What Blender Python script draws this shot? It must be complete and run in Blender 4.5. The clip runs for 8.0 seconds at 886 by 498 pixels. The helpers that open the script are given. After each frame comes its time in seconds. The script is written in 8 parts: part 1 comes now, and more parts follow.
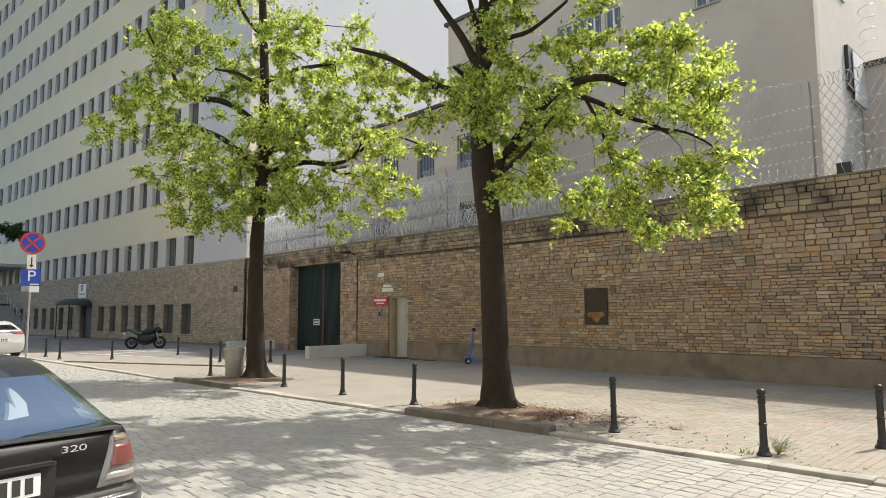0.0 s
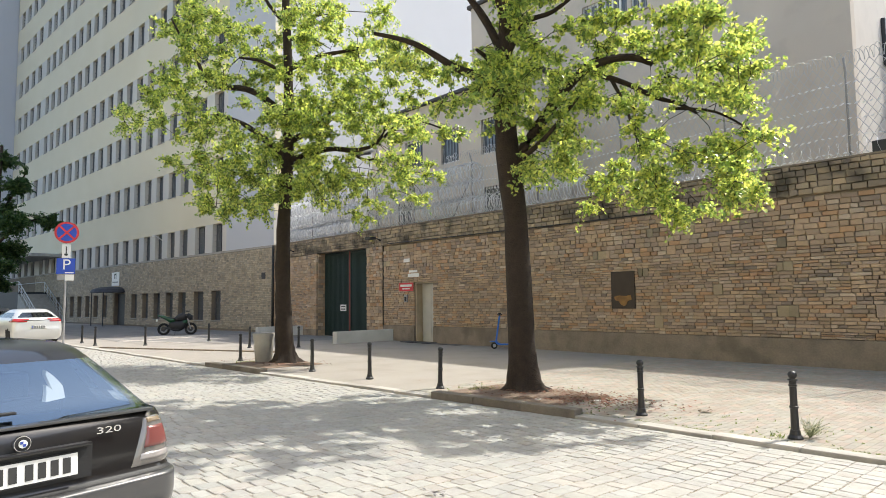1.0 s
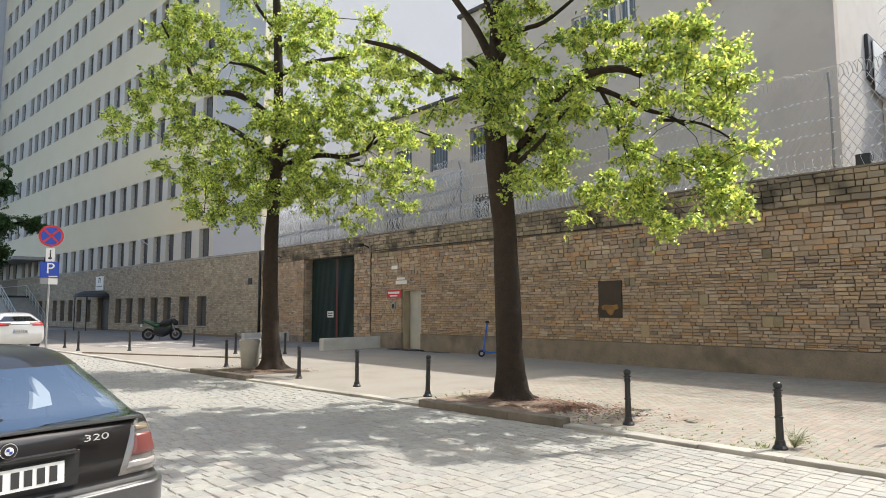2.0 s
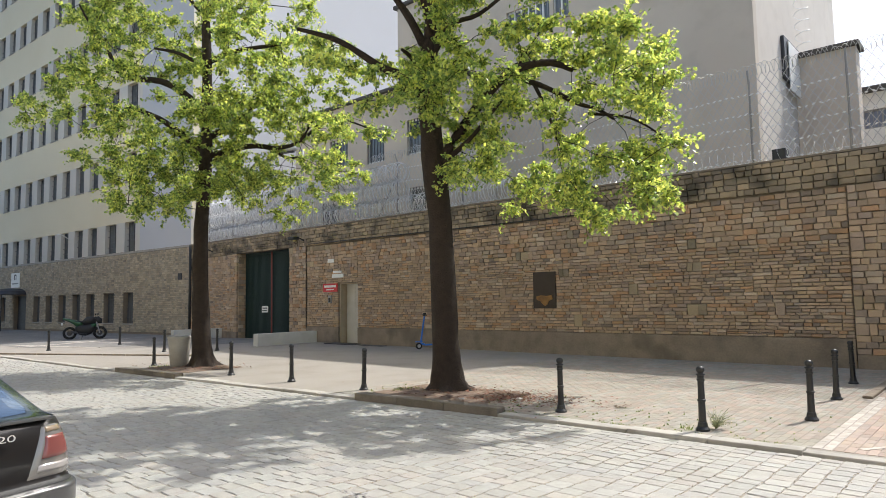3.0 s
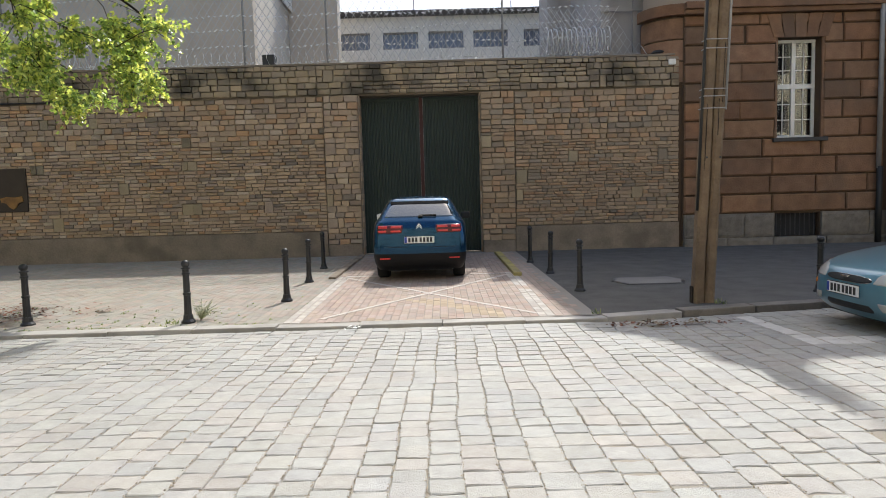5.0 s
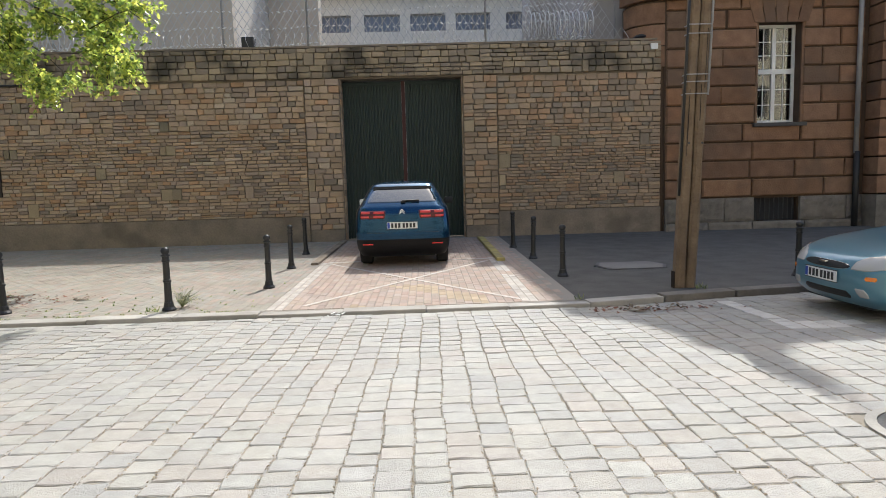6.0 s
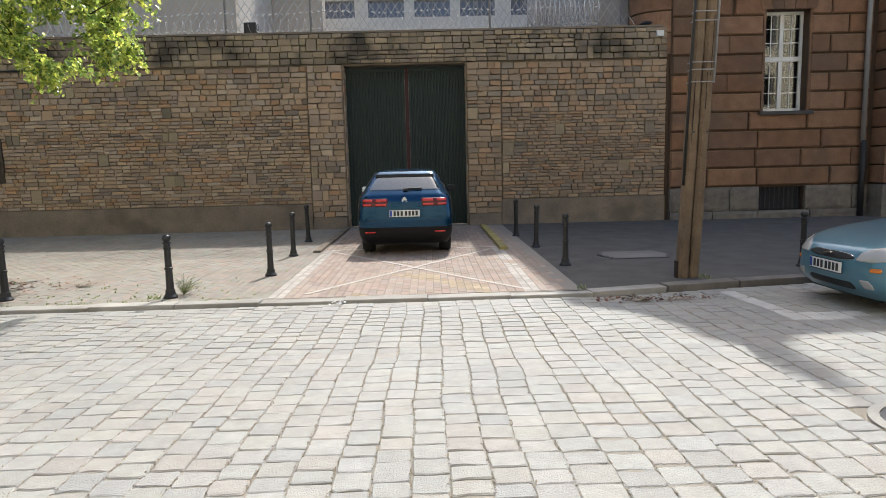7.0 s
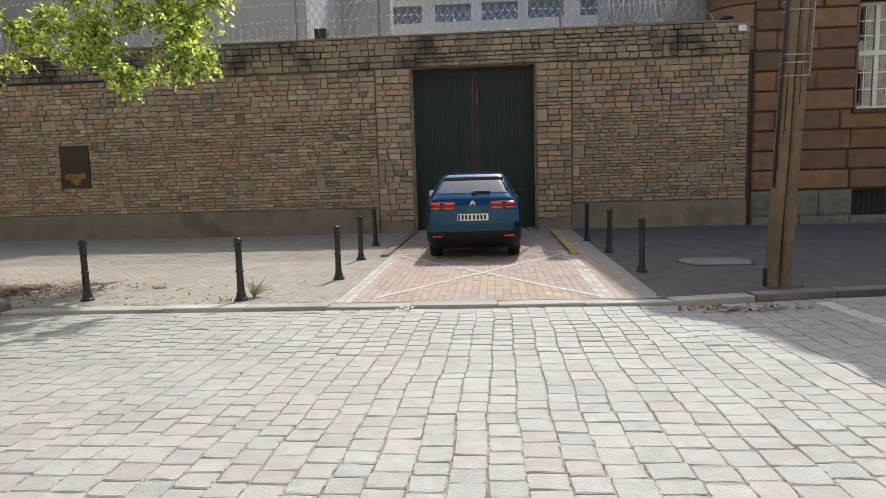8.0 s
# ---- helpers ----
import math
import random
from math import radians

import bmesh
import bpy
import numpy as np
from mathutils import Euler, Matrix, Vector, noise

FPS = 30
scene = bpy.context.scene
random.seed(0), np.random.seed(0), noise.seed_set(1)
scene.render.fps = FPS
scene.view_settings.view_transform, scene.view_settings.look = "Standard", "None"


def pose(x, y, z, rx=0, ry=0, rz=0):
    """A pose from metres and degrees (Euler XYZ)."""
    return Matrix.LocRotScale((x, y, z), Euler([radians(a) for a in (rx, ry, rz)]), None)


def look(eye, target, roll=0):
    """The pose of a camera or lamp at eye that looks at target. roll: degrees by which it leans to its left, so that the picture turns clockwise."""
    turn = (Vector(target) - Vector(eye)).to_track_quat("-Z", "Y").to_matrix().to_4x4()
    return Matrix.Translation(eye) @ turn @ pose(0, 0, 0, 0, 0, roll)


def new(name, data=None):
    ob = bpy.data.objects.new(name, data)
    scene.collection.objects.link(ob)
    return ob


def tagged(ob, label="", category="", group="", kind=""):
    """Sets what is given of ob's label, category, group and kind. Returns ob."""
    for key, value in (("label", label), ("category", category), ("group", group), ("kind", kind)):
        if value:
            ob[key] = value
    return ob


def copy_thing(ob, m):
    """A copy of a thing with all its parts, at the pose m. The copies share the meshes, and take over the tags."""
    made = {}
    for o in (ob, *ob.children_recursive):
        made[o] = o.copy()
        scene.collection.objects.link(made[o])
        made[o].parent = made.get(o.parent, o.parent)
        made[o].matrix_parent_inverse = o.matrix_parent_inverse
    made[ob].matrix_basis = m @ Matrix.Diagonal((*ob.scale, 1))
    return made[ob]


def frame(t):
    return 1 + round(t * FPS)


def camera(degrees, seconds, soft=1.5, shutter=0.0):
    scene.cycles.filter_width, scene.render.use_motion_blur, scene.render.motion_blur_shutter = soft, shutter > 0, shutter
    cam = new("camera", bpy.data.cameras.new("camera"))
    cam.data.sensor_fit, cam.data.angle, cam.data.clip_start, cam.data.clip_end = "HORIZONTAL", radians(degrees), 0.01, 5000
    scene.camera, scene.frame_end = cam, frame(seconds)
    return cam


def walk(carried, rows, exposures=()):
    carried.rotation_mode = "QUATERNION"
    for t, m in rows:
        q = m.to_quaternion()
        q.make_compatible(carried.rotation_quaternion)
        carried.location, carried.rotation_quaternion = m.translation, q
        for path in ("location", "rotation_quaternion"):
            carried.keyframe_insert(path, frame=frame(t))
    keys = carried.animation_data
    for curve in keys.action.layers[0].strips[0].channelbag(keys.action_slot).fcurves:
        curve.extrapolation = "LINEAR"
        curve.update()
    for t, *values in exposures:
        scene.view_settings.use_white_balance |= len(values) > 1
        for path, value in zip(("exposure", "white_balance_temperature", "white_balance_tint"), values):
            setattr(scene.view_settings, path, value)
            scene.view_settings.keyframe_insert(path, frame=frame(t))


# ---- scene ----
cam = camera(69.0, 8.0, soft=0.55)
PATH = [
    (0, (-0.067, 0.308, 1.664), (-1.500, 1.687, 1.868), -0.30),
    (0.5, (-0.061, 0.322, 1.660), (-1.538, 1.661, 1.827), -0.70),
    (1, (-0.063, 0.320, 1.646), (-1.553, 1.644, 1.806), -0.70),
    (1.2, (-0.056, 0.280, 1.624), (-1.550, 1.598, 1.792), -0.80),
    (2.3, (-0.072, 0.300, 1.666), (-1.511, 1.675, 1.855), -0.20),
    (2.5, (-0.055, 0.315, 1.649), (-1.472, 1.714, 1.834), -0.50),
    (3, (-0.060, 0.347, 1.638), (-1.388, 1.834, 1.797), -1.00),
    (3.5, (-0.019, 0.438, 1.600), (-1.237, 2.018, 1.746), -0.90),
    (3.6, (0.006, 0.447, 1.571), (-1.124, 2.093, 1.692), -1.84),
    (3.7, (0.042, 0.520, 1.558), (-0.947, 2.257, 1.635), -2.78),
    (3.8, (0.065, 0.527, 1.548), (-0.737, 2.359, 1.604), -2.92),
    (3.9, (0.091, 0.508, 1.531), (-0.557, 2.400, 1.551), -3.16),
    (4, (0.104, 0.514, 1.519), (-0.382, 2.454, 1.517), -2.60),
    (4.1, (0.105, 0.537, 1.517), (-0.239, 2.507, 1.491), -1.88),
    (4.2, (0.090, 0.516, 1.513), (-0.159, 2.501, 1.474), -1.66),
    (4.3, (0.089, 0.508, 1.515), (-0.088, 2.499, 1.475), -1.94),
    (4.5, (0.113, 0.533, 1.509), (0.032, 2.530, 1.429), -1.60),
    (5, (0.126, 0.534, 1.493), (0.122, 2.527, 1.325), -1.60),
    (5.2, (0.159, 0.522, 1.506), (0.204, 2.512, 1.307), -1.80),
    (6.3, (0.104, 0.578, 1.520), (0.152, 2.564, 1.293), -1.60),
    (6.5, (0.106, 0.585, 1.529), (0.139, 2.570, 1.290), -1.60),
    (7, (0.134, 0.596, 1.527), (0.171, 2.579, 1.270), -1.40),
    (7.5, (0.124, 0.651, 1.496), (0.134, 2.631, 1.216), 0.10),
    (7.7, (0.140, 0.652, 1.493), (0.055, 2.629, 1.200), -0.40),
    (8, (0.066, 0.823, 1.501), (-0.096, 2.802, 1.263), -1.70),
]
EXPOSURES = [(0, 1.07, 7100, 7), (0.5, 1.34, 6920, 7), (1.0, 1.3, 6800, 7), (1.2, 1.3, 6800, 7), (2.3, 1.1, 6750, 8), (3.0, 1.02, 6650, 8), (3.5, 1.0, 6580, 8), (4.0, 0.72, 6500, 8), (4.5, 0.76, 6500, 8), (5.2, 0.84, 6500, 8), (6.5, 0.87, 6500, 8), (7.5, 0.78, 6500, 8), (8.0, 0.73, 6500, 8)]
walk(cam, [(t, look(eye, target, roll)) for t, eye, target, roll in PATH], EXPOSURES)

# ---- light ----
world = bpy.data.worlds.new("sky")
scene.world = world
world.use_nodes = True
wn = world.node_tree.nodes
sky = wn.new("ShaderNodeTexSky")
sky.sky_type = "NISHITA"
sky.sun_disc = False
sky.sun_elevation = radians(53)
sky.sun_rotation = radians(16)
sky.dust_density = 2.8
wn["Background"].inputs["Strength"].default_value = 0.15
world.node_tree.links.new(sky.outputs["Color"], wn["Background"].inputs["Color"])
sun_data = bpy.data.lights.new("sun", "SUN")
sun_data.energy = 2.65
sun_data.angle = radians(0.53)
sun_data.color = (1.0, 0.985, 0.955)
sun = new("sun", sun_data)
sun.matrix_world = look((1.85, 7.2, 10), (0, 0, 0))


# ---- materials ----
def surf(name, col, rough=0.75, metal=0.0, amount=0.25, scale=3.0, fine=45.0, bump=0.15, rnd=0.0, col2=None, spec=0.4, coat=0.0, stain=0.0, stain_col=(0.05, 0.045, 0.035), tints=()):
    """A surface with large and fine variation by place, and a shade of its own for each piece."""
    m = bpy.data.materials.new(name)
    m.use_nodes = True
    nt = m.node_tree
    n, l = nt.nodes, nt.links
    b = n["Principled BSDF"]
    b.inputs["Roughness"].default_value = rough
    b.inputs["Metallic"].default_value = metal
    b.inputs["Specular IOR Level"].default_value = spec
    b.inputs["Coat Weight"].default_value = coat
    geo = n.new("ShaderNodeNewGeometry")
    big = n.new("ShaderNodeTexNoise")
    big.inputs["Scale"].default_value = scale
    big.inputs["Detail"].default_value = 5
    small = n.new("ShaderNodeTexNoise")
    small.inputs["Scale"].default_value = fine
    small.inputs["Detail"].default_value = 3
    for t in (big, small):
        l.new(geo.outputs["Position"], t.inputs["Vector"])
    mix = n.new("ShaderNodeMix")
    mix.data_type = "RGBA"
    c2 = col2 or tuple(c * 0.55 for c in col)
    mix.inputs[6].default_value = (*col, 1)
    mix.inputs[7].default_value = (*c2, 1)
    add = n.new("ShaderNodeMath")
    add.operation = "MULTIPLY_ADD"
    l.new(small.outputs["Fac"], add.inputs[0])
    add.inputs[1].default_value = 0.5
    l.new(big.outputs["Fac"], add.inputs[2])
    rng = n.new("ShaderNodeMapRange")
    rng.inputs["From Min"].default_value = 0.45
    rng.inputs["From Max"].default_value = 1.05
    rng.inputs["To Max"].default_value = min(1.0, amount * 2)
    l.new(add.outputs[0], rng.inputs["Value"])
    l.new(rng.outputs["Result"], mix.inputs[0])
    out = mix.outputs[2]
    if rnd:
        info = n.new("ShaderNodeObjectInfo")
        s = n.new("ShaderNodeMath")
        s.operation = "ADD"
        l.new(info.outputs["Random"], s.inputs[0])
        l.new(geo.outputs["Random Per Island"], s.inputs[1])
        fr = n.new("ShaderNodeMath")
        fr.operation = "FRACT"
        l.new(s.outputs[0], fr.inputs[0])
        hsv = n.new("ShaderNodeHueSaturation")
        r2 = n.new("ShaderNodeMapRange")
        r2.inputs["To Min"].default_value = 1 - rnd
        r2.inputs["To Max"].default_value = 1 + rnd
        l.new(fr.outputs[0], r2.inputs["Value"])
        l.new(r2.outputs["Result"], hsv.inputs["Value"])
        l.new(out, hsv.inputs["Color"])
        out = hsv.outputs["Color"]
        if tints:
            k7 = n.new("ShaderNodeMath")
            k7.operation = "MULTIPLY"
            k7.inputs[1].default_value = 7.31
            l.new(fr.outputs[0], k7.inputs[0])
            f7 = n.new("ShaderNodeMath")
            f7.operation = "FRACT"
            l.new(k7.outputs[0], f7.inputs[0])
            ramp = n.new("ShaderNodeValToRGB")
            ramp.color_ramp.elements[0].color = (*tints[0], 1)
            ramp.color_ramp.elements[1].color = (*tints[-1], 1)
            for k, c in enumerate(tints[1:-1]):
                ramp.color_ramp.elements.new((k + 1) / (len(tints) - 1)).color = (*c, 1)
            l.new(f7.outputs[0], ramp.inputs["Fac"])
            mul = n.new("ShaderNodeMix")
            mul.data_type, mul.blend_type = "RGBA", "MULTIPLY"
            mul.inputs[0].default_value = 1.0
            l.new(out, mul.inputs[6])
            l.new(ramp.outputs["Color"], mul.inputs[7])
            out = mul.outputs[2]
    if stain:
        st = n.new("ShaderNodeTexNoise")
        st.inputs["Scale"].default_value = 1.1
        st.inputs["Detail"].default_value = 6
        l.new(geo.outputs["Position"], st.inputs["Vector"])
        sr = n.new("ShaderNodeMapRange")
        sr.inputs["From Min"].default_value = 0.52
        sr.inputs["From Max"].default_value = 0.66
        sr.inputs["To Max"].default_value = stain
        l.new(st.outputs["Fac"], sr.inputs["Value"])
        m2 = n.new("ShaderNodeMix")
        m2.data_type = "RGBA"
        m2.inputs[7].default_value = (*stain_col, 1)
        l.new(out, m2.inputs[6])
        l.new(sr.outputs["Result"], m2.inputs[0])
        out = m2.outputs[2]
    l.new(out, b.inputs["Base Color"])
    if bump:
        bp = n.new("ShaderNodeBump")
        bp.inputs["Strength"].default_value = bump
        bp.inputs["Distance"].default_value = 0.02
        l.new(small.outputs["Fac"], bp.inputs["Height"])
        l.new(bp.outputs["Normal"], b.inputs["Normal"])
    return m


def stone_surf(name, cols, stain=0.0):
    """Masonry in several stone colours, one for each piece."""
    m = surf(name, (0.4, 0.32, 0.2), rough=0.9, amount=0.35, scale=2.0, fine=38, bump=0.6, rnd=0.18, stain=stain)
    nt = m.node_tree
    n, l = nt.nodes, nt.links
    geo = next(x for x in n if x.type == "NEW_GEOMETRY")
    info = n.new("ShaderNodeObjectInfo")
    s = n.new("ShaderNodeMath")
    s.operation = "MULTIPLY_ADD"
    s.inputs[1].default_value = 7.31
    l.new(geo.outputs["Random Per Island"], s.inputs[0])
    l.new(info.outputs["Random"], s.inputs[2])
    fr = n.new("ShaderNodeMath")
    fr.operation = "FRACT"
    l.new(s.outputs[0], fr.inputs[0])
    ramp = n.new("ShaderNodeValToRGB")
    e = ramp.color_ramp.elements
    ramp.color_ramp.interpolation = "CONSTANT"
    while len(e) < len(cols):
        e.new(0.5)
    at = 0.0
    for k, (share, c) in enumerate(cols):
        e[k].position = at
        e[k].color = (*c, 1)
        at += share
    l.new(fr.outputs[0], ramp.inputs["Fac"])
    mix = next(x for x in n if x.type == "MIX" and not x.inputs[6].is_linked)
    l.new(ramp.outputs["Color"], mix.inputs[6])
    dark = n.new("ShaderNodeHueSaturation")
    dark.inputs["Value"].default_value = 0.62
    l.new(ramp.outputs["Color"], dark.inputs["Color"])
    l.new(dark.outputs["Color"], mix.inputs[7])
    return m


def plain(name, col, rough=0.5, metal=0.0, coat=0.0, emit=0.0, spec=0.5):
    m = bpy.data.materials.new(name)
    m.use_nodes = True
    b = m.node_tree.nodes["Principled BSDF"]
    b.inputs["Base Color"].default_value = (*col, 1)
    b.inputs["Roughness"].default_value = rough
    b.inputs["Metallic"].default_value = metal
    b.inputs["Coat Weight"].default_value = coat
    b.inputs["Specular IOR Level"].default_value = spec
    return m


def glass(name, col=(0.9, 0.95, 0.95), rough=0.02):
    m = bpy.data.materials.new(name)
    m.use_nodes = True
    b = m.node_tree.nodes["Principled BSDF"]
    b.inputs["Base Color"].default_value = (*col, 1)
    b.inputs["Roughness"].default_value = rough
    b.inputs["Transmission Weight"].default_value = 1.0
    b.inputs["IOR"].default_value = 1.45
    return m


def leaf_surf(name, col, trans):
    m = bpy.data.materials.new(name)
    m.use_nodes = True
    n, l = m.node_tree.nodes, m.node_tree.links
    n.remove(n["Principled BSDF"])
    geo = n.new("ShaderNodeNewGeometry")
    hs = []
    for c in (col, trans):
        h = n.new("ShaderNodeHueSaturation")
        h.inputs["Color"].default_value = (*c, 1)
        r = n.new("ShaderNodeMapRange")
        r.inputs["To Min"].default_value = 0.4
        r.inputs["To Max"].default_value = 1.65
        l.new(geo.outputs["Random Per Island"], r.inputs["Value"])
        l.new(r.outputs["Result"], h.inputs["Value"])
        hu = n.new("ShaderNodeMapRange")
        hu.inputs["To Min"].default_value = 0.555
        hu.inputs["To Max"].default_value = 0.465
        l.new(geo.outputs["Random Per Island"], hu.inputs["Value"])
        l.new(hu.outputs["Result"], h.inputs["Hue"])
        hs.append(h)
    d = n.new("ShaderNodeBsdfPrincipled")
    d.inputs["Roughness"].default_value = 0.36
    d.inputs["Specular IOR Level"].default_value = 0.55
    t = n.new("ShaderNodeBsdfTranslucent")
    l.new(hs[0].outputs["Color"], d.inputs["Base Color"])
    l.new(hs[1].outputs["Color"], t.inputs["Color"])
    mx = n.new("ShaderNodeMixShader")
    mx.inputs["Fac"].default_value = 0.42
    l.new(d.outputs[0], mx.inputs[1])
    l.new(t.outputs[0], mx.inputs[2])
    l.new(mx.outputs[0], n["Material Output"].inputs["Surface"])
    return m


SANDSTONES = [(0.34, (0.46, 0.34, 0.237)), (0.22, (0.5, 0.364, 0.242)), (0.19, (0.405, 0.31, 0.237)), (0.11, (0.5, 0.315, 0.187)), (0.05, (0.3, 0.241, 0.193)), (0.09, (0.53, 0.424, 0.319))]
M_STONE_PINK = stone_surf("pinkish_sandstone", [(0.4, (0.43, 0.315, 0.21)), (0.28, (0.385, 0.29, 0.205)), (0.22, (0.46, 0.30, 0.185)), (0.1, (0.31, 0.255, 0.195))])
M_STONE = stone_surf("sandstone", SANDSTONES)
M_STONE_TOP = stone_surf("weathered_sandstone", [(0.4, (0.37, 0.295, 0.205)), (0.3, (0.31, 0.25, 0.185)), (0.3, (0.42, 0.325, 0.215))], stain=0.85)
M_STONE_DULL = stone_surf("dull_sandstone", [(0.4, (0.36, 0.295, 0.2)), (0.2, (0.29, 0.245, 0.175)), (0.4, (0.42, 0.335, 0.22))])
M_STONE_GREY = stone_surf("grey_sandstone", [(0.4, (0.44, 0.375, 0.285)), (0.3, (0.49, 0.41, 0.3)), (0.3, (0.37, 0.325, 0.26))])
M_MORTAR = surf("mortar", (0.25, 0.205, 0.155), rough=0.95, bump=0.4)
M_PLINTH = surf("plinth_concrete", (0.3, 0.243, 0.187), rough=0.9, amount=0.6, scale=2.2, fine=22, bump=0.5, stain=0.5, stain_col=(0.13, 0.105, 0.08))
M_ASHLAR = surf("brown_ashlar", (0.265, 0.16, 0.098), rough=0.88, amount=0.5, scale=3.5, fine=26, bump=0.5, rnd=0.24, col2=(0.165, 0.093, 0.056), stain=0.5, stain_col=(0.12, 0.085, 0.062),
                tints=[(1.1, 0.97, 0.84), (0.96, 0.95, 0.98), (1.05, 0.92, 0.84), (0.92, 0.97, 1.02), (1.08, 1.02, 0.95)])
M_ASHLAR_JOINT = surf("ashlar_joint", (0.1, 0.065, 0.042), rough=0.95)
M_GRANITE = surf("grey_granite", (0.225, 0.2, 0.17), rough=0.85, amount=0.5, scale=5, fine=60, bump=0.5, rnd=0.12, stain=0.55, stain_col=(0.12, 0.105, 0.085))
M_YELLOW = surf("yellow_plaster", (0.70, 0.63, 0.47), rough=0.9, amount=0.15, scale=0.35, bump=0.1, col2=(0.55, 0.47, 0.3))
M_WHITE_PLASTER = surf("white_plaster", (0.50, 0.505, 0.53), rough=0.9, amount=0.12, scale=0.4, bump=0.1, col2=(0.43, 0.43, 0.45))
M_BEIGE = surf("beige_plaster", (0.59, 0.52, 0.44), rough=0.92, amount=0.3, scale=0.5, bump=0.15, col2=(0.48, 0.415, 0.35), stain=0.12, stain_col=(0.25, 0.2, 0.16))
# lit copy of the beige plaster, for walls that face the sun
M_BEIGE_LIT = surf("sunlit_beige_plaster", (0.63, 0.58, 0.52), rough=0.92, amount=0.25, scale=0.6, bump=0.15, col2=(0.53, 0.48, 0.42), stain=0.1, stain_col=(0.28, 0.24, 0.2))
# plaster whitened to imitate haze and glare over the shaded far wing
M_PALEWING = surf("haze_lightened_plaster", (0.8, 0.79, 0.76), rough=0.92, amount=0.2, scale=0.7, bump=0.12, col2=(0.68, 0.66, 0.63), stain=0.12, stain_col=(0.45, 0.42, 0.38))
M_COURTPLASTER = surf("court_plaster", (0.36, 0.295, 0.235), rough=0.92, amount=0.25, scale=0.6, bump=0.12, col2=(0.29, 0.235, 0.19), stain=0.3, stain_col=(0.22, 0.18, 0.15))
M_GREYWALL = surf("grey_prison_render", (0.46, 0.435, 0.42), rough=0.92, amount=0.3, scale=0.8, bump=0.15, col2=(0.32, 0.295, 0.275), stain=0.15, stain_col=(0.2, 0.18, 0.17))
M_BAND = surf("window_band_plaster", (0.57, 0.54, 0.485), rough=0.9, amount=0.12, scale=0.5, bump=0.1, col2=(0.48, 0.45, 0.4))
M_ROOF = surf("roof_felt", (0.09, 0.085, 0.08), rough=0.8)
M_SETT = surf("granite_sett", (0.38, 0.37, 0.348), rough=0.56, spec=0.5, amount=0.55, scale=12, fine=110, bump=0.5, rnd=0.085, col2=(0.29, 0.28, 0.26), stain=0.35, stain_col=(0.265, 0.26, 0.245),
              tints=((1.0, 0.985, 0.96), (0.98, 1.0, 0.975), (1.01, 0.985, 0.935), (0.965, 0.98, 0.99), (1.0, 1.0, 0.945), (1.015, 0.96, 0.91), (0.98, 0.98, 0.98)))
M_ROAD = surf("road_bed", (0.33, 0.295, 0.24), rough=0.95, fine=120, bump=0.5)
M_PAVE = surf("pavement_slab", (0.285, 0.262, 0.232), rough=0.9, amount=0.35, scale=1.1, fine=60, bump=0.25, col2=(0.245, 0.215, 0.185), stain=0.2, stain_col=(0.19, 0.165, 0.14))
M_PAVER = surf("concrete_paver", (0.295, 0.278, 0.25), rough=0.9, amount=0.35, scale=1.1, fine=70, bump=0.25, rnd=0.09, col2=(0.255, 0.22, 0.185), stain=0.2, stain_col=(0.2, 0.175, 0.15),
               tints=[(1.07, 0.955, 0.91), (0.97, 1.0, 0.98), (1.0, 1.01, 0.93), (1.09, 0.935, 0.885)])
M_ASPHALT = surf("asphalt", (0.135, 0.129, 0.121), rough=0.95, spec=0.2, amount=0.45, scale=2.5, fine=150, bump=0.35)
M_BRICKRED = surf("red_paver", (0.33, 0.29, 0.26), rough=0.85, amount=0.3, scale=3, fine=80, bump=0.3, rnd=0.12, col2=(0.33, 0.245, 0.2),
                  tints=[(1.04, 0.945, 0.89), (1.0, 0.98, 0.95), (1.04, 1.0, 0.9), (1.06, 0.925, 0.87), (0.97, 0.95, 0.93)])
M_PAVERPAINT = surf("worn_paver_paint", (0.45, 0.42, 0.38), rough=0.85, amount=0.7, scale=9, fine=40, bump=0.3, rnd=0.14, col2=(0.36, 0.31, 0.27))
M_BRICKYEL = surf("yellow_paver", (0.43, 0.335, 0.23), rough=0.85, amount=0.3, scale=3, fine=80, bump=0.3, rnd=0.15)
M_FORECOURT = surf("worn_shade_grey", (0.24, 0.225, 0.21), rough=0.9, amount=0.4, scale=0.8, fine=90, bump=0.3, stain=0.4, stain_col=(0.13, 0.12, 0.115))
M_KERB = surf("kerb_stone", (0.43, 0.405, 0.365), rough=0.85, amount=0.3, scale=3, fine=60, bump=0.3, rnd=0.12, stain=0.6, stain_col=(0.2, 0.185, 0.16))
M_KERBOLD = surf("dark_weathered_kerb", (0.2, 0.172, 0.14), rough=0.95, amount=0.6, scale=4, fine=40, bump=0.6, rnd=0.15, stain=0.5, stain_col=(0.11, 0.095, 0.075))
M_GRIT = surf("joint_grit", (0.40, 0.33, 0.24), rough=1.0, rnd=0.4, bump=0.0)
M_CHIP = surf("dry_leaf_chip", (0.2, 0.09, 0.058), rough=1.0, rnd=0.45, bump=0.0)
M_SETTPAINT = surf("worn_sett_paint", (0.62, 0.6, 0.56), rough=0.8, amount=0.6, scale=6, fine=30, col2=(0.45, 0.43, 0.4))
M_LINE = surf("road_paint", (0.56, 0.52, 0.47), rough=0.85, amount=0.8, scale=7, fine=28, col2=(0.36, 0.3, 0.26))
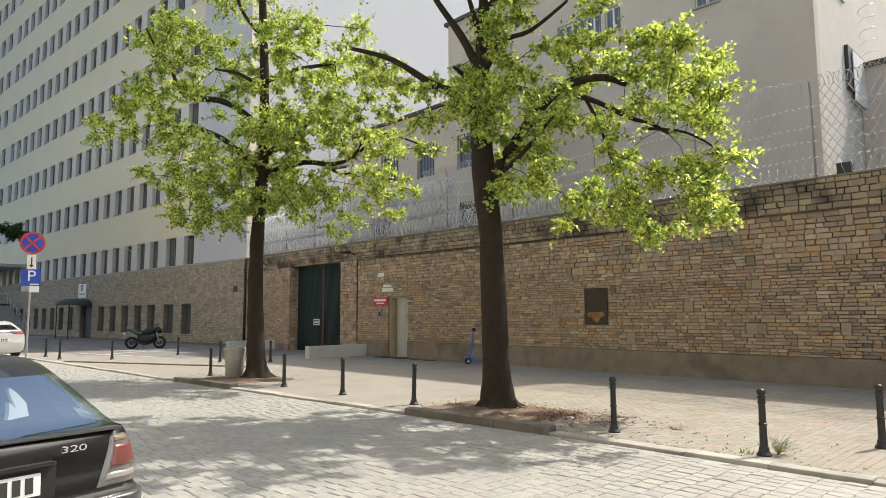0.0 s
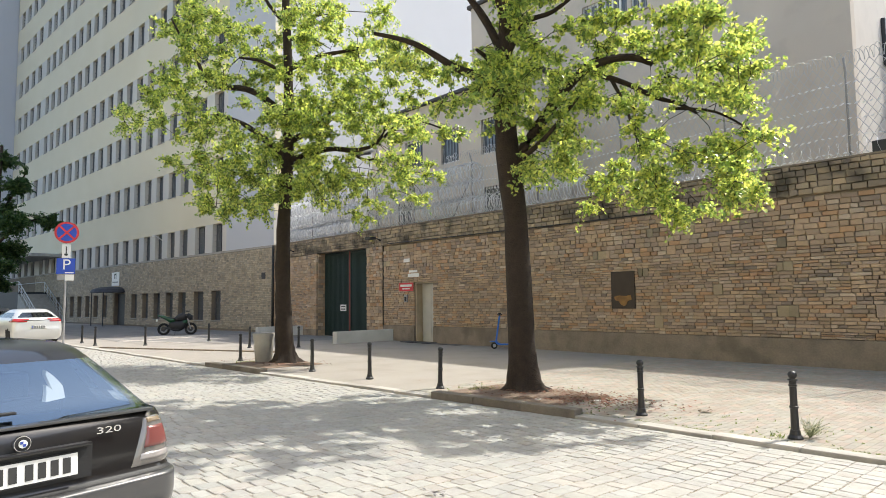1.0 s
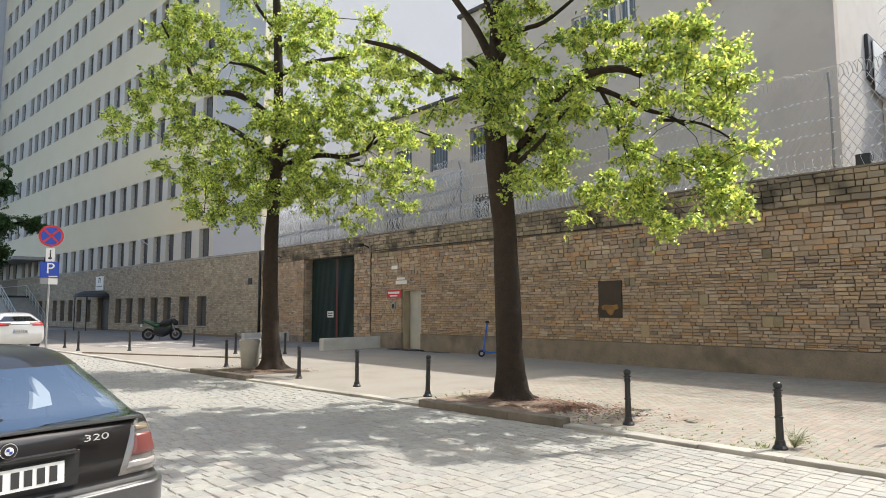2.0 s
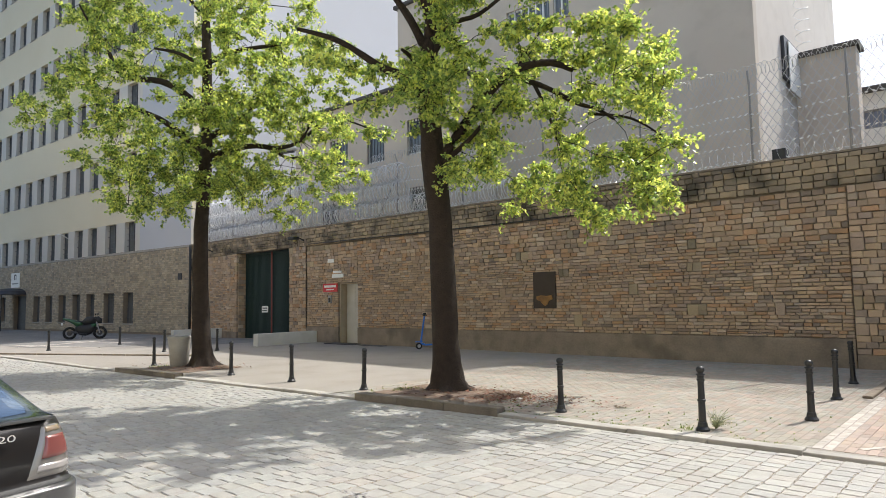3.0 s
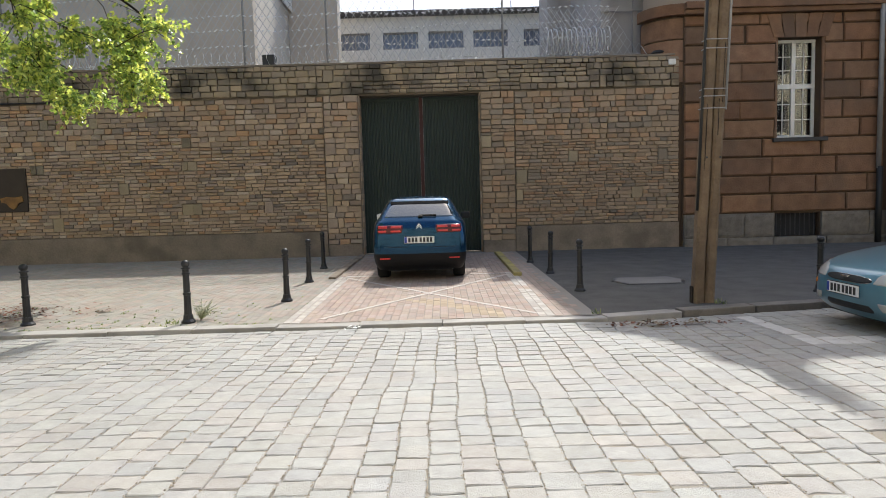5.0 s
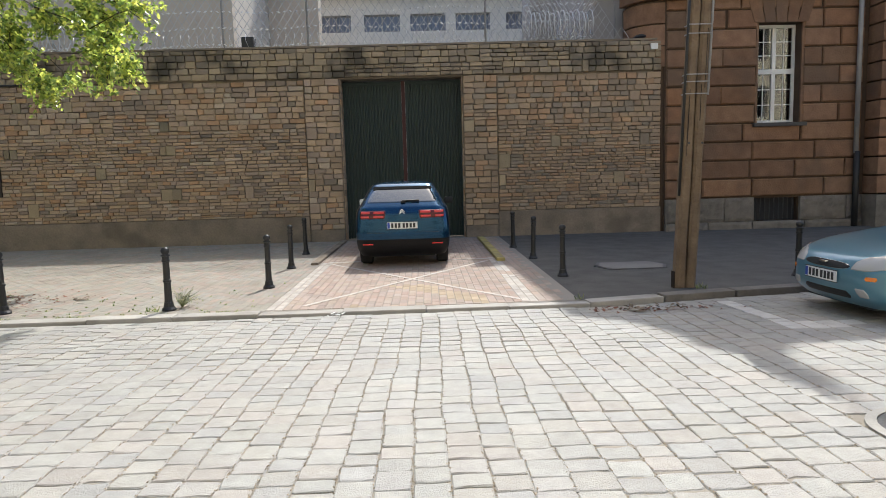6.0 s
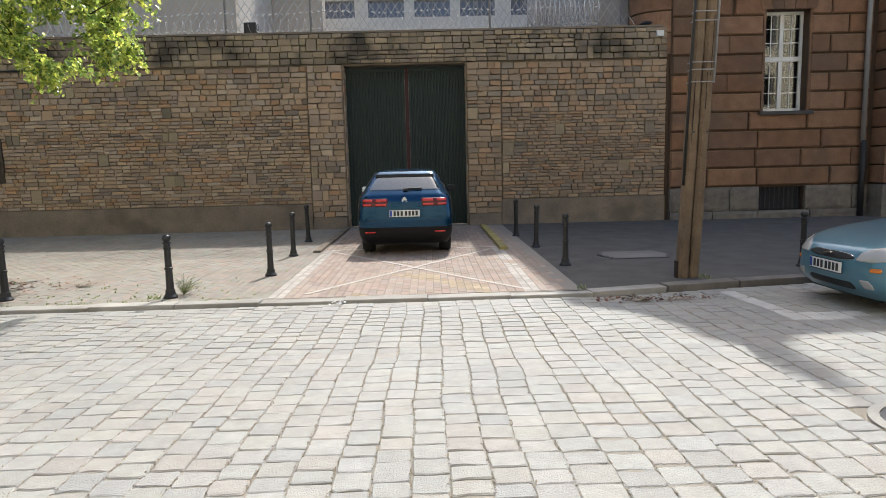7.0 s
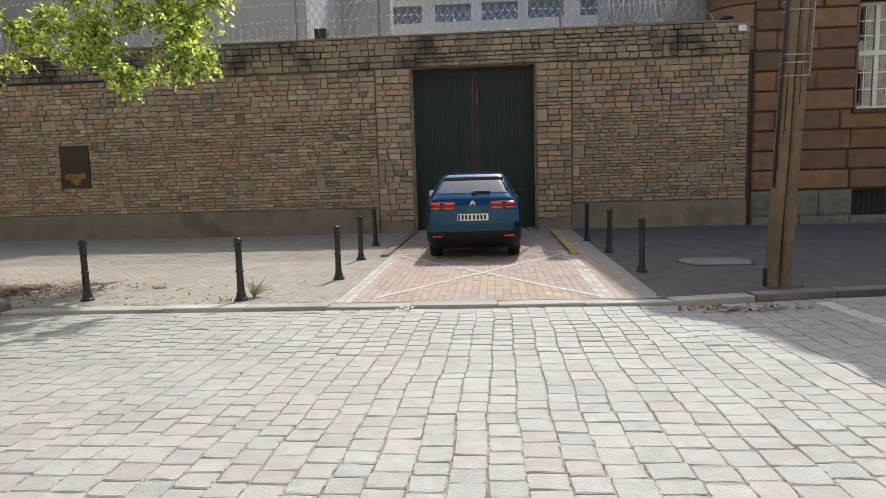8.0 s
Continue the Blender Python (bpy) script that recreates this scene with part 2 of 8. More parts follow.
M_YPAINT = surf("yellow_paint", (0.52, 0.42, 0.12), rough=0.8, amount=1.0, scale=5, fine=25, col2=(0.17, 0.15, 0.1))
M_CONCRETE = surf("concrete", (0.42, 0.40, 0.36), rough=0.9, amount=0.35, scale=3, fine=60, bump=0.3)
M_WHITEWALL = surf("whitewashed_concrete", (0.62, 0.61, 0.57), rough=0.9, amount=0.25, scale=2, bump=0.2)
M_BARK = surf("bark", (0.043, 0.03, 0.021), rough=0.95, amount=0.6, scale=9, fine=34, bump=1.0, col2=(0.022, 0.016, 0.013))
M_LEAF = leaf_surf("lime_leaf", (0.245, 0.305, 0.095), (0.75, 0.85, 0.18))
M_LEAF_DARK = leaf_surf("dark_leaf", (0.05, 0.1, 0.035), (0.1, 0.18, 0.04))
M_WEED = leaf_surf("weed_leaf", (0.27, 0.29, 0.165), (0.36, 0.38, 0.21))
M_GRASS = leaf_surf("grass_blade", (0.16, 0.2, 0.07), (0.28, 0.33, 0.1))
M_SOIL = surf("red_soil", (0.245, 0.175, 0.13), rough=1.0, amount=0.5, scale=4, fine=70, bump=0.6)
M_BLACKIRON = surf("black_iron", (0.018, 0.018, 0.019), rough=0.42, metal=0.0, amount=0.2, scale=15, bump=0.1, spec=0.5)
M_STEEL = plain("galvanised_steel", (0.62, 0.63, 0.64), rough=0.35, metal=0.9)
M_BARB = plain("bright_barb_steel", (0.72, 0.72, 0.73), rough=0.3, metal=0.25)
M_WIRE = plain("razor_wire_steel", (0.68, 0.68, 0.69), rough=0.4, metal=0.3)
# wire steel greyed to imitate its dark look against the bright sky
M_MESH = plain("backlit_mesh_steel", (0.47, 0.47, 0.48), rough=0.45, metal=0.4)
M_POSTGREY = surf("grey_post", (0.35, 0.35, 0.36), rough=0.6, metal=0.3)
M_DARKSTEEL = surf("dark_steel", (0.06, 0.06, 0.065), rough=0.5, metal=0.4)
M_GATEGREEN = surf("green_gate_paint", (0.013, 0.032, 0.03), rough=0.5, amount=0.3, scale=2, bump=0.08, col2=(0.01, 0.022, 0.022))
M_GATERED = surf("red_paint_strip", (0.2, 0.03, 0.025), rough=0.6)
M_RUST = surf("rusty_red_strip", (0.075, 0.024, 0.02), rough=0.7)
M_DOORGREY = surf("grey_door_paint", (0.52, 0.51, 0.48), rough=0.6, amount=0.2, bump=0.05)
M_DOORREVEAL = surf("door_reveal", (0.46, 0.38, 0.28), rough=0.9)
M_WOOD = surf("weathered_pole_wood", (0.225, 0.165, 0.108), rough=0.9, amount=0.6, scale=4, fine=26, bump=0.7, col2=(0.13, 0.088, 0.055), stain=0.5, stain_col=(0.1, 0.075, 0.055))
M_WINFRAME = surf("dark_window_frame", (0.10, 0.10, 0.11), rough=0.6)
M_WHITEFRAME = surf("white_window_frame", (0.78, 0.78, 0.76), rough=0.4, amount=0.1)
# near-black colour stands in for the shade of rooms behind windows
M_DARKROOM = plain("room_shade", (0.03, 0.03, 0.032), rough=0.9)
M_GLASS = glass("window_glass")
M_GLASS.node_tree.nodes["Principled BSDF"].inputs["IOR"].default_value = 1.8
M_PANE = plain("dark_pane", (0.14, 0.15, 0.155), rough=0.08, spec=0.8)
M_BLUEPANE = plain("bluish_pane", (0.2, 0.24, 0.33), rough=0.15, spec=0.5)
M_CARGLASS = glass("tinted_car_glass", (0.55, 0.68, 0.7))
M_CARGLASS.node_tree.nodes["Principled BSDF"].inputs["IOR"].default_value = 1.9
M_TYRE = surf("tyre_rubber", (0.02, 0.02, 0.02), rough=0.9, bump=0.3)
M_RIM = plain("alloy_rim", (0.35, 0.35, 0.36), rough=0.35, metal=0.9)
M_BLACKPLASTIC = surf("black_plastic", (0.022, 0.022, 0.023), rough=0.6, bump=0.1)
M_CHROME = plain("chrome", (0.8, 0.8, 0.8), rough=0.12, metal=1.0)
M_REDLIGHT = plain("red_lamp_lens", (0.3, 0.014, 0.016), rough=0.12, coat=0.5)
M_CLEARLIGHT = plain("clear_lamp_lens", (0.38, 0.38, 0.37), rough=0.12, coat=0.5)
M_ORANGELIGHT = plain("orange_lamp_lens", (0.7, 0.2, 0.02), rough=0.15, coat=0.5)
M_PLATE = plain("white_plate", (0.75, 0.75, 0.73), rough=0.4)
M_BAR = plain("black_bar", (0.03, 0.03, 0.03), rough=0.6)
M_PLATEBLUE = plain("blue_band", (0.03, 0.07, 0.35), rough=0.5)
M_SIGNBLUE = plain("sign_blue", (0.012, 0.06, 0.42), rough=0.35)
M_SIGNRED = plain("sign_red", (0.55, 0.03, 0.04), rough=0.4)
M_SIGNWHITE = plain("sign_white", (0.75, 0.75, 0.73), rough=0.4)
M_SCOOTER = plain("scooter_blue", (0.02, 0.14, 0.55), rough=0.35)
M_PLAQUE = surf("dark_bronze_plaque", (0.055, 0.042, 0.034), rough=0.45, metal=0.3, amount=0.4, scale=3)
M_PLAQUEGOLD = surf("ochre_relief", (0.36, 0.19, 0.05), rough=0.6, amount=0.5, scale=5, col2=(0.15, 0.08, 0.03))
M_CABLE = plain("black_cable", (0.02, 0.02, 0.02), rough=0.6)
M_LITTERGREY = surf("crumpled_grey_scrap", (0.3, 0.29, 0.28), rough=0.7, rnd=0.6)
M_LITTER = surf("dry_leaf_litter", (0.22, 0.17, 0.12), rough=1.0, rnd=0.3)


def paint(name, col, rough=0.3, metal=0.3):
    m = surf(name, col, rough=rough, metal=metal, amount=0.08, scale=4, bump=0.0, coat=0.8)
    return m


M_CARBLUE = surf("deep_blue_paint", (0.004, 0.05, 0.115), rough=0.2, metal=0.7, amount=0.08, scale=4, bump=0.0, coat=0.35)
M_CARBLUE.node_tree.nodes["Principled BSDF"].inputs["Coat Roughness"].default_value = 0.04
M_CLADDING = surf("matt_black_cladding", (0.009, 0.009, 0.01), rough=0.55, spec=0.25, bump=0.05)
M_SPOILER = plain("dull_black_spoiler", (0.006, 0.006, 0.007), rough=0.9, spec=0.08)
M_DARKRED = plain("dark_red_lens", (0.09, 0.006, 0.008), rough=0.2, coat=0.2)
M_REDSEG = plain("bright_red_lens", (0.62, 0.035, 0.03), rough=0.2, coat=0.4)
M_REARTINT = plain("tinted_rear_pane", (0.025, 0.035, 0.04), rough=0.04, spec=1.0, coat=1.0)
M_REARGLASS = bpy.data.materials.new("reflecting_rear_glass")
M_REARGLASS.use_nodes = True
gn = M_REARGLASS.node_tree.nodes
gn.remove(gn["Principled BSDF"])
clear, shine, both = gn.new("ShaderNodeBsdfTransparent"), gn.new("ShaderNodeBsdfGlossy"), gn.new("ShaderNodeMixShader")
clear.inputs["Color"].default_value = (0.78, 0.83, 0.85, 1)
shine.inputs["Color"].default_value = (0.5, 0.63, 0.74, 1)
shine.inputs["Roughness"].default_value = 0.03
both.inputs["Fac"].default_value = 0.42
for k, node in enumerate((clear, shine)):
    M_REARGLASS.node_tree.links.new(node.outputs[0], both.inputs[k + 1])
M_REARGLASS.node_tree.links.new(both.outputs[0], gn["Material Output"].inputs["Surface"])
M_LAMPGREY = plain("smoky_lamp_lens", (0.2, 0.185, 0.175), rough=0.15, metal=0.3, coat=0.8)
M_LAMPCLEAR = plain("dull_clear_lens", (0.3, 0.28, 0.27), rough=0.15, coat=0.6)
M_LAMPAMBER = plain("smoky_amber_lens", (0.2, 0.15, 0.1), rough=0.15, coat=0.6)
M_LAMPPINK = plain("faded_red_lens", (0.17, 0.055, 0.05), rough=0.2, coat=0.5)
M_CARBLACK = paint("black_car_paint", (0.011, 0.01, 0.01), rough=0.3, metal=0.0)
M_CARTEAL = paint("teal_metallic_paint", (0.085, 0.215, 0.29), rough=0.3, metal=0.2)
M_CARSILVER = paint("silver_paint", (0.62, 0.62, 0.61), metal=0.4)
M_CARGREY = paint("grey_bumper_paint", (0.075, 0.075, 0.077), rough=0.4)
M_BIKEGREEN = paint("green_bike_paint", (0.012, 0.075, 0.025))


# ---- mesh tools ----
def part(name, bm, material, parent=None, label="", smooth=False):
    me = bpy.data.meshes.new(name)
    bm.to_mesh(me)
    bm.free()
    me.materials.append(material)
    if smooth:
        for p in me.polygons:
            p.use_smooth = True
    ob = new(name, me)
    ob.parent = parent
    if label:
        ob["label"] = label
    return ob


def raw(name, verts, faces, material, parent=None, label="", smooth=False):
    me = bpy.data.meshes.new(name)
    me.from_pydata([tuple(map(float, v)) for v in verts], [], [tuple(int(i) for i in f) for f in faces])
    me.materials.append(material)
    if smooth:
        for p in me.polygons:
            p.use_smooth = True
    ob = new(name, me)
    ob.parent = parent
    if label:
        ob["label"] = label
    return ob


def thing(name, m, label, category, group="", kind=""):
    ob = new(name)
    ob.matrix_world = m
    return tagged(ob, label, category, group, kind)


def box(bm, x0, x1, y0, y1, z0, z1, bevel=0.0):
    g = bmesh.ops.create_cube(bm, size=1, matrix=Matrix.Translation(((x0 + x1) / 2, (y0 + y1) / 2, (z0 + z1) / 2)) @ Matrix.Diagonal((x1 - x0, y1 - y0, z1 - z0, 1)))
    if bevel:
        es = list({e for v in g["verts"] for e in v.link_edges})
        bmesh.ops.bevel(bm, geom=es, offset=bevel, segments=2, affect="EDGES", profile=0.6)
    return bm


def boxes(*rows, bevel=0.0):
    bm = bmesh.new()
    for r in rows:
        box(bm, *r, bevel=bevel)
    return bm


def cyl(bm, p0, p1, r0, r1=None, seg=12):
    p0, p1 = Vector(p0), Vector(p1)
    d = p1 - p0
    m = Matrix.Translation((p0 + p1) / 2) @ d.to_track_quat("Z", "Y").to_matrix().to_4x4()
    bmesh.ops.create_cone(bm, cap_ends=True, segments=seg, radius1=r0, radius2=r0 if r1 is None else r1, depth=d.length, matrix=m)
    return bm


def cyls(*rows, seg=12):
    bm = bmesh.new()
    for p0, p1, r in rows:
        cyl(bm, p0, p1, r, seg=seg)
    return bm


def lathe(profile, seg=16):
    """A turned body from (radius, height) pairs."""
    bm = bmesh.new()
    rings = [[bm.verts.new((r * math.cos(2 * math.pi * k / seg), r * math.sin(2 * math.pi * k / seg), z)) for k in range(seg)] for r, z in profile]
    for a, b in zip(rings, rings[1:]):
        for k in range(seg):
            bm.faces.new((a[k], a[(k + 1) % seg], b[(k + 1) % seg], b[k]))
    bm.faces.new(rings[0][::-1])
    bm.faces.new(rings[-1])
    return bm


def tube_data(points, radii, seg=6):
    """Vertices and faces of a round tube along points."""
    P = [Vector(p) for p in points]
    vs, fs = [], []
    up = Vector((0.31, 0.17, 0.93))
    for i, p in enumerate(P):
        d = (P[min(i + 1, len(P) - 1)] - P[max(i - 1, 0)]).normalized()
        a = d.cross(up)
        if a.length < 0.2:
            a = d.cross(Vector((1, 0, 0)))
        a.normalize()
        b = d.cross(a)
        for k in range(seg):
            t = 2 * math.pi * k / seg
            vs.append(p + (a * math.cos(t) + b * math.sin(t)) * radii[i])
    for i in range(len(P) - 1):
        for k in range(seg):
            fs.append((i * seg + k, i * seg + (k + 1) % seg, (i + 1) * seg + (k + 1) % seg, (i + 1) * seg + k))
    fs.append(tuple(range(seg))[::-1])
    fs.append(tuple(range((len(P) - 1) * seg, len(P) * seg)))
    return vs, fs


def tube(name, points, radius, material, parent=None, seg=8, label=""):
    r = [radius] * len(points) if not isinstance(radius, (list, tuple)) else radius
    vs, fs = tube_data(points, r, seg)
    return raw(name, vs, fs, material, parent, label, smooth=True)


class Heap:
    """Collects many small pieces into one mesh."""

    def __init__(self):
        self.v, self.f = [], []

    def add(self, vs, fs):
        o = len(self.v)
        self.v.extend(vs)
        self.f.extend([tuple(i + o for i in f) for f in fs])

    def put(self, name, material, parent=None, label="", smooth=False):
        return raw(name, self.v, self.f, material, parent, label, smooth)


def pillow(w, h, depth, ch, r=None):
    """A stone whose face looks to -y, centred on x and z: its face stands at y = -depth, with chamfered rims. r: a random source for hand-cut edges."""
    a, b = w / 2, h / 2
    vs = [(-a, 0, -b), (a, 0, -b), (a, 0, b), (-a, 0, b), (-a, -depth + ch, -b), (a, -depth + ch, -b), (a, -depth + ch, b), (-a, -depth + ch, b),
          (-a + ch, -depth, -b + ch), (a - ch, -depth, -b + ch), (a - ch, -depth, b - ch), (-a + ch, -depth, b - ch)]
    if r:
        q = min(0.011, 0.09 * h)
        tx, tz = r.uniform(-0.012, 0.012) / max(w, 0.2), r.uniform(-0.009, 0.009) / max(h, 0.1)
        jit = [(r.uniform(-q, q), r.uniform(-q, q)) for k in range(4)]
        vs = [(x + jit[k % 4][0], y if k < 4 else y + x * tx + z * tz + (r.uniform(-0.004, 0.004) if k > 7 else 0.0), z + jit[k % 4][1]) for k, (x, y, z) in enumerate(vs)]
    fs = []
    for o in (0, 4):
        for k in range(4):
            fs.append((o + k, o + (k + 1) % 4, o + 4 + (k + 1) % 4, o + 4 + k))
    fs.append((8, 9, 10, 11))
    return vs, fs


def wall_sheet(name, x0, x1, z0, z1, y0, y1, holes, material, parent=None, row_mats=None):
    """A wall between y0 (street side) and y1, with rectangular holes (x0, x1, z0, z1) right through it."""
    xs = sorted({round(v, 4) for v in [x0, x1] + [a for h in holes for a in h[:2]] if x0 <= v <= x1})
    zs = sorted({round(v, 4) for v in [z0, z1] + [a for h in holes for a in h[2:]] if z0 <= v <= z1})

    def inside(i, j):
        if not (0 <= i < len(xs) - 1 and 0 <= j < len(zs) - 1):
            return None
        cx, cz = (xs[i] + xs[i + 1]) / 2, (zs[j] + zs[j + 1]) / 2
        return not any(h[0] < cx < h[1] and h[2] < cz < h[3] for h in holes)
    vs, fs, mi = [], [], []

    def quad(a, b, c, d, k):
        o = len(vs)
        vs.extend((a, b, c, d))
        fs.append((o, o + 1, o + 2, o + 3))
        mi.append(k)
    for i in range(len(xs) - 1):
        for j in range(len(zs) - 1):
            if not inside(i, j):
                continue
            xa, xb, za, zb = xs[i], xs[i + 1], zs[j], zs[j + 1]
            k = row_mats((za + zb) / 2) if row_mats else 0
            quad((xa, y0, za), (xb, y0, za), (xb, y0, zb), (xa, y0, zb), k)
            quad((xb, y1, za), (xa, y1, za), (xa, y1, zb), (xb, y1, zb), k)
            if not inside(i - 1, j):
                quad((xa, y1, za), (xa, y0, za), (xa, y0, zb), (xa, y1, zb), k)
            if not inside(i + 1, j):
                quad((xb, y0, za), (xb, y1, za), (xb, y1, zb), (xb, y0, zb), k)
            if not inside(i, j - 1):
                quad((xa, y1, za), (xb, y1, za), (xb, y0, za), (xa, y0, za), k)
            if not inside(i, j + 1):
                quad((xa, y0, zb), (xb, y0, zb), (xb, y1, zb), (xa, y1, zb), k)
    mats = material if isinstance(material, list) else [material]
    ob = raw(name, vs, fs, mats[0], parent)
    for m in mats[1:]:
        ob.data.materials.append(m)
    for p, k in zip(ob.data.polygons, mi):
        p.material_index = k
    return ob


def lettering(name, text, size, m, material, parent=None):
    """Raised writing with the built-in font."""
    cu = bpy.data.curves.new(name, "FONT")
    cu.body = text
    cu.size = size
    cu.extrude = 0.004
    cu.align_x, cu.align_y = "CENTER", "CENTER"
    tmp = new(name, cu)
    me = bpy.data.meshes.new_from_object(tmp.evaluated_get(bpy.context.evaluated_depsgraph_get()))
    bpy.data.objects.remove(tmp)
    me.transform(m)
    me.materials.clear()
    me.materials.append(material)
    ob = new(name, me)
    ob.parent = parent
    return ob


# ---- ground ----
KERB = [(-70, 5.6), (-40, 6.2), (-27.5, 6.74), (-17.8, 7.17), (-11.3, 7.55), (-5.0, 7.93), (1.8, 8.02), (2.3, 8.1), (3.55, 8.4), (4.85, 8.6), (12, 9.3), (40, 11.5)]


def kerb_y(x):
    for (xa, ya), (xb, yb) in zip(KERB, KERB[1:]):
        if xa <= x <= xb:
            return ya + (yb - ya) * (x - xa) / (xb - xa)
    return KERB[0][1] if x < KERB[0][0] else KERB[-1][1]


def road_z(x, y):
    """A cambered road: lowest along the kerb, highest at its middle."""
    d = min(max((kerb_y(x) - y) / 6.0, 0.0), 1.0)
    drop = 0.02 if x < 1.7 else 0.02 + 0.045 * min((x - 1.7) / 0.8, 1.0)
    edge = max(0.0, 1 - d * 3)
    return -0.115 + 0.165 * math.sin(d * math.pi / 2) + (0.115 - drop) * edge * 0.8


def sheet(name, xs, ys_of, z_of, material, label, category):
    vs, fs = [], []
    n = len(ys_of(xs[0]))
    for x in xs:
        for y in ys_of(x):
            vs.append((x, y, z_of(x, y)))
    for i in range(len(xs) - 1):
        for j in range(n - 1):
            a = i * n + j
            fs.append((a, a + n, a + n + 1, a + 1))
    return tagged(raw(name, vs, fs, material, smooth=True), label, category, kind="structure")


bm = bmesh.new()
bmesh.ops.create_grid(bm, x_segments=2, y_segments=2, size=900)
ground = part("ground", bm, M_ASPHALT)
ground.location.z = -0.4
tagged(ground, "dusty grey city ground reaching to the horizon", "ground", kind="structure")

XS = [-70 + 1.0 * k for k in range(111)]
road = sheet("road", XS, lambda x: [-3 + (kerb_y(x) + 3) * k / 24 for k in range(25)], lambda x, y: road_z(x, y) - 0.0105, M_ROAD,
             "sunlit street paved with worn granite setts", "road")


def back_y(x):
    """Where the pavement ends: at the stone wall, the office block's front or the brown building."""
    return 17.05 if x >= -33.0 else 17.05 + (x + 33.0) * math.tan(radians(4.5))


def pave_z(x, y):
    return 0.004 * noise.noise(Vector((x * 0.7, y * 0.7, 0)))


pavement = sheet("pavement", [x for x in XS if x < 1.95] + [1.95], lambda x: [kerb_y(x) + 0.16 + (back_y(x) - kerb_y(x) - 0.16) * k / 16 for k in range(17)],
                 lambda x, y: pave_z(x, y) - (0.007 if -13 < x < 1.9 else 0), M_PAVE, "wide pale pinkish pavement before the stone wall", "pavement")
pavement_2 = sheet("pavement_2", [1.95] + [x for x in XS if x > 1.95], lambda x: [kerb_y(x) + 0.16 + (17.05 - kerb_y(x) - 0.16) * k / 16 for k in range(17)],
                   lambda x, y: pave_z(x, y), M_ASPHALT, "grey asphalt pavement in the building's shade", "pavement")
pavement_3 = tagged(part("pavement_3", boxes((-70, 40, -7.6, -3.0, -0.3, 0.06)), M_ASPHALT), "asphalt pavement along the opposite houses", "pavement", kind="structure")

# sheet follows the edge of the office block's shade, greyer than the pavement
forecourt = raw("forecourt", [(-60, 8.9, 0.006), (-31, 8.6, 0.006), (-27.6, 10.8, 0.006), (-24.6, 14.2, 0.006), (-24.6, 16.9, 0.006), (-32.5, 16.9, 0.006), (-60, 14.75, 0.006)], [(0, 1, 2, 3, 4, 5, 6)], M_FORECOURT)
tagged(forecourt, "worn grey parking bay darkened for the office block's shade", "pavement", kind="structure")
bay_kerb = thing("bay_kerb", Matrix(), "low dark kerb crossing the pavement by the parking bay", "kerb", kind="structure")
for k in range(9):
    part("kerb_stone", boxes((0.01, 0.93, 0.0, 0.13, -0.1, 0.05), bevel=0.015), M_PLINTH, bay_kerb).matrix_world = pose(-27.4 + 0.86 * k, 6.95 + 0.40 * k, 0.0, 0, 0, 25)

# kerb stones
kerb = thing("kerb", Matrix(), "row of worn pale kerb stones along the street", "kerb", kind="structure")
kerb_meshes = {}
x = -45.0
rk = random.Random(5)
while x < 14:
    L = 0.98
    y0, y1 = kerb_y(x), kerb_y(x + L)
    low = -2.0 < x < 1.6
    # past x = 2.2 a darker stone colour carries dirt and the building's shade
    high = 0.07 if (-9.6 < x < -6.6 or -18.5 < x < -15) else (0.006 if x > 2.2 else 0.0)
    key = (low, high)
    if key not in kerb_meshes:
        b2 = boxes((0.0015, L - 0.0015, 0, 0.215, -0.3, high + (-0.004 if low else 0.004)), bevel=0.015)
        kerb_meshes[key] = part("kerb_stone", b2, M_KERBOLD if high > 0.05 else M_GRANITE if high else M_KERB, kerb).data
        ob = kerb.children[-1]
    else:
        ob = new("kerb_stone", kerb_meshes[key])
        ob.parent = kerb
    ob.matrix_world = pose(x, y0, rk.uniform(-0.008, 0.006), rk.uniform(-1, 1), rk.uniform(-0.3, 0.3), math.degrees(math.atan2(y1 - y0, L)))
    x += L

# ---- stone wall with its gates and door ----
WY = 17.0
GATE_R = (-1.94, 1.12, -0.1, 4.03)
GATE_L = (-28.27, -23.96, -0.35, 4.08)
DOOR = (-20.6, -19.46, -0.05, 2.4)
stone_wall = thing("wall_north", Matrix(), "high prison wall of rough coursed sandstone on a concrete plinth", "wall", kind="structure")
wall_sheet("wall_core", -33.1, 6.15, -0.4, 4.8, WY + 0.045, WY + 0.62, [GATE_R, GATE_L, DOOR], M_MORTAR, stone_wall)
part("coping", boxes((-33.1, 6.15, WY - 0.03, WY + 0.66, 4.8, 4.85), bevel=0.01), M_MORTAR, stone_wall)
for a, b in (GATE_R[:2], GATE_L[:2], DOOR[:2]):
    part("threshold", boxes((a, b, WY + 0.051, WY + 0.6, -0.39, -0.002)), M_PLINTH, stone_wall)
for a, b in ((-22.75, -20.62), (-19.44, -2.83), (1.97, 6.13)):
    part("plinth", boxes((a, b, WY - 0.045, WY + 0.043, -0.35, 0.64), bevel=0.008), M_PLINTH, stone_wall)
for a, b in ((-33.0, -29.17), (-29.15, -28.29), (-23.94, -22.77), (-2.81, -1.96), (1.14, 1.95)):
    part("plinth", boxes((a, b, WY - 0.07, WY + 0.043, -0.35, 0.3), bevel=0.008), M_PLINTH, stone_wall)


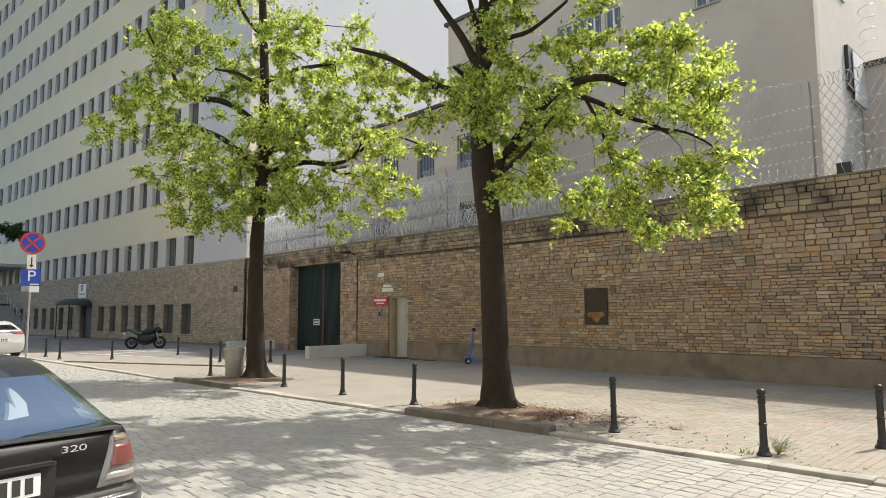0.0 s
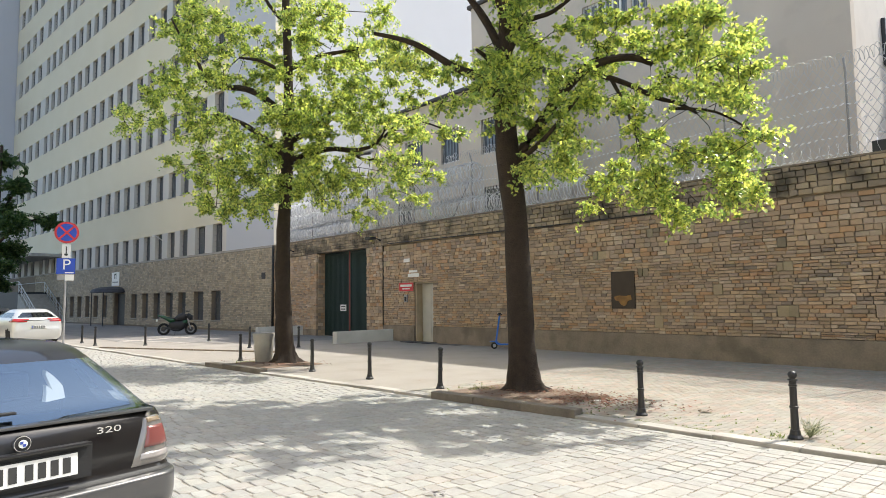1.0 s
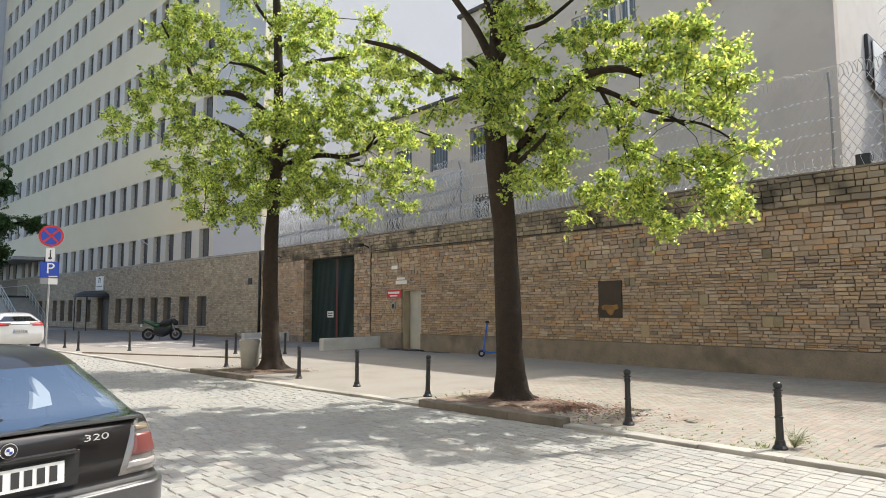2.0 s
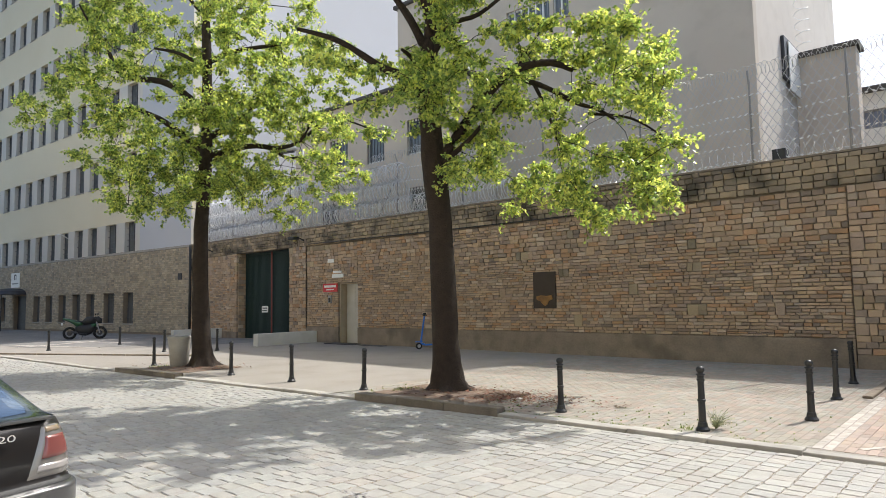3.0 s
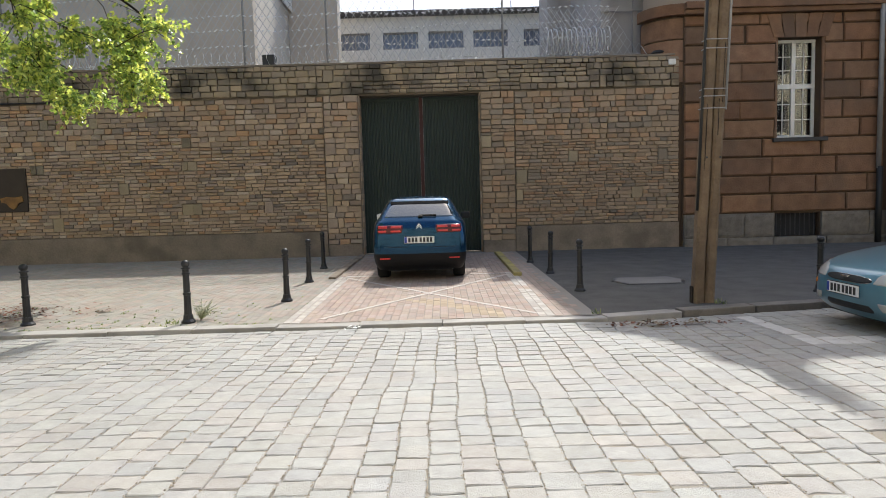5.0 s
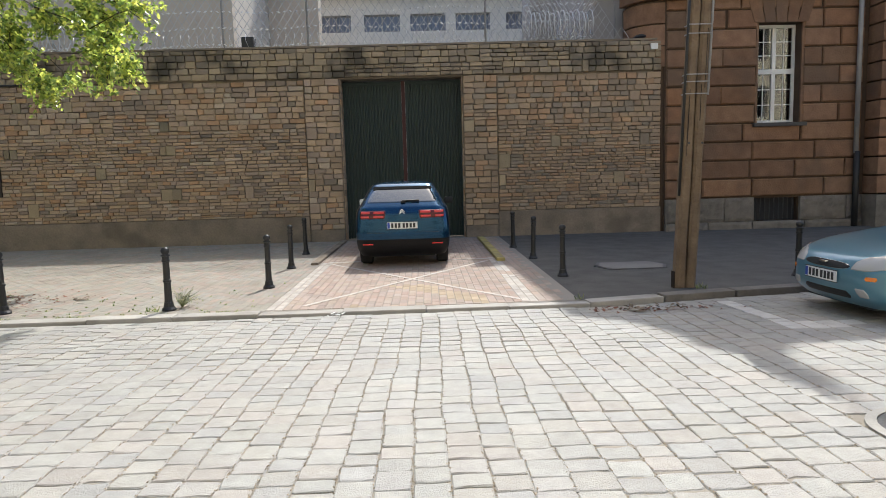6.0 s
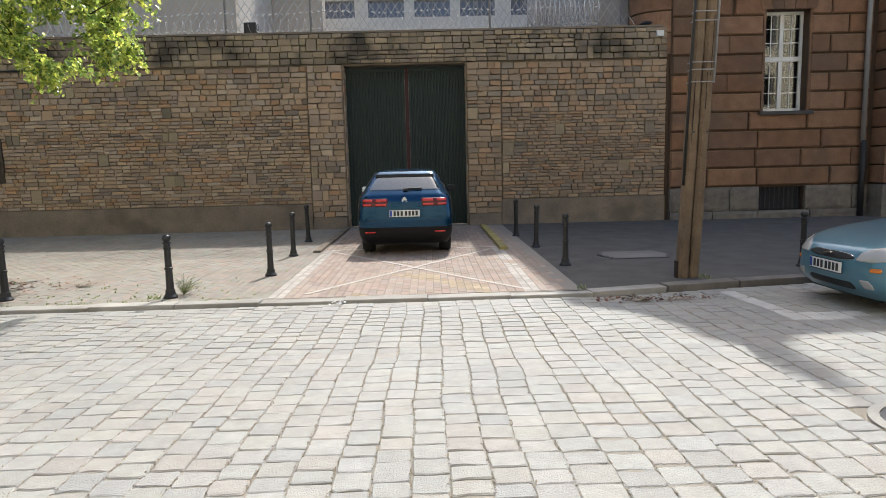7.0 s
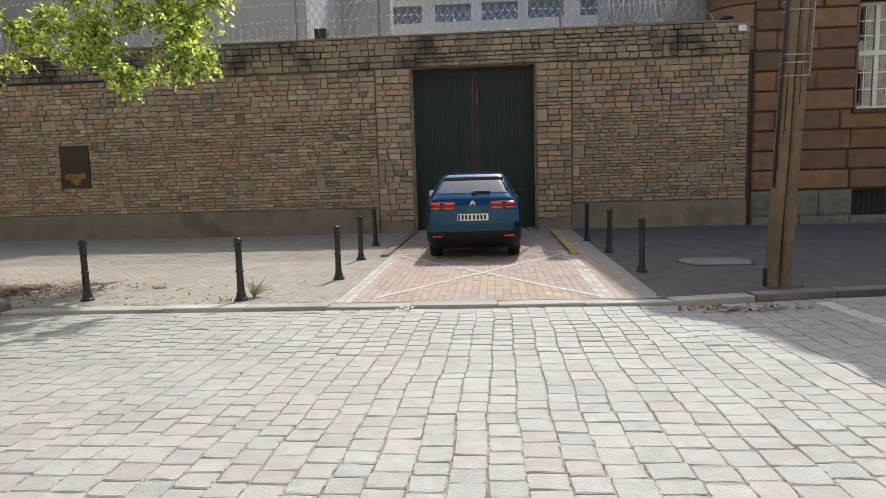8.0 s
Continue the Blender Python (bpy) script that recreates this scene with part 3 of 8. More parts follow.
def courses(x0, x1, z0, z1, rnd, thin, thick, split):
    """Random coursed masonry: bands of even courses with a few upright stones between. Gives centre, width and height of each stone."""
    z = z0
    while z < z1 - 0.03:
        tall = thin if z < split else thick
        tall *= rnd.uniform(0.9, 1.12)
        band = tall * (rnd.choice((2, 3, 3, 4)) if tall < 0.115 else rnd.choice((1, 2, 2)))
        if z1 - z - band < 0.09:
            band = z1 - z
        n = max(1, round(band / tall))
        x = x0
        while x < x1 - 0.02:
            wide = rnd.uniform(0.6, 2.4)
            if n > 1 and rnd.random() < 0.17:
                wide = rnd.uniform(0.13, 0.3)
                if x1 - x - wide < 0.12:
                    wide = x1 - x
                yield x + wide / 2, z + band / 2, wide, band
                x += wide
                continue
            if x1 - x - wide < 0.2:
                wide = x1 - x
            m = n + 1 if n > 1 and rnd.random() < 0.12 else n
            cuts = [0] + [(k + rnd.uniform(-0.045, 0.045)) / m for k in range(1, m)] + [1]
            for a, b in zip(cuts, cuts[1:]):
                xx = x
                while xx < x + wide - 0.01:
                    L = rnd.uniform(0.13, 0.35) if tall < 0.12 else rnd.uniform(0.16, 0.34)
                    if x + wide - xx - L < 0.12:
                        L = x + wide - xx
                    yield xx + L / 2, z + (a + b) / 2 * band, L, (b - a) * band
                    xx += L
            x += wide
        z += band


rw = random.Random(11)
near_stones, far_stones, pink_stones, upright_stones, top_stones = [], Heap(), Heap(), Heap(), Heap()
PANELS = [(-22.73, -20.64, 0.65, 4.02, 0.0), (-20.64, -19.44, 2.42, 4.02, 0.0), (-19.44, -2.83, 0.65, 4.02, 0.0), (1.99, 6.12, 0.65, 4.02, 0.0),
          (-2.81, -1.95, 0.3, 4.04, 0.045), (1.13, 1.97, 0.3, 4.04, 0.045), (-23.95, -22.75, 0.3, 4.06, 0.045), (-29.15, -28.28, 0.3, 4.06, 0.045), (-33.0, -29.17, 0.3, 4.04, 0.0)]
for x0, x1, z0, z1, proud in PANELS:
    for cx, cz, w, h in courses(x0, x1, z0, z1, rw, 0.086 if not proud else 0.14, 0.135, 2.75):
        d = 0.035 + proud + rw.uniform(-0.008, 0.012)
        if -4.6 < cx < -2.83 and not proud:
            near_stones.append((cx, cz, w, h, d))
        else:
            vs, fs = pillow(w - 0.013, h - 0.013, d + 0.035, 0.009, rw)
            (upright_stones if h > 0.2 and rw.random() < 0.7 else pink_stones if x0 > 1.0 else far_stones).add([(v[0] + cx, v[1] + WY + 0.045, v[2] + cz) for v in vs], fs)
for x0, x1 in ((-33.0, 6.12),):
    for cx, cz, w, h in courses(x0, x1, 4.06, 4.79, rw, 0.15, 0.15, 3.0):
        vs, fs = pillow(w - 0.018, h - 0.018, 0.1 + rw.uniform(-0.008, 0.012), 0.009, rw)
        top_stones.add([(v[0] + cx, v[1] + WY + 0.045, v[2] + cz) for v in vs], fs)
tagged(far_stones.put("coursed_stones", M_STONE, stone_wall, "coursed tan and grey sandstone blocks"), kind="stuff")
tagged(pink_stones.put("coursed_stones", M_STONE_PINK, stone_wall, "coursed pinkish brown sandstone blocks"), kind="stuff")
tagged(upright_stones.put("upright_stones", M_STONE_DULL, stone_wall, "dull olive grey upright stones between the courses"), kind="stuff")
tagged(top_stones.put("parapet_stones", M_STONE_TOP, stone_wall, "dark weathered stones along the top"), kind="stuff")
# stone reveals of the two gateways
for gx, z1 in ((GATE_R[0], 4.03), (GATE_R[1], 4.03), (GATE_L[0], 4.08), (GATE_L[1], 4.08)):
    side = -1 if gx in (GATE_R[0], GATE_L[0]) else 1
    hp = Heap()
    z = 0.0
    while z < z1 - 0.05:
        h = min(rw.uniform(0.12, 0.19), z1 - z)
        for ya, yb in ((0.02, 0.3), (0.3, 0.6)) if rw.random() < 0.5 else ((0.02, 0.18), (0.18, 0.6)):
            vs, fs = pillow(yb - ya - 0.012, h - 0.013, 0.02 + rw.uniform(0, 0.008), 0.006)
            hp.add([(gx + side * v[1], WY + (ya + yb) / 2 - v[0] * side, v[2] + z + h / 2) for v in vs], fs)
        z += h
    tagged(hp.put("reveal_stones", M_STONE, stone_wall), kind="stuff")


def corrugated(x0, x1, z0, z1, y, pitch, depth, sides=2):
    """A ribbed metal leaf between x0 and x1."""
    bm = bmesh.new()
    n = int((x1 - x0) / pitch)
    prof = []
    for k in range(n):
        xa = x0 + k * pitch
        prof += [(xa, 0), (xa + pitch * 0.45, 0), (xa + pitch * 0.55, depth), (xa + pitch * 0.9, depth)]
    prof.append((x1, 0))
    lo = [bm.verts.new((px, y + d, z0)) for px, d in prof]
    hi = [bm.verts.new((px, y + d, z1)) for px, d in prof]
    for k in range(len(prof) - 1):
        bm.faces.new((lo[k], lo[k + 1], hi[k + 1], hi[k]))
    bl = [bm.verts.new((px, y + depth + 0.04, z)) for px, z in ((x0, z0), (x1, z0), (x1, z1), (x0, z1))]
    bm.faces.new(bl[::-1])
    bm.faces.new((lo[0], bl[0], bl[3], hi[0])[::-1])
    bm.faces.new((lo[-1], bl[1], bl[2], hi[-1]))
    bm.faces.new([hi[0], *hi[1:], bl[2], bl[3]])
    bm.faces.new([bl[0], bl[1], *lo[::-1]])
    return bm


def gateway(name, x0, x1, z0, z1, y, label, strip, strip_label, centre):
    t = thing(name, Matrix(), label, "gate")
    for a, b in ((x0 + 0.002, centre - 0.05), (centre + 0.05, x1 - 0.002)):
        leaf = part("leaf", corrugated(a, b, z0 + 0.008, z1 - 0.03, y, 0.075, 0.022), M_GATEGREEN, t, "ribbed dark green metal leaf")
        part("leaf_frame", boxes((a, a + 0.06, y - 0.02, y - 0.003, z0 + 0.008, z1 - 0.03), (b - 0.06, b, y - 0.02, y - 0.003, z0 + 0.008, z1 - 0.03), (a + 0.06, b - 0.06, y - 0.02, y - 0.003, z1 - 0.12, z1 - 0.03)), M_GATEGREEN, leaf)
    part("meeting_strip", boxes((centre - 0.045, centre + 0.045, y - 0.03, y + 0.06, z0 + 0.008, z1 - 0.03)), strip, t, strip_label)
    part("rail", boxes((x0 + 0.02, x1 - 0.02, y - 0.03, y + 0.06, z1 - 0.026, z1 - 0.002)), M_DARKSTEEL, t)
    return t


gate_r = gateway("metal_gate", GATE_R[0] + 0.02, GATE_R[1] - 0.02, 0.0, 4.03, WY + 0.42, "tall dark green ribbed metal gate in the stone wall", M_RUST, "dull red meeting strip", -0.38)
gate_l = gateway("metal_gate", GATE_L[0] + 0.02, GATE_L[1] - 0.02, -0.02, 4.08, WY + 0.42, "tall dark green metal gate with a red strip", M_GATERED, "bright red meeting strip", -26.0)
notice = part("notice", boxes((-26.78, -26.28, WY + 0.375, WY + 0.395, 1.22, 1.52)), M_SIGNWHITE, gate_l, "small white notice")
part("printed_line", boxes((-26.72, -26.34, WY + 0.368, WY + 0.374, 1.4, 1.45), (-26.72, -26.34, WY + 0.368, WY + 0.374, 1.28, 1.33)), M_BAR, notice)

door_1 = thing("door_1", Matrix(), "closed pale grey steel door in a recess of the wall", "door", kind="structure")
part("door_leaf", boxes((-20.55, -19.48, WY + 0.36, WY + 0.41, 0.0, 2.38), bevel=0.004), M_DOORGREY, door_1)
part("door_frame", boxes((-20.597, -20.56, WY + 0.05, WY + 0.41, 0.0, 2.36), (-20.597, -19.463, WY + 0.05, WY + 0.358, 2.362, 2.398)), M_DOORREVEAL, door_1, "cream door reveal")
part("door_panel_rib", boxes((-20.03, -19.99, WY + 0.35, WY + 0.358, 0.1, 2.25)), M_DOORGREY, door_1)
part("door_handle", boxes((-19.72, -19.66, WY + 0.31, WY + 0.36, 1.0, 1.03), (-19.8, -19.68, WY + 0.348, WY + 0.358, 1.72, 1.84), bevel=0.004), M_DARKSTEEL, door_1)
tagged(part("door_step", boxes((-20.9, -19.2, WY - 0.55, WY - 0.05, -0.05, 0.03), bevel=0.01), M_DARKSTEEL), "dark metal mat before the steel door", "door mat")
tagged(part("pavement_grate", boxes((-18.9, -17.6, WY - 0.5, WY - 0.2, -0.05, 0.018), bevel=0.005), M_DARKSTEEL), "dark iron grate in the pavement", "grate")

# low side walls of the left gateway's drive
for x, y in ((-22.3, 14.15), (-29.9, 14.5)):
    tagged(part("low_wall", boxes((x, x + 0.3, y, WY - 0.05, -0.2, 0.47), bevel=0.015), M_WHITEWALL), "low whitewashed concrete wall beside the gate drive", "low wall", "drive side walls")

# red sign, plates and door phone beside the door
red_sign = thing("wall_sign", pose(-21.12, WY - 0.02, 2.235), "red enamel sign with white lettering on the stone wall", "sign")
part("panel", boxes((-0.46, 0.46, -0.03, 0.0, -0.17, 0.17), bevel=0.006), M_SIGNRED, red_sign)
part("lettering_bar", boxes((-0.38, 0.38, -0.036, -0.032, 0.01, 0.1)), M_SIGNWHITE, red_sign)
part("lettering_bar", boxes((-0.25, 0.25, -0.036, -0.032, -0.1, -0.05)), M_SIGNWHITE, red_sign)
for a, b, c, d in ((-20.92, -20.4, 2.82, 2.91), (-21.0, -20.28, 2.63, 2.78), (-21.27, -20.88, 3.26, 3.41)):
    tagged(part("wall_plate", boxes((a, b, WY - 0.05, WY - 0.015, c, d), bevel=0.004), M_SIGNWHITE), "small white plate fixed to the stone wall", "plate", "white wall plates")
phone = thing("door_phone", pose(-21.12, WY - 0.02, 1.76), "grey and black door phone on the stone wall", "door phone")
part("housing", boxes((-0.1, 0.1, -0.06, 0.0, -0.16, 0.16), bevel=0.01), M_POSTGREY, phone)
part("speaker", boxes((-0.06, 0.06, -0.068, -0.062, -0.12, 0.06)), M_BLACKPLASTIC, phone)

# bronze plaque
plaque = thing("memorial_plaque", pose(-10.8, WY - 0.02, 1.9), "dark bronze memorial plaque with an ochre relief below", "plaque")
part("plate", boxes((-0.395, 0.395, -0.05, 0.0, -0.545, 0.545), bevel=0.012), M_PLAQUE, plaque)
bm = bmesh.new()
pts = [(-0.28, -0.2), (-0.12, -0.16), (0.1, -0.18), (0.27, -0.15), (0.3, -0.28), (0.17, -0.33), (0.11, -0.44), (0.03, -0.48), (-0.07, -0.42), (-0.13, -0.33), (-0.26, -0.3)]
f = bm.faces.new([bm.verts.new((a, -0.053, b)) for a, b in pts])
r = bmesh.ops.extrude_face_region(bm, geom=[f])
bmesh.ops.translate(bm, verts=[v for v in r["geom"] if isinstance(v, bmesh.types.BMVert)], vec=(0, -0.02, 0))
part("relief", bm, M_PLAQUEGOLD, plaque, "ochre flame-shaped relief")

# ---- razor wire and its posts on the wall ----
POSTS = [-31.5, -29.2, -26.6, -23.6, -20.9, -17.4, -14.2, -10.9, -7.7, -4.8, -2.7, 1.75]


def post_top(x):
    return 7.2 if x > -19 else 6.9


for x in POSTS:
    h = post_top(x)
    post = tube("fence_post", [(x, WY + 0.25, 4.3), (x, WY + 0.25, h - 0.3), (x + 0.02, WY + 0.1, h)], 0.028, M_POSTGREY, None, 6)
    tagged(post, "thin galvanised post with a cranked top on the wall", "fence post", "razor wire posts")
brace = tube("fence_brace", [(-18.6, WY + 0.1, 4.5), (-17.4, WY + 0.25, 6.4)], 0.025, M_POSTGREY, None, 6)
tagged(brace, "slanting steel brace of the wire fence", "brace")

rz = random.Random(3)
mesh_fence = Heap()
def mesh_top(x):
    """The mesh steps down towards the brown building."""
    return post_top(x) + 0.02 if x < 3.0 else 6.15 - max(0.0, x - 4.4) * 1.2


STEP, RISE = 0.2, 0.15
for k in range(-20, int(37.6 / STEP) + 20):
    for sgn in (1, -1):
        run = []
        for j in range(19):
            z = 4.88 + RISE * j
            xx = -32.0 + k * STEP + sgn * j * STEP / 2
            if j < 18 and -32.0 <= xx <= 5.4 and z < mesh_top(xx):
                run.append((xx, WY + 0.25 + 0.012 * sgn, z + rz.uniform(-0.015, 0.015)))
            else:
                if len(run) > 2:
                    mesh_fence.add(*tube_data(run, [0.0085] * len(run), 3))
                run = []
# rounded loops along the upper edge
x = -19.0
while x < 2.9:
    top, rise = post_top(x) - 0.12, rz.uniform(0.2, 0.32)
    w = STEP * rz.uniform(0.9, 1.2)
    mesh_fence.add(*tube_data([(x + w * (0.5 - 0.5 * math.cos(math.pi * k / 8)), WY + 0.25 - 0.08 * math.sin(math.pi * k / 8), top + rise * math.sin(math.pi * k / 8)) for k in range(9)], [0.008] * 9, 3))
    x += STEP / 2
tagged(mesh_fence.put("razor_mesh", M_MESH), "diamond mesh of razor wire standing on the stone wall", "razor wire", kind="stuff")


def coil(x0, x1, z, radius, pitch, y=WY + 0.25, thick=0.016):
    """A stretched helix of razor wire along the wall."""
    pts = []
    turns = int((x1 - x0) / pitch)
    for k in range(turns * 12):
        a = 2 * math.pi * k / 12
        r = radius * (1 + 0.12 * math.sin(k * 0.37))
        pts.append((x0 + pitch * k / 12 + rz.uniform(-0.02, 0.02), y + r * math.cos(a), z + r * math.sin(a)))
    ob = tube("razor_coil", pts, thick, M_WIRE, None, 3)
    return tagged(ob, "bright coil of razor wire along the wall top", "razor wire", "razor wire coils")


for z, ra in ((5.2, 0.36), (5.85, 0.36), (6.5, 0.36)):
    coil(-32.3, -17.0, z, ra, 0.11)
coil(-17.0, -8.5, 5.2, 0.34, 0.14)
coil(-8.5, 4.4, 5.05, 0.16, 0.2, thick=0.005)

# barbs in rows on the mesh
barbs = Heap()
for z in (4.95, 5.35, 5.75, 6.1, 6.6, 7.18):
    x = -19.0
    while x < 4.5:
        s = rz.uniform(0.035, 0.065)
        if z > mesh_top(x) + 0.05:
            break
        zz = z + 0.03 * math.sin(x * 2.1) + rz.uniform(-0.01, 0.01)
        t = rz.uniform(-0.6, 0.6)
        y = WY + 0.22
        vs = [(x - s, y, zz - t * s), (x, y - 0.012, zz + 0.022), (x + s, y, zz + t * s), (x, y + 0.012, zz - 0.022), (x, y - 0.014, zz - 0.006)]
        barbs.add(vs, [(0, 1, 4), (1, 2, 4), (2, 3, 4), (3, 0, 4), (0, 3, 2, 1)])
        x += 0.15
tagged(barbs.put("razor_barbs", M_BARB), "bright rows of razor barbs on the wire mesh", "razor wire", kind="stuff")
# the fence turning back at the brown building
ret = Heap()
for k in range(16):
    for sgn in (1, -1):
        pts = [(2.7 + 0.16 * k + sgn * 0.1 * j, WY + 0.4 + 0.11 * k, 4.9 + 0.15 * j) for j in range(11) if 2.6 < 2.7 + 0.16 * k + sgn * 0.1 * j < 5.0 and j < 3 + k]
        if len(pts) > 1:
            ret.add(*tube_data(pts, [0.007] * len(pts), 3))
tagged(ret.put("razor_mesh", M_WIRE), "razor wire mesh turning back from the wall", "razor wire", kind="stuff")
coil(2.8, 4.6, 5.3, 0.3, 0.12)


# ---- tall office block ----
office = thing("office_building", pose(-33.0, 17.0, 0, 0, 0, 4.5), "tall cream and white office block with many barred windows over a stone base", "building", kind="structure")
ROWS = [4.87 + 4.26 * k for k in range(9)]
COLS = [(-7.22, -5.95), (-9.66, -8.26), (-12.0, -10.8)] + [(-13.98 - 2.1 * k, -12.8 - 2.1 * k) for k in range(16)] + [(-48.7 - 2.6 * k, -47.3 - 2.6 * k) for k in range(4)]
holes = [(a, b, z, z + 1.8) for z in ROWS for a, b in COLS]
LOW = [(a + 0.02, b - 0.02) for a, b in COLS[:17] if not -25.0 < a < -20.5]
holes += [(a, b, 0.6, 2.42) for a, b in LOW]
holes.append((-23.8, -21.6, 0.0, 2.5))


def band(z):
    return 1 if any(r - 0.02 < z < r + 1.82 for r in ROWS) and z > 4 else (2 if z < 4.7 else 0)


wall_sheet("front_wall", -58.0, 0.0, -0.4, 42.4, 0.0, 0.42, [h for h in holes] + [], [M_YELLOW, M_BAND, M_MORTAR], office, row_mats=lambda z: 2 if z < 4.8 else band(z))
part("white_bay", boxes((-5.4, 0.0, -0.012, -0.001, 4.86, 42.3)), M_WHITE_PLASTER, office, "plain white painted bay")
part("end_wall", boxes((-0.42, 0.0, 0.43, 24, -0.3, 42.4)), M_WHITE_PLASTER, office, "bright white end wall")
part("roof", boxes((-58, 0.2, -0.3, 24, 42.41, 42.9)), M_ROOF, office)
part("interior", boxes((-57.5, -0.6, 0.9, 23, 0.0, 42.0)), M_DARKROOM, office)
part("sill_course", boxes((-57.9, 0.02, -0.06, -0.002, 4.74, 4.84), bevel=0.01), M_CONCRETE, office)
win_mesh = {}


def office_window(a, b, z, h, low):
    w = b - a
    key = (round(w, 2), low)
    if key not in win_mesh:
        bm = bmesh.new()
        t = 0.06
        for r in ((0, w, 0, t), (0, w, h - t, h), (0, t, t, h - t), (w - t, w, t, h - t), (w / 2 - 0.04, w / 2 + 0.04, t, h - t)):
            box(bm, r[0], r[1], 0.26, 0.32, r[2], r[3])
        for k in range(1, 5):
            box(bm, 0.02, w - 0.02, 0.17, 0.19, h * k / 5 - 0.012, h * k / 5 + 0.012)
        for k in range(1, 5):
            box(bm, w * k / 5 - 0.009, w * k / 5 + 0.009, 0.19, 0.206, 0.02, h - 0.02)
        f = part("window", bm, M_WINFRAME, office)
        p = part("pane", boxes((t, w / 2 - 0.04, 0.285, 0.295, t, h - t), (w / 2 + 0.04, w - t, 0.285, 0.295, t, h - t)), M_PANE, f)
        s = part("window_sill", boxes((-0.06, w + 0.06, -0.05, 0.25, -0.06, -0.002)), M_CONCRETE, f)
        win_mesh[key] = (f.data, p.data, s.data)
    else:
        f = new("window", win_mesh[key][0])
        f.parent = office
        p = new("pane", win_mesh[key][1])
        p.parent = f
        s = new("window_sill", win_mesh[key][2])
        s.parent = f
    f.location = (a, 0, z)


for z in ROWS:
    for a, b in COLS:
        office_window(a, b, z, 1.8, False)
for a, b in LOW:
    office_window(a, b, 0.6, 1.82, True)
# stone facing of the base
ro = random.Random(21)
base_stones = Heap()
low_holes = [(a, b, 0.56, 2.44) for a, b in LOW] + [(-23.9, -21.5, -0.1, 2.55)]
for cx, cz, w, h in courses(-46.5, -0.02, 0.12, 4.72, ro, 0.1, 0.12, 2.4):
    if any(q[0] - w / 2 < cx < q[1] + w / 2 and q[2] - h / 2 < cz < q[3] + h / 2 for q in low_holes):
        parts_x = []
        for q in low_holes:
            if q[2] - h / 2 < cz < q[3] + h / 2 and q[0] - w / 2 < cx < q[1] + w / 2:
                if q[0] - (cx - w / 2) > 0.05:
                    parts_x.append((cx - w / 2, q[0]))
                if cx + w / 2 - q[1] > 0.05:
                    parts_x.append((q[1], cx + w / 2))
                break
        for xa, xb in parts_x:
            if not any(q[2] - h / 2 < cz < q[3] + h / 2 and xa < q[1] and xb > q[0] for q in low_holes):
                vs, fs = pillow(xb - xa - 0.012, h - 0.012, 0.05, 0.01)
                base_stones.add([(v[0] + (xa + xb) / 2, v[1], v[2] + cz) for v in vs], fs)
        continue
    vs, fs = pillow(w - 0.012, h - 0.012, 0.04 + ro.uniform(0, 0.02), 0.01)
    base_stones.add([(v[0] + cx, v[1], v[2] + cz) for v in vs], fs)
tagged(base_stones.put("base_stones", M_STONE_GREY, office, "coursed sandstone facing of the base"), kind="stuff")
canopy = part("canopy", lathe([(1.5, 0.0), (1.5, 0.05), (1.35, 0.25), (0.9, 0.42), (0.1, 0.5)], 20), M_DARKSTEEL, office, "dark rounded canopy over an entrance")
canopy.location = (-22.9, -0.6, 2.6)
part("entrance_door", boxes((-23.8, -21.6, 0.25, 0.3, 0.0, 2.5)), M_DARKSTEEL, office)
part("canopy_post", cyls(((-24.2, -1.6, 0), (-24.2, -1.6, 2.6), 0.04), ((-21.6, -1.6, 0), (-21.6, -1.6, 2.6), 0.04)), M_DARKSTEEL, office)
board = thing("wall_board", office.matrix_world @ pose(-23.5, -0.07, 3.7), "white information board with a dark emblem on the stone base", "board")
part("panel", boxes((-0.8, 0.8, -0.03, 0.0, -0.55, 0.55), bevel=0.005), M_SIGNWHITE, board)
part("emblem", boxes((-0.2, -0.08, -0.036, -0.031, 0.02, 0.34), (0.08, 0.2, -0.036, -0.031, 0.02, 0.34), (-0.2, 0.2, -0.036, -0.031, 0.341, 0.44)), M_DARKSTEEL, board)
part("lettering_bar", boxes((-0.6, 0.6, -0.036, -0.031, -0.3, -0.2)), M_POSTGREY, board)
part("side_block", boxes((-75, -58.1, -5.0, 20, -0.3, 60)), M_WHITE_PLASTER, office, "pale projecting wing at the far end")
part("entrance_slab", boxes((-54, -38.0, -2.6, -0.05, 6.3, 6.6), bevel=0.03), M_CONCRETE, office, "flat concrete entrance canopy")
part("stair_landing", boxes((-56, -42, -2.6, -0.07, -0.2, 3.0)), M_DARKSTEEL, office, "dark raised landing")
for k in range(14):
    part("stair_step", boxes((-42 + 0.45 * k + 0.002, -42 + 0.45 * (k + 1), -2.6, -0.07, -0.2, 3.0 - 0.2 * (k + 1))), M_CONCRETE, office)
for y in (-2.55, -0.35):
    part("stair_rail", cyls(((-42.0, y, 4.0), (-35.8, y, 1.2), 0.035), ((-42.0, y, 3.6), (-35.8, y, 0.8), 0.02), ((-42.0, y, 3.3), (-35.8, y, 0.5), 0.02), *[((-42.0 + 1.03 * k, y, 2.9 - 0.465 * k), (-42.0 + 1.03 * k, y, 4.0 - 0.465 * k), 0.025) for k in range(7)], ((-42.0, y, 4.0), (-55, y, 4.0), 0.035), seg=6), M_STEEL, office, "pale steel hand rail")
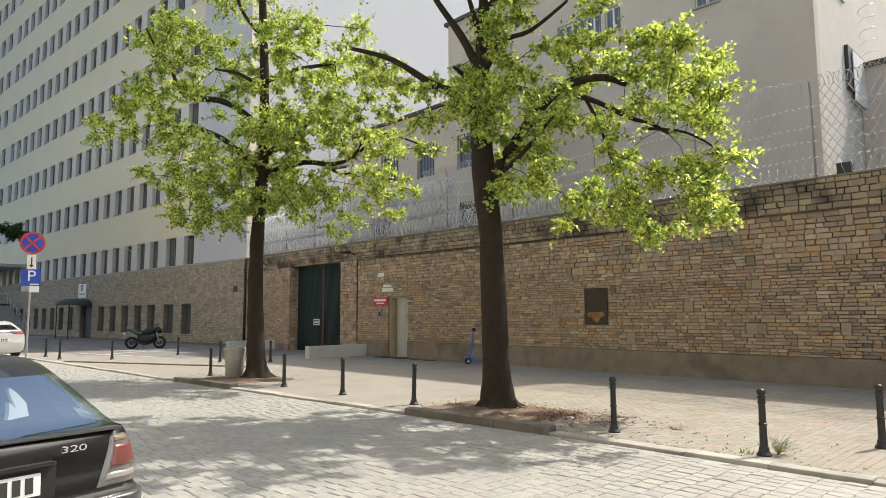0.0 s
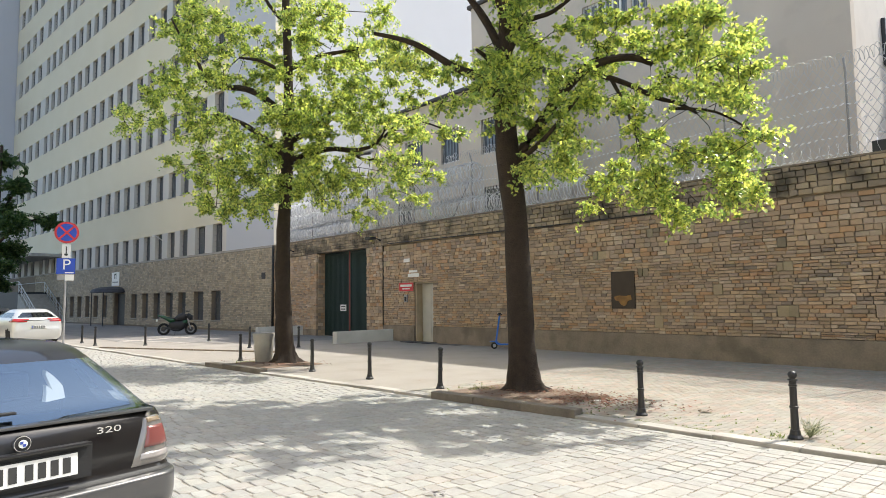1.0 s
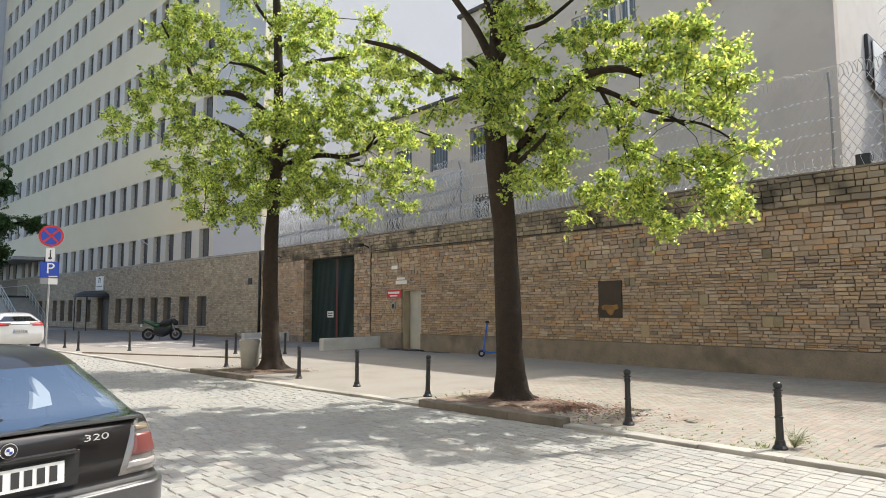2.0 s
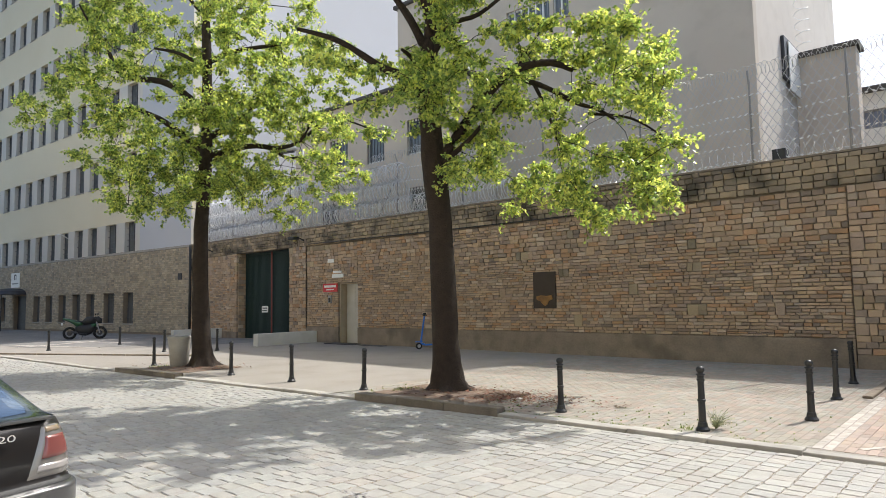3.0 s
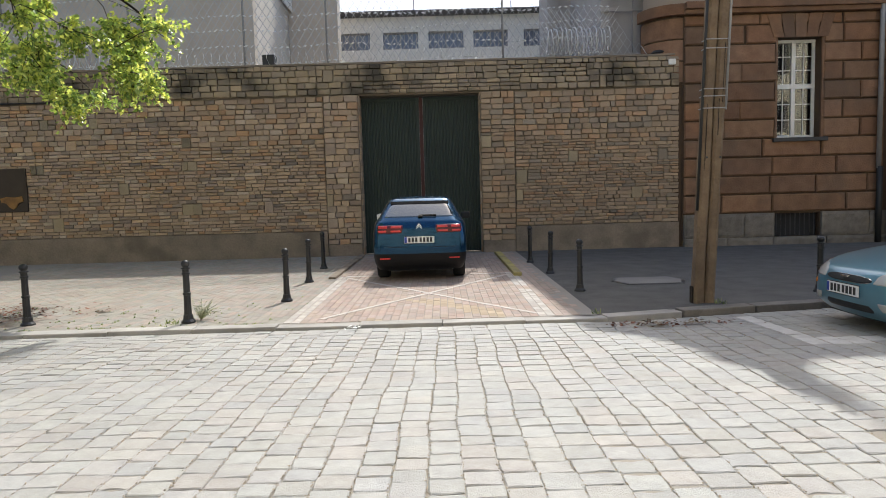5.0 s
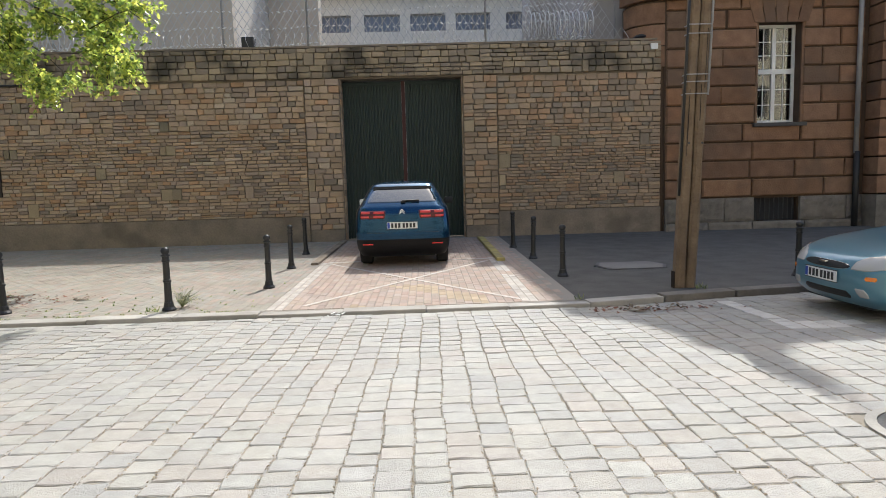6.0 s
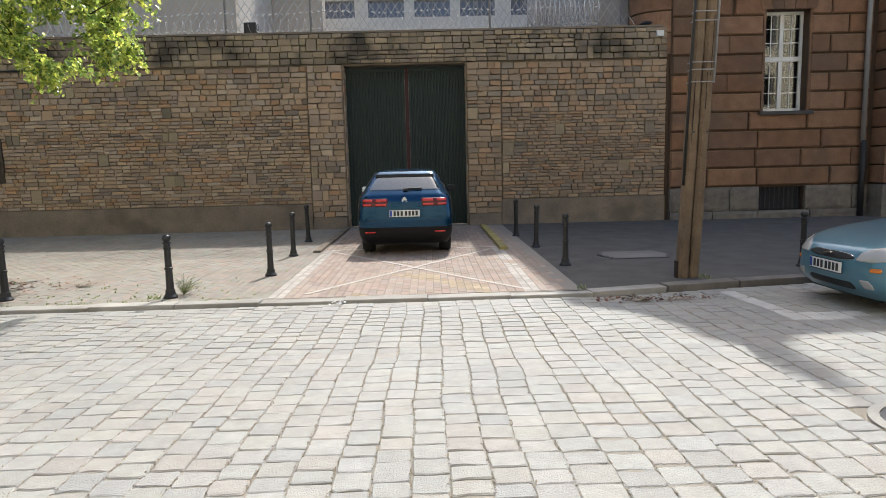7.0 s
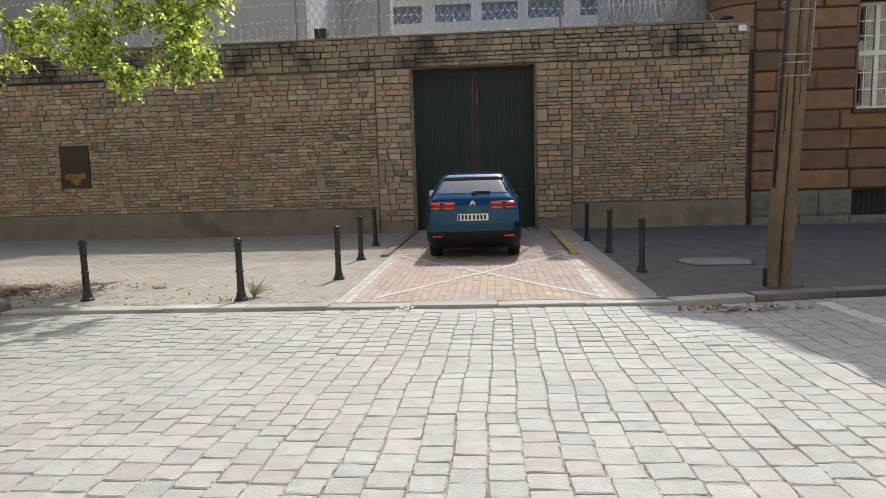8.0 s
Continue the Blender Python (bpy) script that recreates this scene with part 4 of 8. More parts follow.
drain = tube("downpipe", [(0.1, -0.1, 0.0), (0.1, -0.1, 4.8)], 0.07, M_CABLE, office)
cam_arm = tube("wall_camera", [(-14.8, -0.02, 6.2), (-14.8, -0.5, 6.5), (-14.8, -0.7, 6.45)], [0.03, 0.03, 0.06], M_SIGNWHITE, office)
tagged(part("wall_vent", boxes((-1.1, -0.75, -0.1, -0.05, 3.0, 3.35)), M_DARKSTEEL, office))

# ---- prison blocks behind the wall ----
block_a = thing("prison_block", Matrix(), "beige rendered prison block with small barred windows behind the wall", "building", kind="structure")
AX = -6.7
a_holes = [(-17.7, -15.3, 14.25, 15.4), (-15.1, -14.3, 14.25, 15.4), (-10.95, -10.0, 13.95, 15.1)]
wall_sheet("front_wall", -25.2, AX, -0.3, 18.0, 25.0, 25.4, a_holes, M_BEIGE, block_a)
part("side_wall", boxes((AX - 0.4, AX, 25.41, 40, -0.3, 18.0)), M_BEIGE_LIT, block_a, "side wall in a lighter, sunlit beige")
part("roof", boxes((-25.4, AX + 0.15, 24.85, 40, 18.01, 18.2)), M_ROOF, block_a)
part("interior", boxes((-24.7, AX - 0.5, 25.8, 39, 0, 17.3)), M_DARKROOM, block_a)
for a, b, z0, z1 in a_holes:
    fr = part("window", boxes((a, b, 25.1, 25.2, z0, z0 + 0.08), (a, b, 25.1, 25.2, z1 - 0.08, z1), (a, a + 0.06, 25.1, 25.2, z0, z1), (b - 0.06, b, 25.1, 25.2, z0, z1)), M_WHITEFRAME, block_a)
    part("pane", boxes((a + 0.06, b - 0.06, 25.16, 25.18, z0 + 0.08, z1 - 0.08)), M_PANE, fr)
    n = max(2, round((b - a) / 0.42))
    for q in range(1, n):
        xx = a + (b - a) * q / n
        part("mullion", boxes((xx - 0.05, xx + 0.05, 25.1, 25.2, z0 + 0.08, z1 - 0.08)), M_WHITEFRAME, fr)
    k = a + 0.1
    while k < b:
        part("window_bar", cyls(((k, 25.03, z0), (k, 25.03, z1), 0.013), seg=5), M_POSTGREY, fr)
        k += 0.2
    part("window_sill", boxes((a - 0.08, b + 0.08, 24.9, 25.1, z0 - 0.08, z0 - 0.002)), M_CONCRETE, fr)
part("end_wall", boxes((-25.2, -24.8, 25.41, 40, -0.3, 18.0)), M_BEIGE, block_a)
annex = thing("prison_annex", Matrix(), "lower beige annex with barred windows behind the razor wire", "building", kind="structure")
n_holes = [(-27.5, -26.0, 8.7, 10.3), (-24.5, -23.2, 8.6, 10.3), (-21.6, -20.4, 8.6, 10.3), (-28.2, -26.9, 5.6, 7.0), (-21.5, -20.4, 5.6, 7.0)]
wall_sheet("front_wall", -30.6, -18.5, -0.3, 12.0, 22.0, 22.4, n_holes, M_BEIGE, annex)
part("roof", boxes((-30.8, -18.3, 21.8, 24.8, 12.01, 12.15)), M_ROOF, annex)
part("interior", boxes((-30.4, -18.7, 22.8, 24.7, 0, 11.8)), M_DARKROOM, annex)
part("end_wall", boxes((-18.9, -18.5, 22.41, 24.9, -0.3, 12.0)), M_BEIGE_LIT, annex)
for a, b, z0, z1 in n_holes:
    fr = part("window", boxes((a, b, 22.1, 22.2, z0, z0 + 0.08), (a, b, 22.1, 22.2, z1 - 0.08, z1), (a, a + 0.06, 22.1, 22.2, z0 + 0.08, z1 - 0.08), (b - 0.06, b, 22.1, 22.2, z0 + 0.08, z1 - 0.08)), M_WHITEFRAME, annex)
    part("pane", boxes((a + 0.06, b - 0.06, 22.16, 22.18, z0 + 0.08, z1 - 0.08)), M_PANE, fr)
    for k in range(6):
        xx = a + (b - a) * (k + 0.5) / 6
        part("window_bar", cyls(((xx, 22.03, z0), (xx, 22.03, z1), 0.018), seg=5), M_DARKSTEEL, fr)
vent = thing("ventilation_duct", pose(AX, 29.8, 11.2), "rusty slanted sheet metal box on the side wall", "duct", kind="structure")
part("hood", boxes((0.0, 0.14, -1.2, 1.2, -0.85, 0.95), bevel=0.03), M_DARKSTEEL, vent)
part("shutter", boxes((0.16, 0.2, -0.75, 1.05, -1.25, 0.8), bevel=0.01), M_PALEWING, vent, "pale weathered shutter standing open")
sw = part("side_window", boxes((AX + 0.002, AX + 0.06, 27.4, 29.0, 14.0, 15.6)), M_BLUEPANE, block_a, "bluish side window")
block_b = thing("prison_block", Matrix(), "low stair tower of pale render beside the prison block", "building", kind="structure")
part("tower_wall", boxes((AX + 0.02, -4.45, 30.7, 31.6, -0.3, 11.7)), M_BEIGE, block_b)
part("roof", boxes((AX, -4.3, 30.5, 31.8, 11.71, 11.9)), M_ROOF, block_b)
for k in range(5):
    cz = 11.9 + 0.5 * k
    pts = [(AX + 0.35 + 0.3 * math.cos(a * 0.6), 30.9 + 0.3 * math.sin(a * 0.6), cz + 0.05 * a) for a in range(11)]
    tagged(tube("razor_coil", pts, 0.012, M_WIRE, None, 3), "loops of razor wire climbing the corner of the block", "razor wire", "razor wire loops")
block_c = thing("prison_block", Matrix(), "long low pale prison wing with a row of bluish windows", "building", kind="structure")
c_holes = [(-7.1, -5.5, 8.9, 9.75), (-4.85, -3.35, 8.9, 9.75), (-2.7, -0.9, 8.9, 9.75), (-0.38, 1.4, 8.9, 9.75), (1.9, 3.65, 8.9, 9.75), (4.45, 6.2, 8.9, 9.75), (6.8, 8.5, 8.9, 9.75)]
wall_sheet("front_wall", -8.0, 14, -0.3, 10.5, 34.0, 34.4, c_holes, M_PALEWING, block_c)
part("roof", boxes((-8.2, 14.2, 33.6, 46, 10.51, 10.72)), M_ROOF, block_c)
part("interior", boxes((-7.8, 13.8, 34.8, 45, 0, 10.3)), M_DARKROOM, block_c)
for a, b, z0, z1 in c_holes:
    fr = part("window", boxes((a, b, 34.15, 34.22, z0, z0 + 0.06), (a, b, 34.15, 34.22, z1 - 0.06, z1), ((a + b) / 2 - 0.03, (a + b) / 2 + 0.03, 34.15, 34.22, z0 + 0.06, z1 - 0.06)), M_POSTGREY, block_c)
    part("pane", boxes((a, b, 34.24, 34.26, z0, z1)), M_BLUEPANE, fr)
    bm = bmesh.new()
    for k in range(9):
        xx = a + (b - a) * (k + 0.5) / 9
        cyl(bm, (xx, 34.08, z0), (xx, 34.08, z1), 0.015, seg=5)
    part("window_bar", bm, M_POSTGREY, fr)
block_d = thing("prison_block", Matrix(), "grey rendered wing with a barred window and a corner pier", "building", kind="structure")
d_holes = [(4.72, 5.12, 7.45, 10.4), (5.66, 6.06, 8.0, 10.4)]
wall_sheet("front_wall", 3.9, 12, -0.3, 16, 23.0, 23.4, d_holes, M_GREYWALL, block_d)
part("corner_pier", boxes((3.84, 4.2, 22.9, 22.999, -0.3, 16)), M_GREYWALL, block_d)
part("pilaster", boxes((6.3, 6.9, 22.86, 22.999, -0.3, 16)), M_GREYWALL, block_d)
part("pilaster", boxes((5.28, 5.48, 22.93, 22.999, -0.3, 16)), M_GREYWALL, block_d)
part("side_wall", boxes((3.9, 4.3, 23.41, 25.2, -0.3, 16)), M_GREYWALL, block_d)
part("back_wall", boxes((4.31, 12, 24.8, 25.2, -0.3, 16)), M_GREYWALL, block_d)
for k in range(20):
    part("quoin", boxes((3.82, 4.06, 22.86, 22.899, 4.0 + 0.6 * k, 4.3 + 0.6 * k)), M_GREYWALL, block_d)
for a, b, z0, z1 in d_holes:
    fr = part("window", boxes((a, a + 0.05, 23.1, 23.16, z0, z1), (b - 0.05, b, 23.1, 23.16, z0, z1), ((a + b) / 2 - 0.02, (a + b) / 2 + 0.02, 23.1, 23.16, z0, z1), *[(a + 0.05, b - 0.05, 23.1, 23.15, z0 + 0.4 * k, z0 + 0.4 * k + 0.04) for k in range(7)]), M_WHITEFRAME, block_d)
    part("pane", boxes((a, b, 23.2, 23.22, z0, z1)), M_PANE, fr)
# aerials above the low wing
for x, y, h in ((-1.1, 34.5, 1.3), (3.9, 34.6, 0.9)):
    ant = thing("roof_aerial", pose(x, y, 10.72), "thin steel aerial on the low roof", "aerial", "roof aerials")
    part("mast", cyls(((0, 0, 0), (0, 0, h), 0.03), seg=6), M_DARKSTEEL, ant)
    part("cross_arm", cyls(((-0.1, 0, h - 0.02), (0.5, 0, h + 0.1), 0.02), seg=6), M_DARKSTEEL, ant)

# ---- brown courthouse on the right ----
BY = 16.9
CYC_ = BY + 0.85
court = thing("courthouse", Matrix(), "brown rusticated stone building with a granite base and white windows", "building", kind="structure")
WIN = (8.55, 9.65, 2.68, 5.14)
CEL = (8.53, 9.69, 0.18, 0.78)
wall_sheet("front_wall", 6.2, 30, -0.3, 5.739, BY + 0.05, BY + 0.55, [WIN, CEL, (13.6, 14.7, 2.66, 5.12)], M_ASHLAR_JOINT, court)
part("upper_wall", boxes((6.2, 30, BY + 0.12, BY + 0.6, 6.021, 12.3)), M_COURTPLASTER, court, "cream plastered upper storeys")
part("cornice", boxes((6.2, 30, BY - 0.14, BY + 0.55, 5.74, 5.85), (6.2, 30, BY - 0.22, BY + 0.55, 5.851, 6.02), bevel=0.02), M_ASHLAR, court)
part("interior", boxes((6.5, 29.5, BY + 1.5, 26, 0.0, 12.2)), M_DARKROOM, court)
part("eaves", boxes((6.2, 30, BY - 0.1, BY + 0.7, 12.31, 12.6), bevel=0.02), M_ASHLAR, court)
# roof and finial stay out of view, shaped to cast the street's shadow outline
PROFILE = [(4.42, 12.61), (4.45, 15.0), (4.96, 15.4), (5.26, 15.8), (5.57, 16.46), (5.68, 17.12), (5.87, 17.47), (6.1, 17.6), (6.4, 17.5), (6.5, 17.15), (30, 17.0), (30, 12.61)]
n = len(PROFILE)
raw("mansard_roof", [(x, 18.4, z) for x, z in PROFILE] + [(x - (0.47 if x < 6 else 0.0), 27, z) for x, z in PROFILE], [tuple(range(n)), tuple(range(2 * n - 1, n - 1, -1))] + [(k, k + n, (k + 1) % n + n, (k + 1) % n) for k in range(n)], M_ROOF, court)
raw("mansard_front", [(5.6, BY + 0.1, 12.61), (30, BY + 0.1, 12.61), (30, 18.38, 16.95), (6.3, 18.38, 16.95), (5.5, BY + 0.8, 12.61), (4.52, 18.38, 12.61)], [(0, 1, 2, 3), (0, 3, 4), (4, 3, 5)], M_ROOF, court)
tube("roof_finial", [(6.22, 18.7, 17.3), (6.25, 18.7, 18.2), (6.27, 18.7, 18.5), (6.32, 18.7, 18.93), (6.41, 18.7, 19.3), (6.49, 18.7, 19.6), (6.5, 18.7, 20.4)], [0.16, 0.14, 0.16, 0.2, 0.12, 0.055, 0.02], M_ROOF, court, 10)
# rounded corner
CX, CYC, CR = 6.2, CYC_, 0.8


def corner_ring(r, z0, z1, mat, label=""):
    vs, fs = [], []
    n = 14
    for k in range(n + 1):
        a = math.pi * 1.5 - (math.pi / 2) * k / n
        vs += [(CX + r * math.cos(a), CYC + r * math.sin(a), z0), (CX + r * math.cos(a), CYC + r * math.sin(a), z1)]
    o = len(vs)
    vs += [(CX, CYC, z0), (CX, CYC, z1)]
    for k in range(n):
        fs.append((2 * k + 2, 2 * k, 2 * k + 1, 2 * k + 3))
        fs.append((2 * k + 1, o + 1, 2 * k + 3))
        fs.append((2 * k, 2 * k + 2, o))
    return raw("rounded_corner", vs, fs, mat, court, label, smooth=False)


for k in range(3):
    corner_ring(CR, 4.14 + 0.53 * k, 4.14 + 0.53 * k + 0.49, M_ASHLAR)
corner_ring(CR - 0.05, -0.3, 5.75, M_ASHLAR_JOINT)
corner_ring(CR + 0.1, 5.76, 6.02, M_ASHLAR)
corner_ring(CR - 0.06, 6.021, 12.3, M_COURTPLASTER)
corner_ring(CR + 0.05, 12.31, 12.6, M_ASHLAR)
FY = 18.6
wall_sheet("flank_wall", 4.62, 6.2, -0.3, 12.6, FY, FY + 0.4, [(5.02, 5.3, 6.9, 10.6)], M_GREYWALL, court)
part("flank_side", boxes((4.62, 5.0, FY + 0.41, 24, -0.3, 12.6)), M_GREYWALL, court)
part("flank_pilaster", boxes((4.56, 4.86, FY - 0.1, FY - 0.001, -0.3, 12.5)), M_GREYWALL, court)
part("flank_pilaster", boxes((5.42, 5.62, FY - 0.07, FY - 0.001, -0.3, 12.5)), M_GREYWALL, court)
for k in range(14):
    part("quoin", boxes((4.53, 4.72, FY - 0.14, FY - 0.101, 4.6 + 0.56 * k, 4.88 + 0.56 * k), bevel=0.008), M_GREYWALL, court)
for z in (6.3, 6.75):
    part("string_course", boxes((4.5, 5.7, FY - 0.17, FY - 0.145, z, z + 0.08), (5.7, 6.2, FY - 0.17, FY - 0.03, z, z + 0.08), bevel=0.008), M_GREYWALL, court)
fw = part("window", boxes((5.02, 5.06, FY + 0.12, FY + 0.17, 6.9, 10.6), (5.26, 5.3, FY + 0.12, FY + 0.17, 6.9, 10.6), (5.15, 5.17, FY + 0.12, FY + 0.16, 6.9, 10.6), *[(5.06, 5.26, FY + 0.12, FY + 0.15, 6.9 + 0.36 * k, 6.94 + 0.36 * k) for k in range(11)]), M_WHITEFRAME, court, "tall narrow window with white glazing bars")
part("pane", boxes((5.02, 5.3, FY + 0.2, FY + 0.22, 6.9, 10.6)), M_PANE, fw)
# rusticated blocks
rb = random.Random(8)
COURSE = [0.82 + 0.465 * k for k in range(12)]
BLOCK_MESH = {}


def ashlar_block(x0, x1, z0, z1):
    key = (round(x1 - x0, 1), round(z1 - z0, 2))
    if key not in BLOCK_MESH:
        vs, fs = pillow(x1 - x0 - 0.03, z1 - z0 - 0.035, 0.07, 0.028)
        ob = raw("ashlar_block", vs, fs, M_ASHLAR, court)
        BLOCK_MESH[key] = ob.data
    else:
        ob = new("ashlar_block", BLOCK_MESH[key])
        ob.parent = court
    ob.location = ((x0 + x1) / 2, BY + 0.05, (z0 + z1) / 2)


for k, (z0, z1) in enumerate(zip(COURSE, COURSE[1:])):
    z1 = min(z1, 5.735)
    if z1 - z0 < 0.1:
        continue
    runs = [(6.22, 11.25)] if z0 < 2.6 or z0 > 5.05 else [(6.22, 8.52), (9.68, 11.25)]
    for a, b in runs:
        x = a
        first = 0.5 if k % 2 else 0.95
        while x < b - 0.05:
            L = first if x == a else (rb.uniform(0.78, 1.2) if z0 > 2.6 else rb.uniform(1.1, 1.9))
            if b - x - L < 0.4:
                L = b - x
            ashlar_block(x, x + L, z0, z1)
            x += L
# voussoirs over the window
for k in range(5):
    t = (k - 2) * 0.16
    bm = bmesh.new()
    xa = 9.1 + (k - 2) * 0.27
    pts = [(xa - 0.13, 5.14), (xa + 0.13, 5.14), (xa + 0.13 + t * 0.5 + 0.02, 5.71), (xa - 0.13 + t * 0.5 - 0.02, 5.71)]
    f = bm.faces.new([bm.verts.new((a, BY - 0.035, b)) for a, b in pts])
    r = bmesh.ops.extrude_face_region(bm, geom=[f])
    bmesh.ops.translate(bm, verts=[v for v in r["geom"] if isinstance(v, bmesh.types.BMVert)], vec=(0, 0.07, 0))
    bmesh.ops.recalc_face_normals(bm, faces=bm.faces)
    part("voussoir", bm, M_ASHLAR, court)


def rough_block(x0, x1, y0, y1, z0, z1, seed):
    """A block whose face towards the street is broken stone with worn edges."""
    r = random.Random(seed)
    bm = bmesh.new()
    nx, nz = max(4, int((x1 - x0) / 0.07)), max(3, int((z1 - z0) / 0.07))
    grid = []
    for i in range(nx + 1):
        row = []
        for k in range(nz + 1):
            rim = i in (0, nx) or k in (0, nz)
            row.append(bm.verts.new((x0 + (x1 - x0) * i / nx, y0 + (0.025 if rim else 0.0) + r.uniform(-0.009, 0.009), z0 + (z1 - z0) * k / nz)))
        grid.append(row)
    for i in range(nx):
        for k in range(nz):
            bm.faces.new((grid[i][k], grid[i + 1][k], grid[i + 1][k + 1], grid[i][k + 1]))
    loop = [grid[i][0] for i in range(nx)] + [grid[nx][k] for k in range(nz)] + [grid[i][nz] for i in range(nx, 0, -1)] + [grid[0][k] for k in range(nz, 0, -1)]
    back = [bm.verts.new((v.co.x, y1, v.co.z)) for v in loop]
    for k in range(len(loop)):
        q = (k + 1) % len(loop)
        bm.faces.new((loop[q], loop[k], back[k], back[q]))
    bm.faces.new(back)
    bmesh.ops.recalc_face_normals(bm, faces=bm.faces)
    return bm


for a, b in ((6.22, 7.0), (7.02, 7.75), (7.77, 8.51), (9.71, 10.9), (10.92, 11.3)):
    part("base_block", rough_block(a, b, BY - 0.06, BY + 0.049, 0.2, 0.8, int(a * 100)), M_GRANITE, court)
for a, b in ((6.22, 7.3), (7.32, 8.45), (8.47, 9.8), (9.82, 11.3)):
    part("base_ledge", rough_block(a, b, BY - 0.11, BY + 0.049, -0.2, 0.19, int(a * 100) + 7), M_GRANITE, court, "rough dirty granite ledge")
WX, WZ = WIN[0], WIN[2]
w1 = part("window", boxes((WX, WX + 1.1, BY + 0.3, BY + 0.36, WZ, WZ + 0.08), (WX, WX + 1.1, BY + 0.3, BY + 0.36, WZ + 2.38, WZ + 2.46), (WX, WX + 0.08, BY + 0.3, BY + 0.36, WZ + 0.08, WZ + 2.38), (WX + 1.02, WX + 1.1, BY + 0.3, BY + 0.36, WZ + 0.08, WZ + 2.38),
                          (WX + 0.5, WX + 0.6, BY + 0.29, BY + 0.36, WZ + 0.08, WZ + 2.38), (WX + 0.08, WX + 1.02, BY + 0.28, BY + 0.36, WZ + 1.24, WZ + 1.36), bevel=0.006), M_WHITEFRAME, court, "white casement window")
for a, b, c, d in ((0.08, 0.5, 0.08, 1.24), (0.6, 1.02, 0.08, 1.24), (0.08, 0.5, 1.36, 2.38), (0.6, 1.02, 1.36, 2.38)):
    a, b, c, d = a + WX, b + WX, c + WZ, d + WZ
    part("pane", boxes((a, b, BY + 0.325, BY + 0.335, c, d)), M_GLASS, w1)
    part("glazing_bar", boxes(((a + b) / 2 - 0.012, (a + b) / 2 + 0.012, BY + 0.31, BY + 0.322, c, d), (a, b, BY + 0.305, BY + 0.309, c + (d - c) / 3 - 0.012, c + (d - c) / 3 + 0.012), (a, b, BY + 0.305, BY + 0.309, c + (d - c) * 2 / 3 - 0.012, c + (d - c) * 2 / 3 + 0.012)), M_WHITEFRAME, w1)
part("window_sill", boxes((WX - 0.12, WX + 1.24, BY - 0.1, BY + 0.29, WZ - 0.1, WZ - 0.005), bevel=0.01), M_DARKSTEEL, w1)
part("reveal", boxes((WX - 0.06, WX - 0.001, BY + 0.0, BY + 0.54, WZ, WZ + 2.46), (WX + 1.101, WX + 1.16, BY + 0.0, BY + 0.54, WZ, WZ + 2.46)), M_ASHLAR, court)
cw = part("cellar_window", boxes((8.55, 9.67, BY + 0.18, BY + 0.2, 0.2, 0.76)), M_DARKROOM, court, "dark barred cellar window")
part("window_bar", cyls(*[((8.62 + 0.12 * k, BY + 0.1, 0.18), (8.62 + 0.12 * k, BY + 0.1, 0.78), 0.012) for k in range(9)], seg=5), M_DARKSTEEL, cw)
tube("downpipe", [(11.05, BY - 0.12, 1.85), (11.05, BY - 0.12, 9.0)], 0.06, M_POSTGREY, court)
tube("downpipe", [(11.07, BY - 0.14, 0.0), (11.07, BY - 0.14, 1.9)], 0.075, M_CABLE, court)
# projecting bay to the right
for k, (z0, z1) in enumerate(zip(COURSE, COURSE[1:])):
    x = 11.35
    while x < 15.5:
        L = rb.uniform(0.9, 1.5)
        ob = part("ashlar_block", boxes((x + 0.015, x + L - 0.015, BY - 0.5, BY + 0.049, z0 + 0.018, min(z1, 5.735) - 0.018), bevel=0.02), M_ASHLAR, court)
        x += L
part("base_block", boxes((11.32, 15.5, BY - 0.56, BY + 0.049, -0.2, 0.8), bevel=0.02), M_GRANITE, court)

# house across the street, behind the viewer
house = thing("street_house", Matrix(), "pale yellow rendered house across the street", "building", kind="structure")
h_holes = [(-30 + 3 * k, -28.8 + 3 * k, 1.2 + 3.6 * j, 3.2 + 3.6 * j) for k in range(20) for j in range(4)]
wall_sheet("front_wall", -60, 40, -0.4, 15.5, -8.1, -7.6, h_holes, M_YELLOW, house)
part("roof", boxes((-34.2, 34.2, -16, -7.4, 15.51, 15.9)), M_ROOF, house)
part("interior", boxes((-33.5, 33.5, -15, -8.4, 0, 15.3)), M_DARKROOM, house)
for a, b, c, d in h_holes:
    part("window", boxes((a, b, -7.95, -7.88, c, c + 0.08), (a, b, -7.95, -7.88, d - 0.08, d), (a, a + 0.08, -7.95, -7.88, c + 0.08, d - 0.08), (b - 0.08, b, -7.95, -7.88, c + 0.08, d - 0.08), ((a + b) / 2 - 0.05, (a + b) / 2 + 0.05, -7.95, -7.88, c + 0.08, d - 0.08)), M_WHITEFRAME, house)


